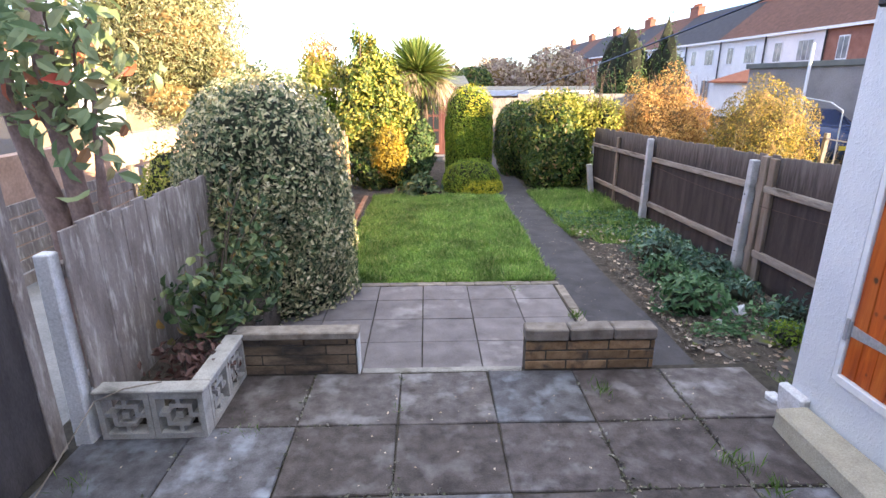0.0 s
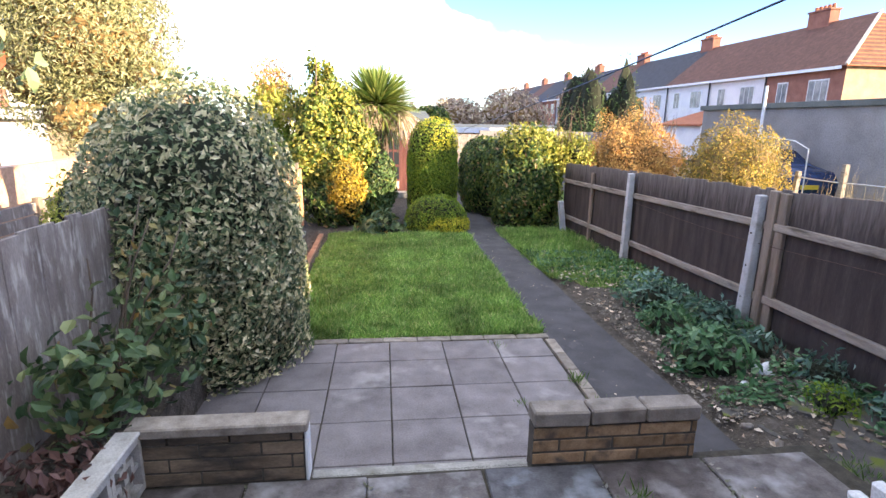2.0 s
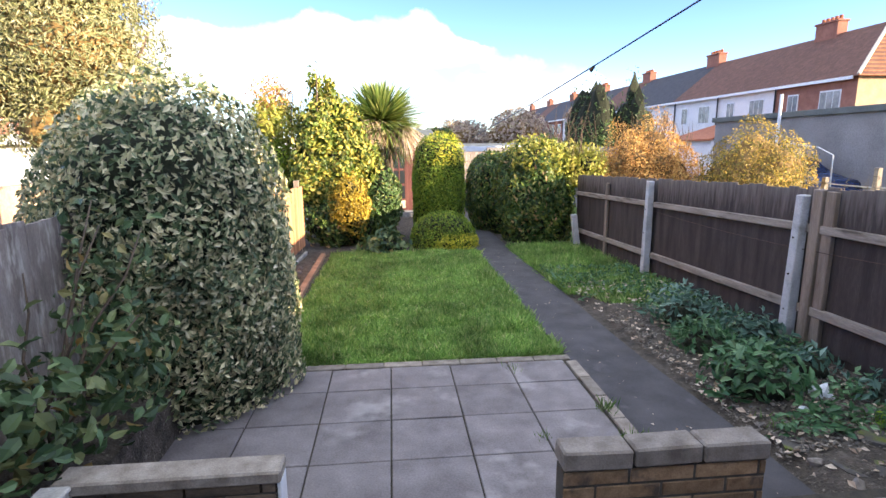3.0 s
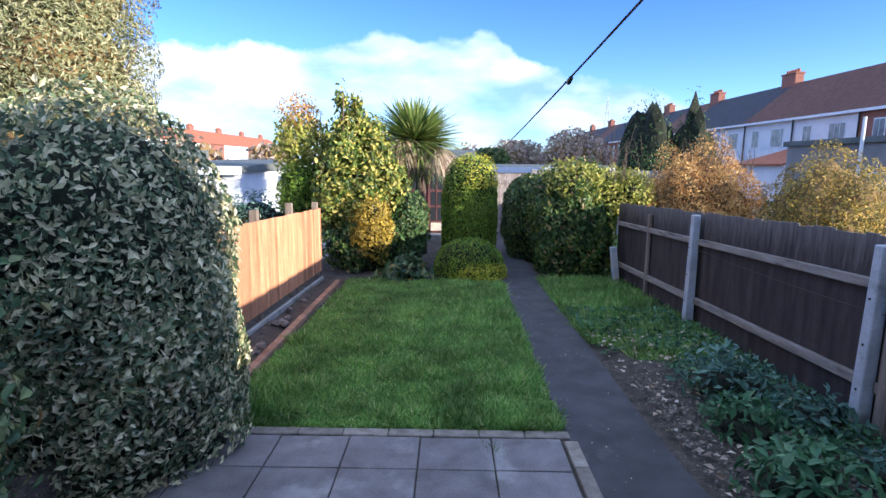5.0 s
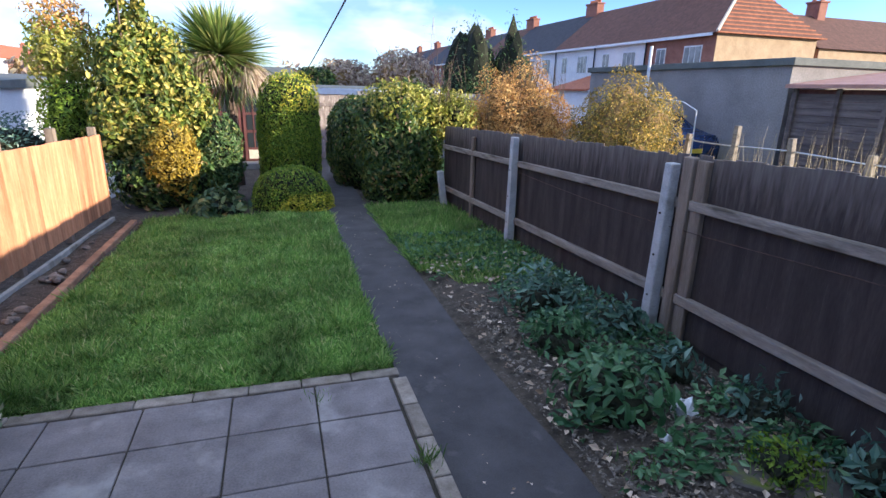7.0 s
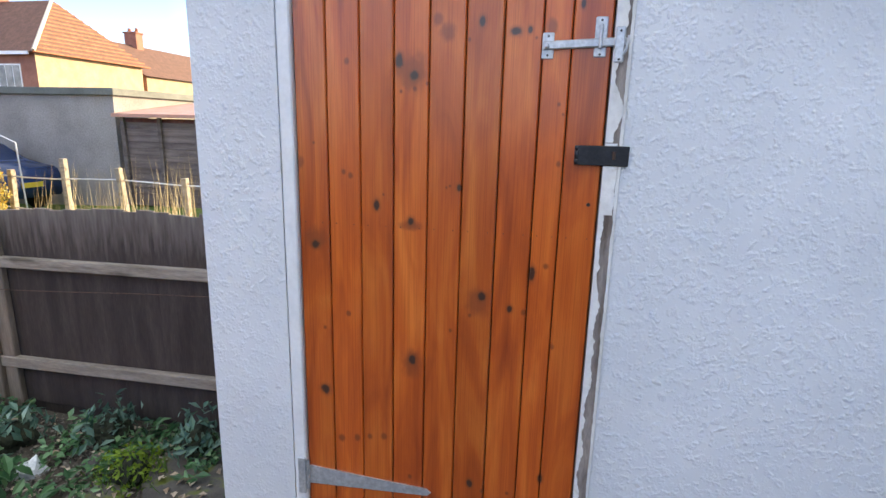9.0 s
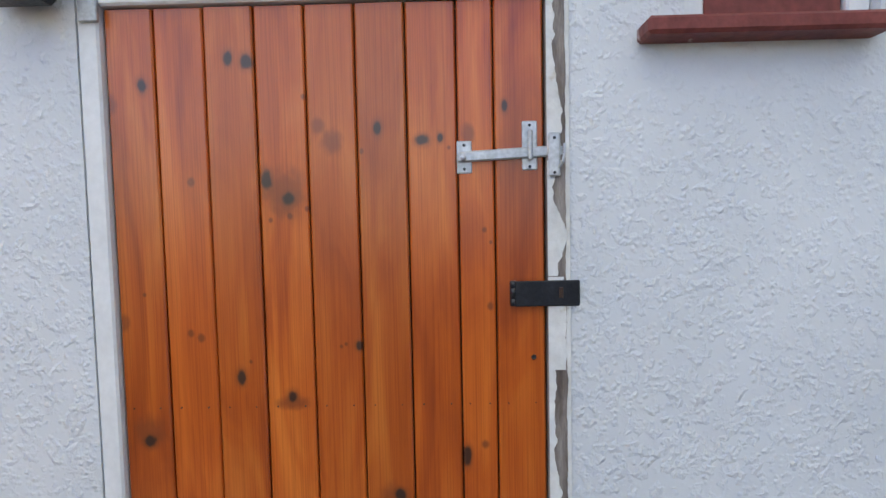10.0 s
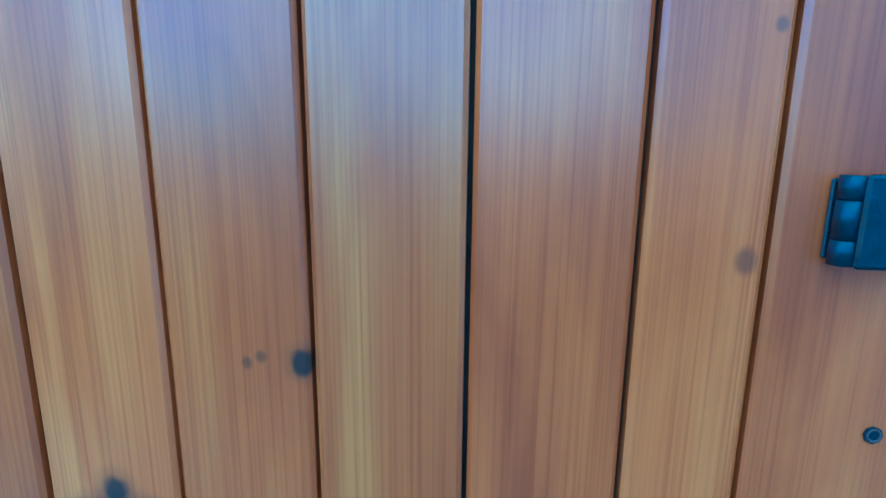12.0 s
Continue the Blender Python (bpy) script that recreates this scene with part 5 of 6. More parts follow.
# near tree over the left fence
nt = thing("cherry_tree", (-2.65, 3.55, 0), "small tree with smooth reddish trunks and large turning leaves", "tree")
for pts, r in (([(-2.68, 3.5, gz(3)), (-2.72, 3.5, 0.97), (-2.80, 3.5, 1.35), (-2.86, 3.48, 1.75), (-2.92, 3.45, 2.6)], [0.095, 0.08, 0.075, 0.065, 0.04]),
               ([(-2.60, 3.55, gz(3)), (-2.56, 3.5, 1.0), (-2.58, 3.5, 1.4), (-2.63, 3.5, 1.8), (-2.58, 3.5, 2.7)], [0.085, 0.072, 0.066, 0.06, 0.035]),
               ([(-2.40, 3.6, gz(3)), (-2.40, 3.5, 1.1), (-2.38, 3.5, 1.35), (-2.36, 3.5, 1.62), (-2.30, 3.5, 2.0)], [0.05, 0.04, 0.03, 0.018, 0.01])):
    bm = bmesh.new()
    tube(bm, pts, r, 12)
    part("trunk", bm, M["pinkbark"], nt, smooth=True)
stems(nt, -2.6, 3.5, 1.5, [(-2.2, 3.4, 2.3), (-2.35, 3.3, 2.5), (-2.9, 3.3, 2.4), (-2.1, 3.5, 2.0), (-2.45, 3.4, 2.1), (-3.0, 3.5, 2.2)], 0.018, name="branch")
crown("leaves", nt, 460, (-2.55, 3.45, 2.1), (0.58, 0.45, 0.52), (0.125, 0.066), M["redleaf"], 60, rough=0.25, depth=0.8, core=0, droop=0.6)
crown("leaves", nt, 45, (-2.35, 3.35, 1.55), (0.28, 0.25, 0.35), (0.13, 0.07), M["redleaf"], 61, rough=0.25, depth=0.9, core=0, droop=0.6)

# broad-leaved shrub in the planter, seen close
ps = thing("planter_shrub", (-1.68, 3.45, 0.12), "straggly shrub with broad dull green leaves in the planter", "shrub")
stems(ps, -1.7, 3.4, 0.1, [(-1.6, 3.2, 0.75), (-1.45, 3.4, 0.95), (-1.75, 3.1, 0.7), (-1.5, 3.7, 1.2), (-1.35, 3.6, 0.8), (-1.8, 3.6, 1.0), (-1.4, 3.9, 1.15), (-1.6, 3.9, 1.3)], 0.012, "twig", 5, "stem")
crown("leaves", ps, 300, (-1.66, 3.20, 0.47), (0.30, 0.36, 0.26), (0.085, 0.056), M["broad"], 70, rough=0.25, depth=0.75, zmin=0.16, core=0)
crown("leaves", ps, 340, (-1.52, 3.72, 0.50), (0.30, 0.38, 0.46), (0.072, 0.042), M["broad"], 71, rough=0.3, depth=0.8, zmin=-0.1, core=0)
crown("leaves", ps, 120, (-1.55, 3.95, 1.0), (0.32, 0.32, 0.32), (0.062, 0.034), M["broad"], 72, rough=0.35, depth=0.9, core=0)
dl = thing("dead_flower_heads", (-1.62, 2.85, 0.12), "dry brown flower heads and stalks in the planter", "dead plant")
crown("dry_leaves", dl, 420, (-1.62, 2.8, 0.16), (0.26, 0.3, 0.20), (0.06, 0.03), M["deadbrown"], 73, rough=0.3, depth=0.9, zmin=0.12, core=0)

# plants of the right-hand bed
beds = (("artichoke_plant", 2.72, 5.85, 0.42, 0.28, 720, "bluegreen", (0.09, 0.036), "spreading plant with jagged grey-green leaves"),
        ("artichoke_plant", 2.40, 4.42, 0.36, 0.26, 620, "bluegreen2", (0.088, 0.042), "leafy clump of fresh green jagged leaves"),
        ("artichoke_plant", 2.46, 5.15, 0.28, 0.20, 330, "bluegreen2", (0.08, 0.036), "leafy clump of fresh green jagged leaves"),
        ("artichoke_plant", 3.02, 5.30, 0.28, 0.20, 300, "bluegreen", (0.09, 0.04), "spreading plant with jagged grey-green leaves"),
        ("artichoke_plant", 2.95, 4.62, 0.24, 0.16, 190, "bluegreen", (0.09, 0.036), "low dusty green plant at the fence's foot"),
        ("artichoke_plant", 3.14, 4.10, 0.20, 0.22, 210, "bluegreen", (0.07, 0.03), "low dusty green plant at the fence's foot"),
        ("artichoke_plant", 3.16, 3.50, 0.17, 0.22, 190, "bluegreen", (0.07, 0.03), "low dusty green plant at the fence's foot"),
        ("artichoke_plant", 2.86, 3.70, 0.17, 0.15, 520, "brightgreen", (0.035, 0.016), "bushy bright green weed on the soil"))
for i, (nm, x, y, r, h, n, mt, lf, lb) in enumerate(beds):
    p = thing(nm, (x, y, gz(y)), lb, "plant", group="plants in the bed")
    crown("leaves", p, n, (x, y, gz(y) + 0.05), (r, r, h), lf, M[mt], 80 + i, rough=0.25, depth=0.75, zmin=gz(y), core=0.55, spread=0.7)


def tuft(name, x, y, z, n, h, w, mat, seed, label, cat="grass"):
    rng = np.random.default_rng(seed)
    p = thing(name, (x, y, z), label, cat, group="tufts and weeds")
    pts = np.stack([x + rng.normal(size=n) * w, y + rng.normal(size=n) * w, np.full(n, z)], 1)
    ax = np.stack([rng.normal(size=n) * 0.5, rng.normal(size=n) * 0.5, np.ones(n)], 1)
    me = leaf_mesh("blades", pts, ax, rng.normal(size=(n, 3)), h * 0.75, h * 0.06, rng, vary=0.5)
    tagged(link("tuft", me, M[mat], p), kind="stuff")
    return p


for i, (x, y, z, n, h, w) in enumerate(((2.86, 3.70, -0.17, 120, 0.12, 0.09), (1.22, 4.25, -0.18, 60, 0.10, 0.03), (1.23, 3.85, -0.18, 70, 0.10, 0.03), (-0.33, 3.17, -0.175, 90, 0.08, 0.04), (-0.95, 3.55, -0.18, 110, 0.11, 0.05),
                                       (0.72, 3.95, -0.18, 20, 0.07, 0.02), (0.76, 4.95, -0.178, 40, 0.06, 0.05), (0.97, 2.75, 0.0, 45, 0.09, 0.03), (1.45, 2.05, 0.0, 70, 0.09, 0.04), (1.55, 1.85, 0.0, 40, 0.09, 0.03),
                                       (-1.2, 2.42, 0.0, 40, 0.05, 0.06), (-0.33, 2.6, 0.0, 14, 0.05, 0.02), (2.2, 3.0, -0.15, 160, 0.09, 0.08), (2.42, 3.0, -0.16, 120, 0.08, 0.08), (2.2, 3.9, -0.17, 60, 0.08, 0.06), (-1.9, 2.0, 0.0, 40, 0.06, 0.05), (2.75, 2.85, -0.15, 150, 0.12, 0.10))):
    tuft("weed", x, y, z, n, h, w, "weed", 100 + i, "small green weed rooted in a joint" if n < 100 else "tuft of fresh green weeds on the soil", "weed")

# lawn blades: one uncounted mass, and rougher grass over the far bed
rng = np.random.default_rng(7)
n = 105000
y = 5.2 + 5.35 * rng.random(n) ** 1.25
x = -1.22 + rng.random(n) * (1.22 + 1.26 + 0.02 * (y - 6))
# and the same again in tufts
tn, tb = 2600, 34
ty = 5.22 + 5.3 * rng.random(tn) ** 1.35
tx = -1.2 + rng.random(tn) * (1.2 + 1.24 + 0.02 * (ty - 6))
tufted = lumps(np.stack([tx, ty, 0 * tx], 1), 13, 2.2) > -0.35
tx, ty = tx[tufted], ty[tufted]
tall = np.repeat(0.7 + 0.9 * rng.random(len(tx)), tb)
x = np.concatenate([x, np.repeat(tx, tb) + 0.026 * rng.normal(size=len(tall))])
y = np.concatenate([y, np.maximum(5.19, np.repeat(ty, tb) + 0.026 * rng.normal(size=len(tall)))])
tall = np.concatenate([np.full(n, 0.72), tall])
n = len(x)
gzv = -0.18 - 0.03 * np.maximum(0, y - 5.2)
pts = np.stack([x, y, gzv - 0.012], 1)
ax = np.stack([rng.normal(size=n) * 0.9, rng.normal(size=n) * 0.9, np.ones(n)], 1)
swell = (1 + 0.5 * lumps(pts, 3, 2.5)) * tall
me = leaf_mesh("lawn_grass", pts, ax, np.array([0, 0, 1.0]) + 0.5 * rng.normal(size=(n, 3)), 0.062 * swell[:, None], 0.007, rng, vary=0.55)
tagged(link("lawn_grass", me, M["grass"]), "short green lawn grass, ragged and tufted", "grass", kind="stuff")
n = 26000
y = 6.6 + 4.2 * rng.random(n)
x = 1.9 + 1.4 * rng.random(n) + 0.028 * (y - 5.2) * 0.5
keep = lumps(np.stack([x, y, 0 * x], 1), 5, 1.6) + 0.5 * (y - 7.3) > -0.2
x, y = x[keep], y[keep]
k = len(x)
pts = np.stack([x, y, -0.18 - 0.03 * (y - 5.2) - 0.02], 1)
ax = np.stack([rng.normal(size=k) * 0.7, rng.normal(size=k) * 0.7, np.ones(k)], 1)
me = leaf_mesh("rough_grass", pts, ax, rng.normal(size=(k, 3)), 0.11, 0.009, rng, vary=0.6)
tagged(link("rough_grass", me, M["grass"]), "rough tufted grass over the bed", "grass", kind="stuff")
# low creeping leaves over the bed
n = 9000
x = 1.95 + 1.35 * rng.random(n)
y = 3.3 + 5.2 * rng.random(n)
keep = lumps(np.stack([x, y, 0 * x], 1), 9, 2.4) + 0.25 * (y - 5.0) + 0.35 * (x - 2.6) > 0.1
x, y = x[keep], y[keep]
k = len(x)
pts = np.stack([x, y, -0.18 - 0.03 * np.maximum(0, y - 5.2) + 0.09 * rng.random(k)], 1)
ax = np.stack([rng.normal(size=k), rng.normal(size=k), 0.5 * rng.random(k)], 1)
me = leaf_mesh("ground_cover", pts, ax, np.array([0, 0, 1.0]) + 0.5 * rng.normal(size=(k, 3)), 0.06, 0.03, rng, vary=0.5)
tagged(link("ground_cover", me, M["bluegreen2"]), "creeping green weeds over the soil bed", "weeds", kind="stuff")
# old mossy concrete pad by the outbuilding
bm = bmesh.new()
prism(bm, [(2.24, 2.70), (3.28, 2.68), (3.30, 3.55), (2.95, 3.72), (2.62, 3.42), (2.38, 3.20)], gz(3) - 0.06, gz(3) + 0.022)
structure("old_pad", bm, M["oldconcrete"], "cracked mossy concrete pad beside the outbuilding", "concrete pad")
# broken concrete lying in the bed by the outbuilding
for i, (bx, by, w, d) in enumerate(((2.30, 3.45, 0.34, 0.24), (2.70, 3.72, 0.34, 0.26), (2.12, 3.70, 0.2, 0.18), (2.95, 3.98, 0.26, 0.2))):
    bc = thing("broken_slab", (bx, by, gz(by)), "cracked mossy piece of dark concrete in the soil", "broken slab", group="broken concrete")
    bm = bmesh.new()
    a0 = 0.7 * i
    prism(bm, [(bx + w / 2 * math.cos(a0 + q) * (0.85 + 0.3 * math.sin(3 * q + i)), by + d / 2 * math.sin(a0 + q) * (0.9 + 0.2 * math.cos(2 * q))) for q in (0.3, 1.2, 2.3, 3.4, 4.3, 5.4)], gz(by) - 0.05, gz(by) + 0.028)
    part("fragment", bm, M["oldconcrete"], bc)
# fallen leaves and bits on soil and paving
n = 900
x = np.concatenate([1.95 + 1.3 * rng.random(600), -1.9 + 3.9 * rng.random(200), 1.3 + 0.55 * rng.random(100)])
y = np.concatenate([3.2 + 4.2 * rng.random(600), 0.5 + 2.4 * rng.random(200), 3.3 + 7 * rng.random(100)])
z = np.where(x > 1.9, -0.18 + 0.03, 0.006)
z = np.where((x > 1.2) & (x < 1.9) & (y > 3.15), -0.18 - 0.03 * np.maximum(0, y - 5.2) + 0.004, z)
pts = np.stack([x, y, z], 1)
ax = np.stack([rng.normal(size=n), rng.normal(size=n), 0.15 * rng.random(n)], 1)
sz = np.where(x > 1.9, 1.0, 0.35)[:, None]
me = leaf_mesh("fallen_leaves", pts, ax, np.array([0, 0, 1.0]) + 0.4 * rng.normal(size=(n, 3)), 0.045 * sz, 0.028 * sz, rng, vary=0.5)
tagged(link("fallen_leaves", me, M["deadleaf"]), "scattered dry fallen leaves and crumbs", "leaf litter", kind="stuff")

# small stones and chips over the bed
n = 3800
x = 1.96 + 1.32 * rng.random(n)
y = 3.62 + 2.6 * rng.random(n) ** 1.2
pts = np.stack([x, y, -0.172 - 0.03 * np.maximum(0, y - 5.2) + 0.022 * np.sin(7 * x + 2.1 * y) * np.sin(4.3 * y + x) + 0.016], 1)
ax = np.stack([rng.normal(size=n), rng.normal(size=n), 0.4 * rng.random(n)], 1)
me = leaf_mesh("soil_chips", pts, ax, np.array([0, 0, 1.0]) + 0.6 * rng.normal(size=(n, 3)), 0.026, 0.018, rng, fold=-0.35, vary=0.7)
tagged(link("soil_chips", me, M["chips"]), "small pale stones and chips scattered over the soil", "gravel", kind="stuff")

# rubble and litter
rb_mesh = bpy.data.meshes.new("rubble_stone")
bm = bmesh.new()
bmesh.ops.create_icosphere(bm, subdivisions=2, radius=1)
for v in bm.verts:
    v.co *= 1 + 0.35 * noise.noise(v.co * 1.7)
    v.co.z *= 0.6
bm.to_mesh(rb_mesh)
bm.free()
rb_mesh.materials.append(M["stone"])
rg = random.Random(9)
for i in range(46):
    if i < 22:
        x, y = rg.uniform(-1.62, -1.42), rg.uniform(6.2, 10.2)
        s = rg.uniform(0.02, 0.065)
    else:
        x, y = rg.uniform(2.1, 3.2), rg.uniform(3.3, 5.6)
        s = rg.uniform(0.012, 0.05)
    o = tagged(new("rubble_stone", rb_mesh), "rough grey stone lying on the soil", "stone", group="loose rubble")
    o.matrix_basis = pose(x, y, gz(y) + s * 0.3, rg.uniform(-20, 20), rg.uniform(-20, 20), rg.uniform(0, 360)) @ Matrix.Diagonal((s, s * rg.uniform(0.6, 1), s, 1))
for x, y, s in ((2.75, 4.25, 0.07), (2.48, 4.05, 0.04)):
    lt = thing("litter", (x, y, gz(y)), "crumpled white scrap of plastic on the soil", "litter")
    bm = bmesh.new()
    bmesh.ops.create_icosphere(bm, subdivisions=2, radius=s)
    for v in bm.verts:
        v.co *= 1 + 0.6 * noise.noise(v.co * 25)
        v.co += Vector((x, y, gz(y) + s * 0.45))
    part("scrap", bm, M["litter"], lt)
# brick edging of the lawn on the left
edging = thing("lawn_edging", (-1.28, 8, gz(8)), "low edging of worn reddish boards and brick beside the lawn", "edging", kind="structure")
for i in range(9):
    y0 = 5.25 + 0.56 * i
    bm = boxed(-1.31 - 0.012 * i, -1.225 - 0.012 * i, y0, y0 + 0.55, gz(y0) - 0.08, gz(y0) + 0.035, 0.008)
    part("edging_board", bm, M["edge"], edging)

# moss, grit and seedlings in the terrace joints
rng = np.random.default_rng(23)
gx, gy = [-1.50, -0.918, -0.330, 0.262, 0.850, 1.462], [2.455, 1.90, 1.36, 0.79]
n = 2600
half_n = n // 2
x = np.concatenate([rng.choice(gx, half_n) + rng.normal(size=half_n) * 0.010, -2.0 + 4.0 * rng.random(n - half_n)])
y = np.concatenate([0.6 + 2.4 * rng.random(half_n), rng.choice(gy, n - half_n) + rng.normal(size=n - half_n) * 0.010])
keep = lumps(np.stack([x, y, 0 * x], 1), 31, 3.0) > -0.15
x, y = x[keep], y[keep]
k = len(x)
ax = np.stack([rng.normal(size=k), rng.normal(size=k), 0.7 * rng.random(k)], 1)
me = leaf_mesh("joint_moss", np.stack([x, y, np.full(k, -0.004)], 1), ax, np.array([0, 0, 1.0]) + 0.6 * rng.normal(size=(k, 3)), 0.022, 0.013, rng, vary=0.6)
tagged(link("joint_moss", me, M["moss"]), "grey-green moss and grit in the paving joints", "moss", kind="stuff")


# ---- end of the garden ----
sh = thing("summer_house", (-0.4, 17.0, gz(17)), "dark red-brown summer house with glazed doors behind the palm", "summer house")
part("wall", boxed(-1.75, 1.0, 17.1, 19.0, gz(17), 1.75, 0.01), M["shedred"], sh)
bm = bmesh.new()
extrude_x(bm, [(16.9, 1.72), (19.1, 1.98), (19.1, 2.06), (16.9, 1.80)], -1.95, 1.2)
part("roof", bm, M["felt"], sh)
part("step", boxed(-0.9, 0.5, 16.55, 17.05, gz(17), gz(17) + 0.16, 0.01), M["concrete"], sh)
for x0 in (-0.75, -0.18):
    d = part("door", boxed(x0, x0 + 0.52, 17.06, 17.098, gz(17) + 0.17, 1.45, 0.006), M["shedred"], sh)
    for k in range(3):
        z0 = -0.02 + 0.45 * k
        part("pane", boxed(x0 + 0.09, x0 + 0.43, 17.05, 17.058, z0, z0 + 0.38), M["glass"], d)
    part("panel", boxed(x0 + 0.09, x0 + 0.43, 17.048, 17.058, gz(17) + 0.22, -0.08, 0.004), M["cream"], d, "pale lower panel")
    part("glazing_bar", boxed(x0 + 0.245, x0 + 0.275, 17.044, 17.049, -0.02, 1.3), M["shedred"], d)
ga = thing("garden_gate", (2.3, 18.9, gz(19)), "tall grey board gate closing the garden path", "gate")
for i in range(9):
    part("board", boxed(1.78 + 0.142 * i, 1.915 + 0.142 * i, 18.9, 18.93, gz(19) + 0.04, 1.32, 0.003), M["oldboard"], ga)
for z in (0.0, 1.0):
    part("ledge", boxed(1.78, 3.05, 18.86, 18.9, z, z + 0.1, 0.003), M["oldboard"], ga)
structure("wall_end", boxed(3.06, 8.2, 18.9, 19.1, gz(19) - 0.1, 1.45), M["greyrender"], "grey rendered wall at the garden's end", "wall")
structure("wall_lane", boxed(-12, 1.77, 20.0, 20.2, gz(20) - 0.1, 1.2), M["oldboard"], "weathered lane wall behind the summer house", "wall")


def garage(name, x0, x1, y0, y1, z1, wall, roof, label, door=None):
    g = thing(name, ((x0 + x1) / 2, (y0 + y1) / 2, gz(y0)), label, "garage")
    part("wall", boxed(x0, x1, y0, y1, gz(y0) - 0.3, z1), M[wall], g)
    bm = bmesh.new()
    extrude_x(bm, [(y0 - 0.15, z1 + 0.002), (y1 + 0.15, z1 + 0.002), (y1 + 0.15, z1 + 0.26), (y0 - 0.15, z1 + 0.14)], x0 - 0.15, x1 + 0.15)
    part("roof", bm, M[roof], g)
    part("fascia", boxed(x0 - 0.15, x1 + 0.15, y0 - 0.19, y0 - 0.152, z1 - 0.08, z1 + 0.14, 0.005), M["whitepaint"], g)
    if door:
        part("door", boxed(door[0], door[1], y0 - 0.03, y0 - 0.001, gz(y0), z1 - 0.15, 0.01), M[door[2]], g, "painted garage door")
    return g


garage("garage", -8.9, -5.7, 21.0, 26.0, 1.45, "bluewhite", "felt", "low pale garage with a flat felt roof", (-8.3, -6.2, "bluewhite"))
garage("garage", -5.5, -2.4, 21.5, 26.0, 1.50, "render_white", "felt", "low white garage with a flat felt roof")
garage("garage", -10.6, -7.3, 14.0, 18.5, 1.7, "yellowbrick", "felt", "low brick garage with a white up-and-over door", (-8.95, -7.85, "whitepaint"))
garage("garage", -7.0, -5.0, 15.5, 19.0, 1.35, "bluewhite", "felt", "small pale shed beside the garages")
for x0, w in ((0.6, 3.0), (3.9, 3.2), (7.4, 3.0)):
    garage("garage", x0, x0 + w, 23.5, 28.0, 1.35, "yellowbrick", "felt", "low lane garage with a flat roof", (x0 + 0.3, x0 + w - 0.3, "redpaint"))

# grey garage wall, shed and yard on the right
gg = thing("long_garage", (14, 16, gz(16)), "long grey rendered garage with a flat parapet", "garage")
part("wall", boxed(12.0, 19, 12.0, 20.4, gz(16) - 0.3, 2.30), M["greyrender"], gg)
part("parapet", boxed(11.9, 19.1, 11.9, 20.5, 2.302, 2.47, 0.01), M["felt"], gg)
ys_ = thing("yard_shed", (12.5, 9.7, gz(10)), "dark timber lap shed with a pinkish sloping roof", "shed")
for i in range(13):
    part("lap_board", boxed(12.0 - 0.012 * (i % 2), 12.06, 7.6, 11.88, gz(10) + 0.155 * i, gz(10) + 0.155 * i + 0.15), M["lapboard"], ys_)
for y in (7.7, 8.7, 9.7, 10.7, 11.7):
    part("post", boxed(11.92, 11.985, y, y + 0.09, gz(10), 1.80, 0.004), M["lapboard"], ys_)
bm = bmesh.new()
extrude_y(bm, [(11.75, 1.80), (15, 2.2), (15, 2.28), (11.75, 1.88)], 7.4, 11.88)
part("roof", bm, M["pinkroof"], ys_, "faded pink corrugated roof")
part("wall", boxed(12.07, 14.8, 7.65, 11.87, gz(10), 1.78), M["shedred"], ys_)
yf = thing("yard_fence", (7.5, 9, gz(9)), "old post and wire fence in the next yard", "fence")
for i in range(9):
    y = 4.6 + 1.05 * i
    part("post", boxed(7.45, 7.53, y, y + 0.08, gz(9) - 0.05, 1.05 + 0.12 * math.sin(i * 2.1), 0.005, m=Matrix.Translation((7.5, y, 0)) @ pose(0, 0, 0, 3 * math.sin(i * 1.7), 2 * math.cos(i)) @ Matrix.Translation((-7.5, -y, 0))), M["rail"], yf)
for z in (0.35, 0.85):
    bm = bmesh.new()
    tube(bm, [(7.49, 4.6 + 0.55 * i, z + 0.02 * math.sin(i * 1.3)) for i in range(17)], 0.012, 5)
    part("rail_wire", bm, M["zinc"], yf)
bm = bmesh.new()
tube(bm, [(8.6, 12.6, 0.0), (8.6, 12.6, 1.45), (8.6, 12.2, 1.52), (8.6, 11.4, 1.45), (8.6, 11.0, 1.3), (8.6, 10.95, -0.2)], 0.015, 6)
part("hoop_rail", bm, M["zinc"], yf)
lp = thing("pole", (11.4, 16.3, gz(17)), "thin white pole standing in the yard", "pole")
bm = bmesh.new()
tube(bm, [(11.4, 16.3, gz(17)), (11.4, 16.3, 2.95)], 0.045, 8)
part("shaft", bm, M["whitepaint"], lp)
CX, CY = 1.5, 1.2   # the car's own drawing is shifted by these
car = thing("parked_car", (8.9 + CX, 13.8 + CY, gz(14)), "dark blue hatchback parked behind the fence", "car")
bm = bmesh.new()
extrude_x(bm, [(y + CY, z) for y, z in ((11.9, -0.05), (11.85, 0.35), (12.0, 0.62), (12.9, 0.72), (13.5, 1.12), (15.0, 1.14), (15.7, 0.75), (15.85, 0.4), (15.8, -0.05))], 8.2 + CX, 9.9 + CX)
bmesh.ops.bevel(bm, geom=bm.edges[:], offset=0.05, segments=2, affect="EDGES")
part("body", bm, M["bluecar"], car, smooth=True)
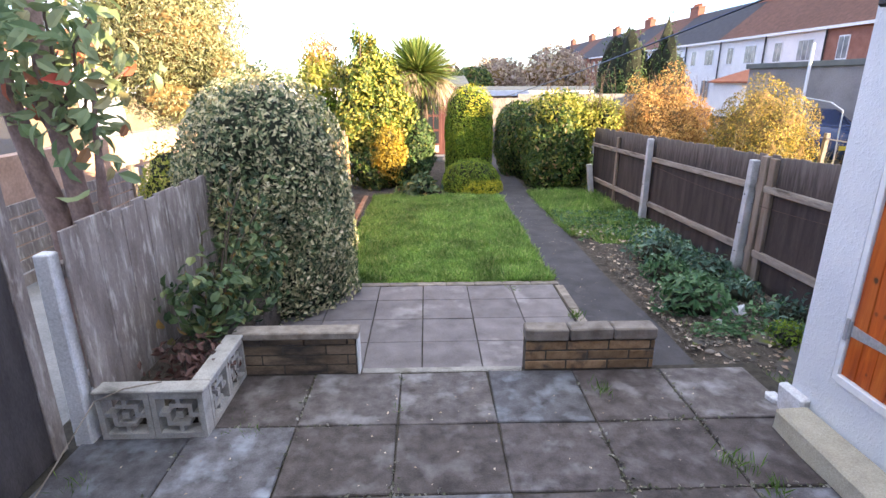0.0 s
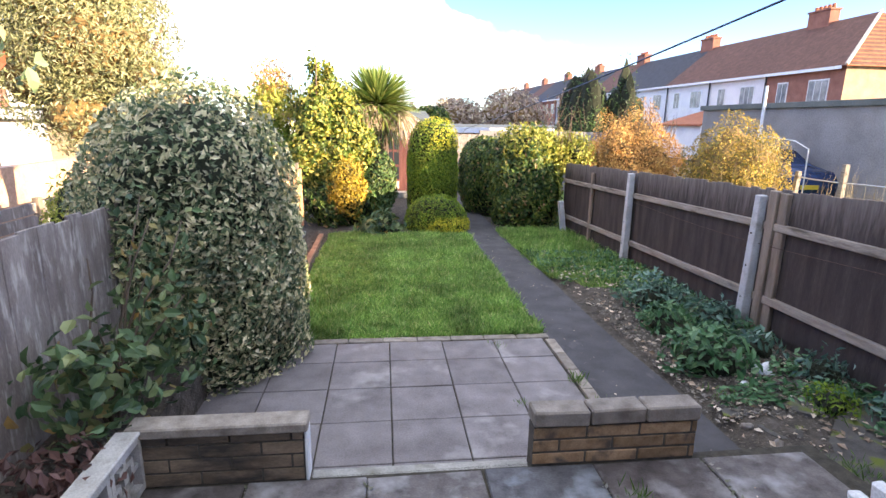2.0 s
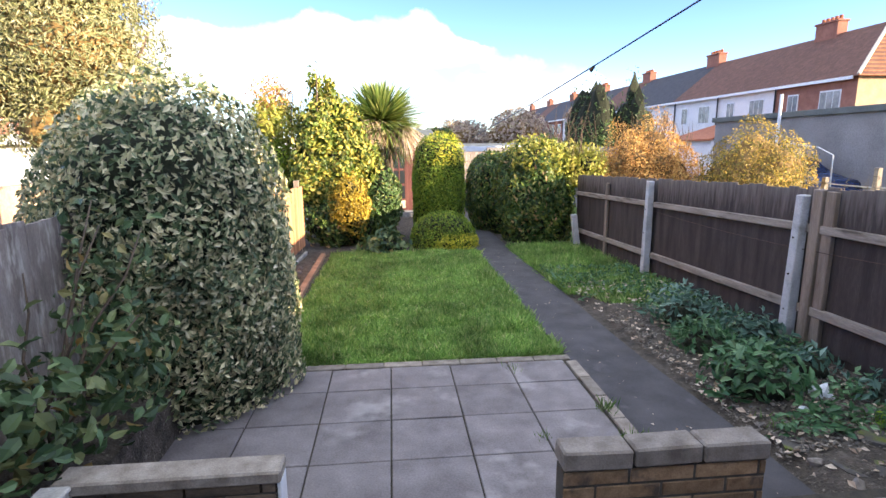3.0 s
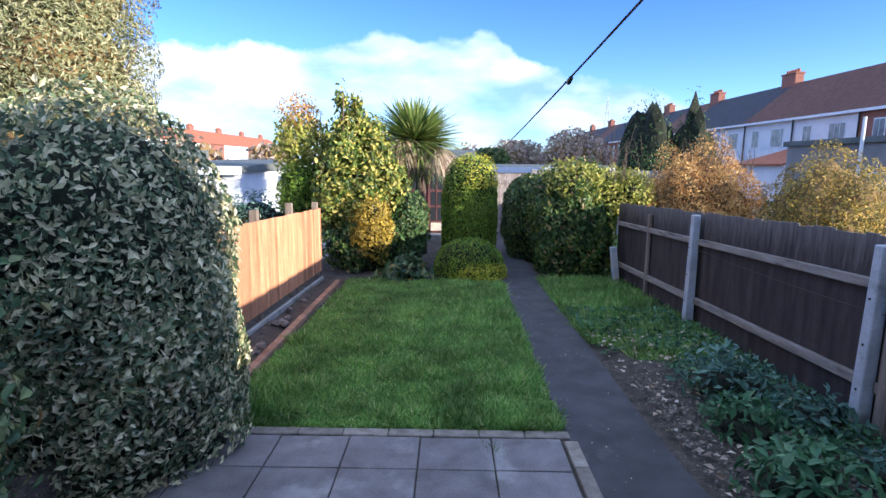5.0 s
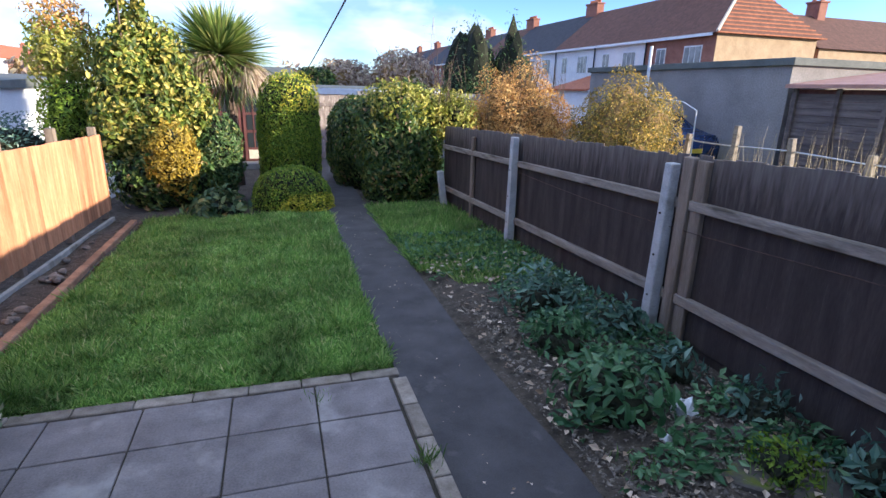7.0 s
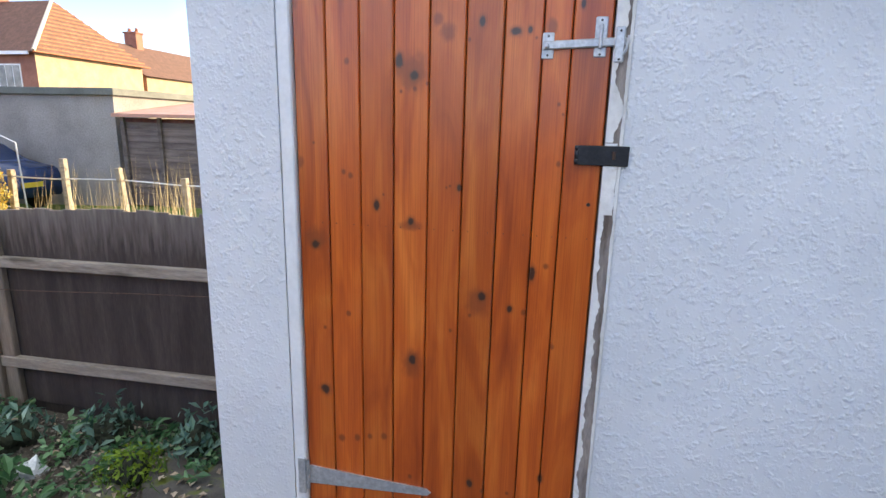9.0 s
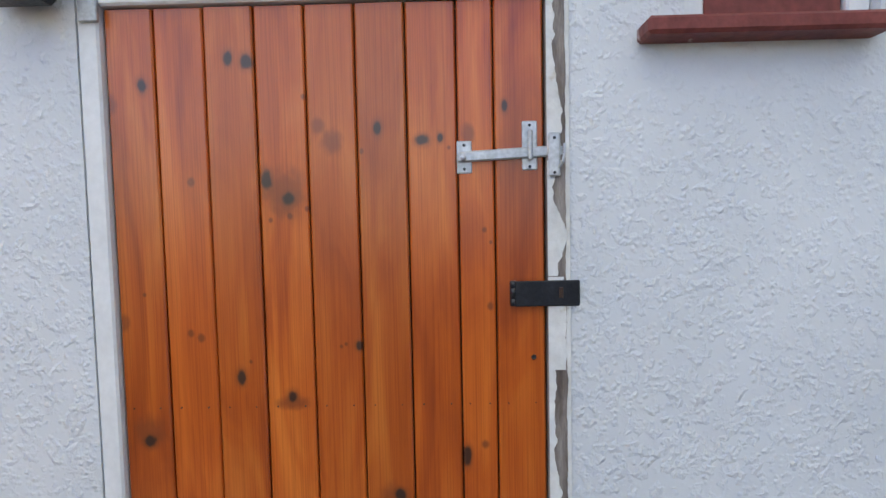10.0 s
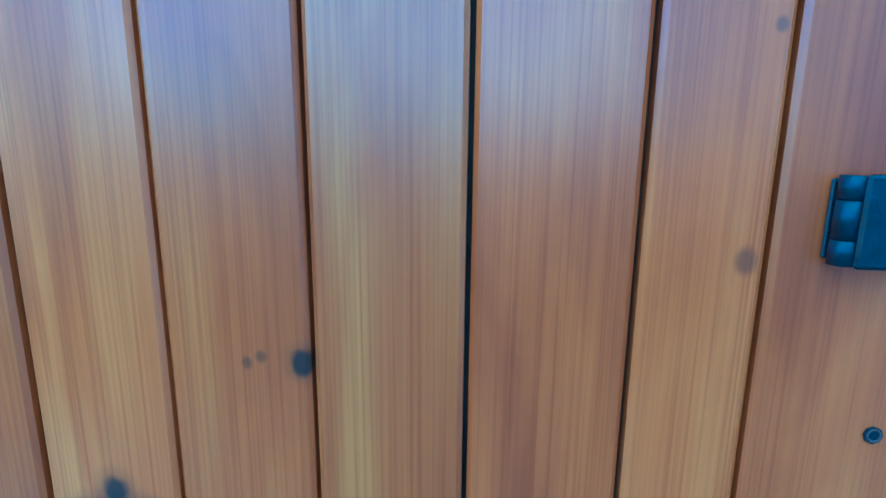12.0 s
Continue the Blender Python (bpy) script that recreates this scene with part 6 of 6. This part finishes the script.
part("rear_window", boxed(8.35 + CX, 9.75 + CX, 13.12 + CY, 13.16 + CY, 0.74, 1.05, 0.005, m=Matrix.Translation((0, 13.14 + CY, 0.74)) @ pose(0, 0, 0, -55) @ Matrix.Translation((0, -13.14 - CY, -0.74))), M["palescreen"], car, "pale reflecting windscreen")
part("number_plate", boxed(8.8 + CX, 9.3 + CX, 11.83 + CY, 11.85 + CY, 0.2, 0.31), M["golden_plate"], car, "yellow number plate")
for x in (8.25, 9.7):
    for y in (12.6, 15.1):
        bm = bmesh.new()
        tube(bm, [(x + CX, y + CY, -0.12), (x + CX + 0.18, y + CY, -0.12)], 0.29, 16)
        part("tyre", bm, M["tyre"], car)
hb = thing("autumn_bush", (5.0, 11.4, gz(11)), "rounded bush of golden and pinkish autumn leaves", "bush")
crown("leaves", hb, 24000, (4.98, 11.5, 0.72), (1.10, 0.95, 1.32), (0.055, 0.024), M["autumn"], 140, e_up=1.8, rough=0.22, freq=4.5, depth=0.45, zmin=gz(11), core=0.72, e_down=4, core_mat="goldcore")
rg = random.Random(8)
for i in range(60):
    bm = bmesh.new()
    a, r = rg.uniform(0, 6.28), rg.uniform(0.2, 0.9)
    x, y = 4.98 + r * math.cos(a), 11.5 + r * 0.8 * math.sin(a)
    z = 1.35 + 0.5 * (1 - r)
    tube(bm, [(x, y, z), (x * 1.01 + rg.uniform(-0.05, 0.05), y, z + 0.25), (x + rg.uniform(-0.12, 0.12), y, z + rg.uniform(0.3, 0.55))], [0.006, 0.005, 0.002], 4)
    part("twig", bm, M["twig"], hb)
hb2 = thing("ochre_bush", (6.3, 10.3, gz(10)), "dense dark bush with ochre sunlit side", "bush")
crown("leaves", hb2, 24000, (6.42, 10.2, 0.55), (0.98, 0.9, 1.36), (0.05, 0.02), M["ochre"], 141, e_up=1.9, rough=0.18, freq=4.5, depth=0.35, zmin=gz(10), core=0.78, e_down=4, core_mat="goldcore")
for x, z1, r, sd in ((7.15, 4.15, 0.86, 150), (8.55, 4.05, 0.74, 151)):
    cy = thing("cypress", (x, 20.0, gz(20)), "dark green upright cypress tree", "tree", group="pair of cypresses")
    # a bundle of upright plumes of uneven height
    rg = random.Random(sd)
    for k in range(7):
        a, q = 0.9 * k + sd, (0.0 if k == 0 else r * 0.55)
        top = z1 if k == 0 else z1 - rg.uniform(0.15, 1.1)
        h = (top - gz(20)) / 2
        crown("plume", cy, 5200, (x + q * math.cos(a), 20.0 + q * math.sin(a), gz(20) + h * 0.8), (r * 0.64, r * 0.64, h * 1.2), (0.11, 0.034), M["conifer"], sd + 10 * k, e_up=2.1, e_down=4, rough=0.16, depth=0.22, freq=7, zmin=gz(20), core=0.88)
    bm = bmesh.new()
    tube(bm, [(x, 20, gz(20) - 0.1), (x, 20, 1.0)], [0.12, 0.08], 8)
    part("trunk", bm, M["bark"], cy)
# dry grass of the next yard
rng = np.random.default_rng(17)
n = 700
x = 3.95 + 4.5 * rng.random(n) ** 1.3
y = 2.8 + 4.2 * rng.random(n)
pts = np.stack([x, y, np.full(n, -0.3)], 1)
ax = np.stack([np.abs(rng.normal(size=n)) * 0.12, rng.normal(size=n) * 0.16, np.ones(n)], 1)
me = leaf_mesh("dry_grass", pts, ax, rng.normal(size=(n, 3)), 1.40, 0.009, rng, vary=0.25)
tagged(link("dry_grass", me, M["straw"]), "tall dry straw-coloured grass in the next yard", "grass", kind="stuff")
bm = bmesh.new()
sheet(bm, [3.45, 6, 9, 13, 20], [2.6, 6, 10, 14, 18.8], lambda x, y: gz(y) + 0.0)
structure("yard_ground", bm, M["turf"], "grassy ground of the next yard", "ground")
bm = bmesh.new()
sheet(bm, [-12, -8, -5, -2.2], [2.6, 6, 10, 14, 19.9], lambda x, y: gz(y) - 0.005)
structure("left_yard_ground", bm, M["paleground"], "pale concrete yard beyond the left fence", "ground")
# left neighbour: brick wall, low fence panels, round bush
nb = structure("wall_left_yard", boxed(-5.4, -5.2, 6.0, 14.0, gz(8) - 0.1, 1.05), M["peachwall"], "low peach brick wall in the next yard", "wall")
lf = thing("panel_fence", (-4.2, 6.5, gz(6)), "grey slatted fence panels in the next yard", "fence")
for k in range(4):
    part("panel_post", boxed(-4.5, -4.42, 5.0 + 1.3 * k, 5.08 + 1.3 * k, gz(6), 0.75, 0.004), M["timber"], lf)
    for j in range(6):
        part("slat", boxed(-4.47, -4.45, 5.09 + 1.3 * k, 6.29 + 1.3 * k, gz(6) + 0.02 + 0.15 * j, gz(6) + 0.15 + 0.15 * j), M["oldboard"], lf)
rb = thing("round_bush", (-3.4, 6.3, gz(6)), "small yellow-green bush in the next yard", "bush")
crown("leaves", rb, 3500, (-3.35, 6.6, 0.55), (0.42, 0.4, 0.62), (0.05, 0.024), M["yellowgreen"], 160, rough=0.15, depth=0.3, zmin=gz(6), core=0.8)
gb = thing("scrub", (-3.4, 13.0, gz(13)), "low grey-green scrub behind the new fence", "bush")
crown("leaves", gb, 3500, (-3.6, 12.6, 0.2), (1.4, 0.7, 0.75), (0.07, 0.03), M["bluegreen"], 161, rough=0.25, depth=0.5, zmin=gz(12), core=0.7)


# ---- terraced houses ----
def terrace_house(y0, y1, xf, side, walls, roof, eaves, ridge, gable_end=False, detail=True, label="", sign=1):
    """One house of a row; its garden face at x = xf, the row running along y. sign: which way the house lies from its face."""
    depth = 7.5
    xb, xm = xf + sign * depth, xf + sign * depth / 2
    h = thing("terraced_house", ((xf + xb) / 2, (y0 + y1) / 2, -0.5), label, "house", group="terraced houses")
    part("wall", boxed(min(xf, xb), max(xf, xb), y0, y1, -0.6, eaves), M[walls], h)
    bm = bmesh.new()
    hip = 2.4 if gable_end else 0.0
    o = 0.35
    e = [bm.verts.new(v) for v in ((xf - sign * o, y0 - (o if gable_end else 0), eaves - 0.05), (xf - sign * o, y1, eaves - 0.05), (xb + sign * o, y1, eaves - 0.05), (xb + sign * o, y0 - (o if gable_end else 0), eaves - 0.05))]
    t = [bm.verts.new(v) for v in ((xm, y0 + hip, ridge), (xm, y1, ridge))]
    bm.faces.new((e[0], e[1], t[1], t[0]))
    bm.faces.new((e[2], e[3], t[0], t[1]))
    bm.faces.new((e[0], t[0], e[3]))
    bm.faces.new((e[1], e[2], t[1]))
    bm.faces.new((e[3], e[2], e[1], e[0]))
    bmesh.ops.recalc_face_normals(bm, faces=bm.faces[:])
    rf = part("roof", bm, M[roof], h)
    if detail:
        part("fascia", boxed(min(xf - sign * 0.36, xf - sign * 0.30), max(xf - sign * 0.36, xf - sign * 0.30), y0, y1, eaves - 0.2, eaves - 0.03), M["whitepaint"], h)
        bm = bmesh.new()
        tube(bm, [(xf - sign * 0.12, y1 - 0.15, 0), (xf - sign * 0.12, y1 - 0.15, eaves - 0.1)], 0.06, 6)
        part("downpipe", bm, M["blackiron"], h)
        w = y1 - y0
        for k, (f, ww) in enumerate(((0.28, 1.5), (0.74, 0.9))):
            for z0, zz in ((3.05, 4.45), (0.3, 1.9)):
                yc = y0 + w * f
                xw = xf - sign * 0.03
                wd = part("window", boxed(min(xw, xf + sign * 0.05), max(xw, xf + sign * 0.05), yc - ww / 2, yc + ww / 2, z0, zz), M["whitepaint"], h)
                npn = 3 if ww > 1 else 2
                for q in range(npn):
                    a = yc - ww / 2 + 0.07 + q * (ww - 0.07) / npn
                    part("pane", boxed(min(xw - sign * 0.02, xw), max(xw - sign * 0.02, xw), a, a + (ww - 0.07) / npn - 0.07, z0 + 0.08, zz - 0.08), M["curtain"], wd)
    if gable_end:
        # yellow end wall and redder hip tiles put this end's sunlight into colour
        part("sunlit_end_wall", boxed(min(xf, xb), max(xf, xb), y0 - 0.02, y0 - 0.002, -0.6, eaves - 0.06), M["yellowbrick"], h, "brick end wall, coloured yellow for the sun on it")
        for k in range(14):
            f = k / 14
            bm = bmesh.new()
            y = y0 - o + (hip + o) * f
            hw = (depth / 2 + o) * (1 - f)
            z = eaves - 0.05 + (ridge - eaves + 0.05) * f
            box(bm, xm - hw, xm + hw, y - 0.03, y + 0.10, z - 0.02, z + 0.05)
            part("sunlit_tile_course", bm, M["redtile"], rf)
        bm = bmesh.new()
        tube(bm, [(xf - sign * o, y0 - o, eaves), (xm, y0 + hip, ridge + 0.04)], 0.09, 6)
        part("hip_ridge", bm, M["cream"], rf)
    return h


def chimney(x, y, z, w=0.9, pots=5):
    c = thing("chimney_stack", (x, y, z), "red brick chimney stack with a row of clay pots", "chimney", group="chimneys")
    part("brick_shaft", boxed(x - 0.35, x + 0.35, y - w, y + w, z - 0.8, z + 0.8, 0.01), M["redbrick"], c)
    part("cap", boxed(x - 0.42, x + 0.42, y - w - 0.07, y + w + 0.07, z + 0.8, z + 0.92, 0.01), M["redbrick"], c)
    for k in range(pots):
        bm = bmesh.new()
        yy = y - w + 0.2 + k * (2 * w - 0.4) / (pots - 1)
        tube(bm, [(x, yy, z + 0.92), (x, yy, z + 1.2)], [0.13, 0.10], 8)
        part("pot", bm, M["redtile"], c)


XF = 24.9
styles = ["redbrick", "render_white", "render_white", "render_white", "bluewhite", "render_white", "redbrick", "render_white", "redbrick", "redbrick", "render_white", "redbrick", "redbrick", "redbrick"]
roofs = ["rooftile", "rooftile", "rooftile", "slate", "slate", "rooftile", "slate", "rooftile", "slate", "slate", "rooftile", "slate", "rooftile", "slate"]
y = 28.4
for i, (s, rf) in enumerate(zip(styles, roofs)):
    w = 6.2
    words = {"redbrick": "red brick", "render_white": "white-rendered", "bluewhite": "pale blue-white rendered"}[s]
    rw = {"rooftile": "brown tiled roof", "slate": "dark slate roof"}[rf]
    terrace_house(y, y + w, XF, -1, s, rf, 5.08, 8.38, i == 0, i < 9, words + " terraced house with a " + rw)
    if i % 2 == 0:
        chimney(XF + 3.75, y + w + 0.5, 8.3)
    y += w
for x0 in (25.5,):
    h2 = thing("far_house", (34, 22, -0.5), "brown-roofed house block behind the row", "house")
    part("wall", boxed(33.0, 60, 28.6, 36, -0.6, 4.6), M["yellowbrick"], h2)
    bm = bmesh.new()
    extrude_x(bm, [(28.3, 4.55), (36.3, 4.55), (32.3, 7.0)], 32.6, 60.4)
    part("roof", bm, M["rooftile"], h2)
    chimney(36.5, 32.3, 7.0, 0.5, 2)
# porches and lean-tos behind the row
le = thing("lean_to", (23, 37, -0.4), "lean-to with a dark red sloping roof", "extension")
part("wall", boxed(21.0, 24.15, 35.0, 40.0, -0.6, 1.7), M["render_white"], le)
bm = bmesh.new()
extrude_y(bm, [(20.7, 1.68), (24.8, 2.9), (24.8, 3.0), (20.7, 1.8)], 34.8, 40.2)
part("roof", bm, M["redtile"], le)

# far row on the left, with sunlit orange roofs
y = 48.0
for i in range(16):
    w = 6.4
    terrace_house(y, y + w, -46.0, 1, "render_white" if i % 3 else "redbrick", "redtile", 4.9, 7.6, False, i < 7, "pale terraced house with a sunlit orange tiled roof", sign=-1)
    if i % 2:
        chimney(-49.75, y, 7.5)
    y += w
solar = thing("solar_panel", (-47.5, 81, 6), "dark blue solar panels on the orange roof", "solar panel")
part("panel", boxed(-1.6, 1.6, -2.6, 2.6, 0.0, 0.05, m=pose(-47.75, 78, 6.45, 0, 35.0, 0)), M["bluecar"], solar)

# distance: rows of trees, far roofs and pylons
rg = random.Random(21)
wood = thing("far_woods", (0, 150, -0.6), "bare brownish trees and scrub in the distance", "trees", kind="stuff")
for i in range(46):
    x = -75 + 4.0 * i + rg.uniform(-1.5, 1.5)
    yy = 95 + rg.uniform(-12, 25)
    hgt = rg.uniform(1.6, 3.6)
    crown("far_crowns", wood, 260, (x, yy, hgt * 0.55 - 0.6), (3.4, 2.5, hgt), (0.95, 0.5), M["farwood"], 300 + i, rough=0.3, depth=0.4, zmin=-0.9, core=0.8, core_mat="goldcore")
for x, yy, r, hgt, mt in ((12.0, 52, 3.2, 4.0, "farwood"), (7.5, 60, 3.6, 3.6, "farwood"), (4.0, 48, 1.8, 2.6, "laurel"), (15.5, 44, 1.5, 4.6, "farwood")):
    ft = thing("far_tree", (x, yy, -0.6), "rounded bare-twigged tree with brownish haze of leaves", "tree", group="far trees")
    crown("crown", ft, 3000, (x, yy, hgt * 0.55), (r, r, hgt * 0.55), (0.4, 0.18), M[mt], 380 + int(x), rough=0.25, depth=0.4, zmin=-0.6, core=0.7, core_mat="goldcore")
    bm = bmesh.new()
    tube(bm, [(x, yy, -0.7), (x, yy, hgt * 0.5)], [0.2, 0.12], 8)
    part("trunk", bm, M["bark"], ft)


def pylon(x, y, h):
    p = thing("pylon", (x, y, -0.6), "steel lattice electricity pylon on the skyline", "pylon", group="pylons")
    bm = bmesh.new()
    b = h * 0.10
    for sx, sy in ((-1, -1), (1, -1), (1, 1), (-1, 1)):
        tube(bm, [(x + sx * b, y + sy * b, -0.6), (x + sx * b * 0.25, y + sy * b * 0.25, h * 0.65), (x, y, h)], 0.09, 4)
    for k in range(9):
        f = k / 9
        a, c = b * (1 - 0.75 * f / 0.65 * 0.65), b * (1 - 0.75 * (f + 0.11))
        tube(bm, [(x - a, y, h * 0.65 * f), (x + c, y, h * 0.65 * (f + 0.11))], 0.05, 4)
        tube(bm, [(x + a, y, h * 0.65 * f), (x - c, y, h * 0.65 * (f + 0.11))], 0.05, 4)
    part("lattice", bm, M["zinc"], p)
    for f in (0.68, 0.78, 0.88):
        bm = bmesh.new()
        tube(bm, [(x - h * 0.16, y, h * f), (x + h * 0.16, y, h * f)], 0.09, 4)
        part("arm", bm, M["zinc"], p)


pylon(43, 150, 20)
pylon(-88, 130, 17)

# overhead line to the house
wl = thing("washing_line", (1.3, 9, 2.1), "dark washing line strung from the house to the far gate", "line")
bm = bmesh.new()
pts = []
for k in range(42):
    y = -1.28 + 20.16 * k / 41
    pts.append((0.90 + 0.115 * max(y - 8.0, 0.0), y, 1.94 - 0.0825 * (y - 4.0) + 0.00275 * (y - 4.0) ** 2))
tube(bm, pts, 0.0038, 5)
part("cord", bm, M["blackiron"], wl)
bm = bmesh.new()
tube(bm, [(0.90, 3.90, 1.945), (0.898, 3.93, 1.930), (0.902, 3.95, 1.942)], 0.009, 6)
part("knot", bm, M["blackiron"], wl)

# ---- counted pieces: slabs, bricks, boards ----
def piece_mesh(name, sx, sy, sz, mat, bevel):
    bm = bmesh.new()
    box(bm, -sx / 2, sx / 2, -sy / 2, sy / 2, -sz / 2, sz / 2, bevel)
    me = bpy.data.meshes.new(name)
    bm.to_mesh(me)
    bm.free()
    me.materials.append(mat)
    return me


def piece(name, me, parent, m):
    o = new(name, me)
    o.parent = parent
    o.matrix_basis = Matrix.Translation(-ORIGIN[parent.name]) @ m
    return o


rg = random.Random(4)
me = piece_mesh("slab", 0.596, 0.575, 0.06, M["slab"], 0.006)
xj = [-2.09, -1.50, -0.918, -0.330, 0.262, 0.850, 1.462, 2.07]
yj = [3.035, 2.455, 1.90, 1.36, 0.79, 0.22, -0.35, -0.92, -1.49]
for j in range(8):
    for i in range(7):
        cx, cy = (xj[i] + xj[i + 1]) / 2, (yj[j] + yj[j + 1]) / 2
        o = piece("slab", me, terrace, pose(cx, cy, -0.030 + rg.uniform(-0.004, 0.003), rg.uniform(-0.5, 0.5), rg.uniform(-0.5, 0.5), rg.uniform(-1.1, 1.1)))
        o.scale = ((xj[i + 1] - xj[i] - 0.009) / 0.596, (yj[j] - yj[j + 1] - 0.009) / 0.575, 1)
me = piece_mesh("slab", 0.452, 0.445, 0.05, M["patio"], 0.004)
xj = [-1.565, -1.11, -0.652, -0.195, 0.272, 0.738, 1.20]
yj = [3.13, 3.37, 3.82, 4.27, 4.71, 5.085]
for j in range(5):
    for i in range(6):
        o = piece("slab", me, patio_bed, pose((xj[i] + xj[i + 1]) / 2, (yj[j] + yj[j + 1]) / 2, -0.203 + rg.uniform(-0.002, 0.002), rg.uniform(-0.3, 0.3), rg.uniform(-0.3, 0.3), rg.uniform(-0.2, 0.2)))
        o.scale = ((xj[i + 1] - xj[i] - 0.009) / 0.452, (yj[j + 1] - yj[j] - 0.009) / 0.445, 1)
me = piece_mesh("edging_brick", 0.09, 0.30, 0.06, M["cope"], 0.005)
for i in range(6):
    piece("edging_brick", me, patio_bed, pose(1.262, 3.35 + 0.31 * i, -0.200, 0, 0, rg.uniform(-1, 1)))
for i in range(9):
    piece("edging_brick", me, patio_bed, pose(-1.32 + 0.305 * i, 5.135, -0.200, 0, 0, 90 + rg.uniform(-1, 1)))
# low brick walls
me = piece_mesh("brick", 0.215, 0.10, 0.062, M["bricks"], 0.004)
smear = piece_mesh("brick", 0.215, 0.10, 0.062, M["smear"], 0.002)
for w, x0, x1 in ((wall_r, 0.52, 1.425), (wall_l, -1.42, -0.635)):
    for c in range(4 if w is wall_l else 3):
        L = 0.29
        x = x0 - (L / 2 if c % 2 else 0)
        while x < x1 - 0.01:
            a, b = max(x, x0), min(x + L, x1)
            if b - a > 0.03:
                o = piece("brick", smear if w is wall_l else me, w, pose((a + b) / 2, 3.09 + rg.uniform(-0.002, 0.002), 0.034 + 0.074 * c - (0.004 if w is wall_l else 0)))
                o.scale = ((b - a - 0.011) / 0.215, 1, 1.0 if w is wall_r else 1.02)
            x += L
me = piece_mesh("coping_brick", 0.296, 0.135, 0.085, M["cope"], 0.009)
for i in range(3):
    piece("coping_brick", me, wall_r, pose(0.668 + 0.304 * i, 3.09, 0.268 + rg.uniform(-0.003, 0.003), rg.uniform(-1, 1), rg.uniform(-0.8, 0.8), rg.uniform(-0.8, 0.8)))
# fence boards
me = piece_mesh("board", 0.014, 0.118, 1.0, M["creosote"], 0.002)
y = 2.63
while y < 11.0:
    h = ftop(y) - (gz(y) + 0.03) + rg.uniform(-0.012, 0.012)
    if not 9.54 < y < 9.60:
        o = piece("board", me, fence_right, pose(3.388 + 0.003 * (int(y * 9) % 2), y, gz(y) + 0.03 + h / 2, rg.uniform(-0.5, 0.5), 0, 3.0))
        o.scale = (1, 1, h)
    y += 0.106
part("gravel_board", boxed(3.40, 3.43, 2.6, 11.0, -0.42, -0.02, 0.004), M["creosote"], fence_right)
me = piece_mesh("board", 0.016, 0.145, 1.0, M["oldboard"], 0.003)
y = 2.47
while y < 6.1:
    h = 1.2 - gz(y) * 0 + rg.uniform(-0.02, 0.02) - 0.02 * (y - 2.4)
    o = piece("board", me, fence_left, pose(-1.985 + 0.006 * (int(y * 7) % 2), y, h / 2 + 0.02, rg.uniform(-0.6, 0.6), 0, rg.uniform(-2, 2)))
    o.scale = (1, 1, h)
    y += 0.138
for z in (0.3, 0.95):
    part("rail", boxed(-2.06, -2.01, 2.42, 6.1, z, z + 0.08, 0.004), M["oldboard"], fence_left)
me = piece_mesh("board", 0.018, 0.096, 1.0, M["newboard"], 0.003)
y = 6.16
while y < 10.7:
    z0 = gz(y) + 0.13
    z1 = 1.0 - 0.034 * (y - 6.2) + rg.uniform(-0.006, 0.006)
    o = piece("board", me, fence_light, pose(-1.745 + rg.uniform(-0.003, 0.003), y, (z0 + z1) / 2, rg.uniform(-0.3, 0.3), 0, -16.0))
    o.scale = (1, 1, z1 - z0)
    y += 0.092
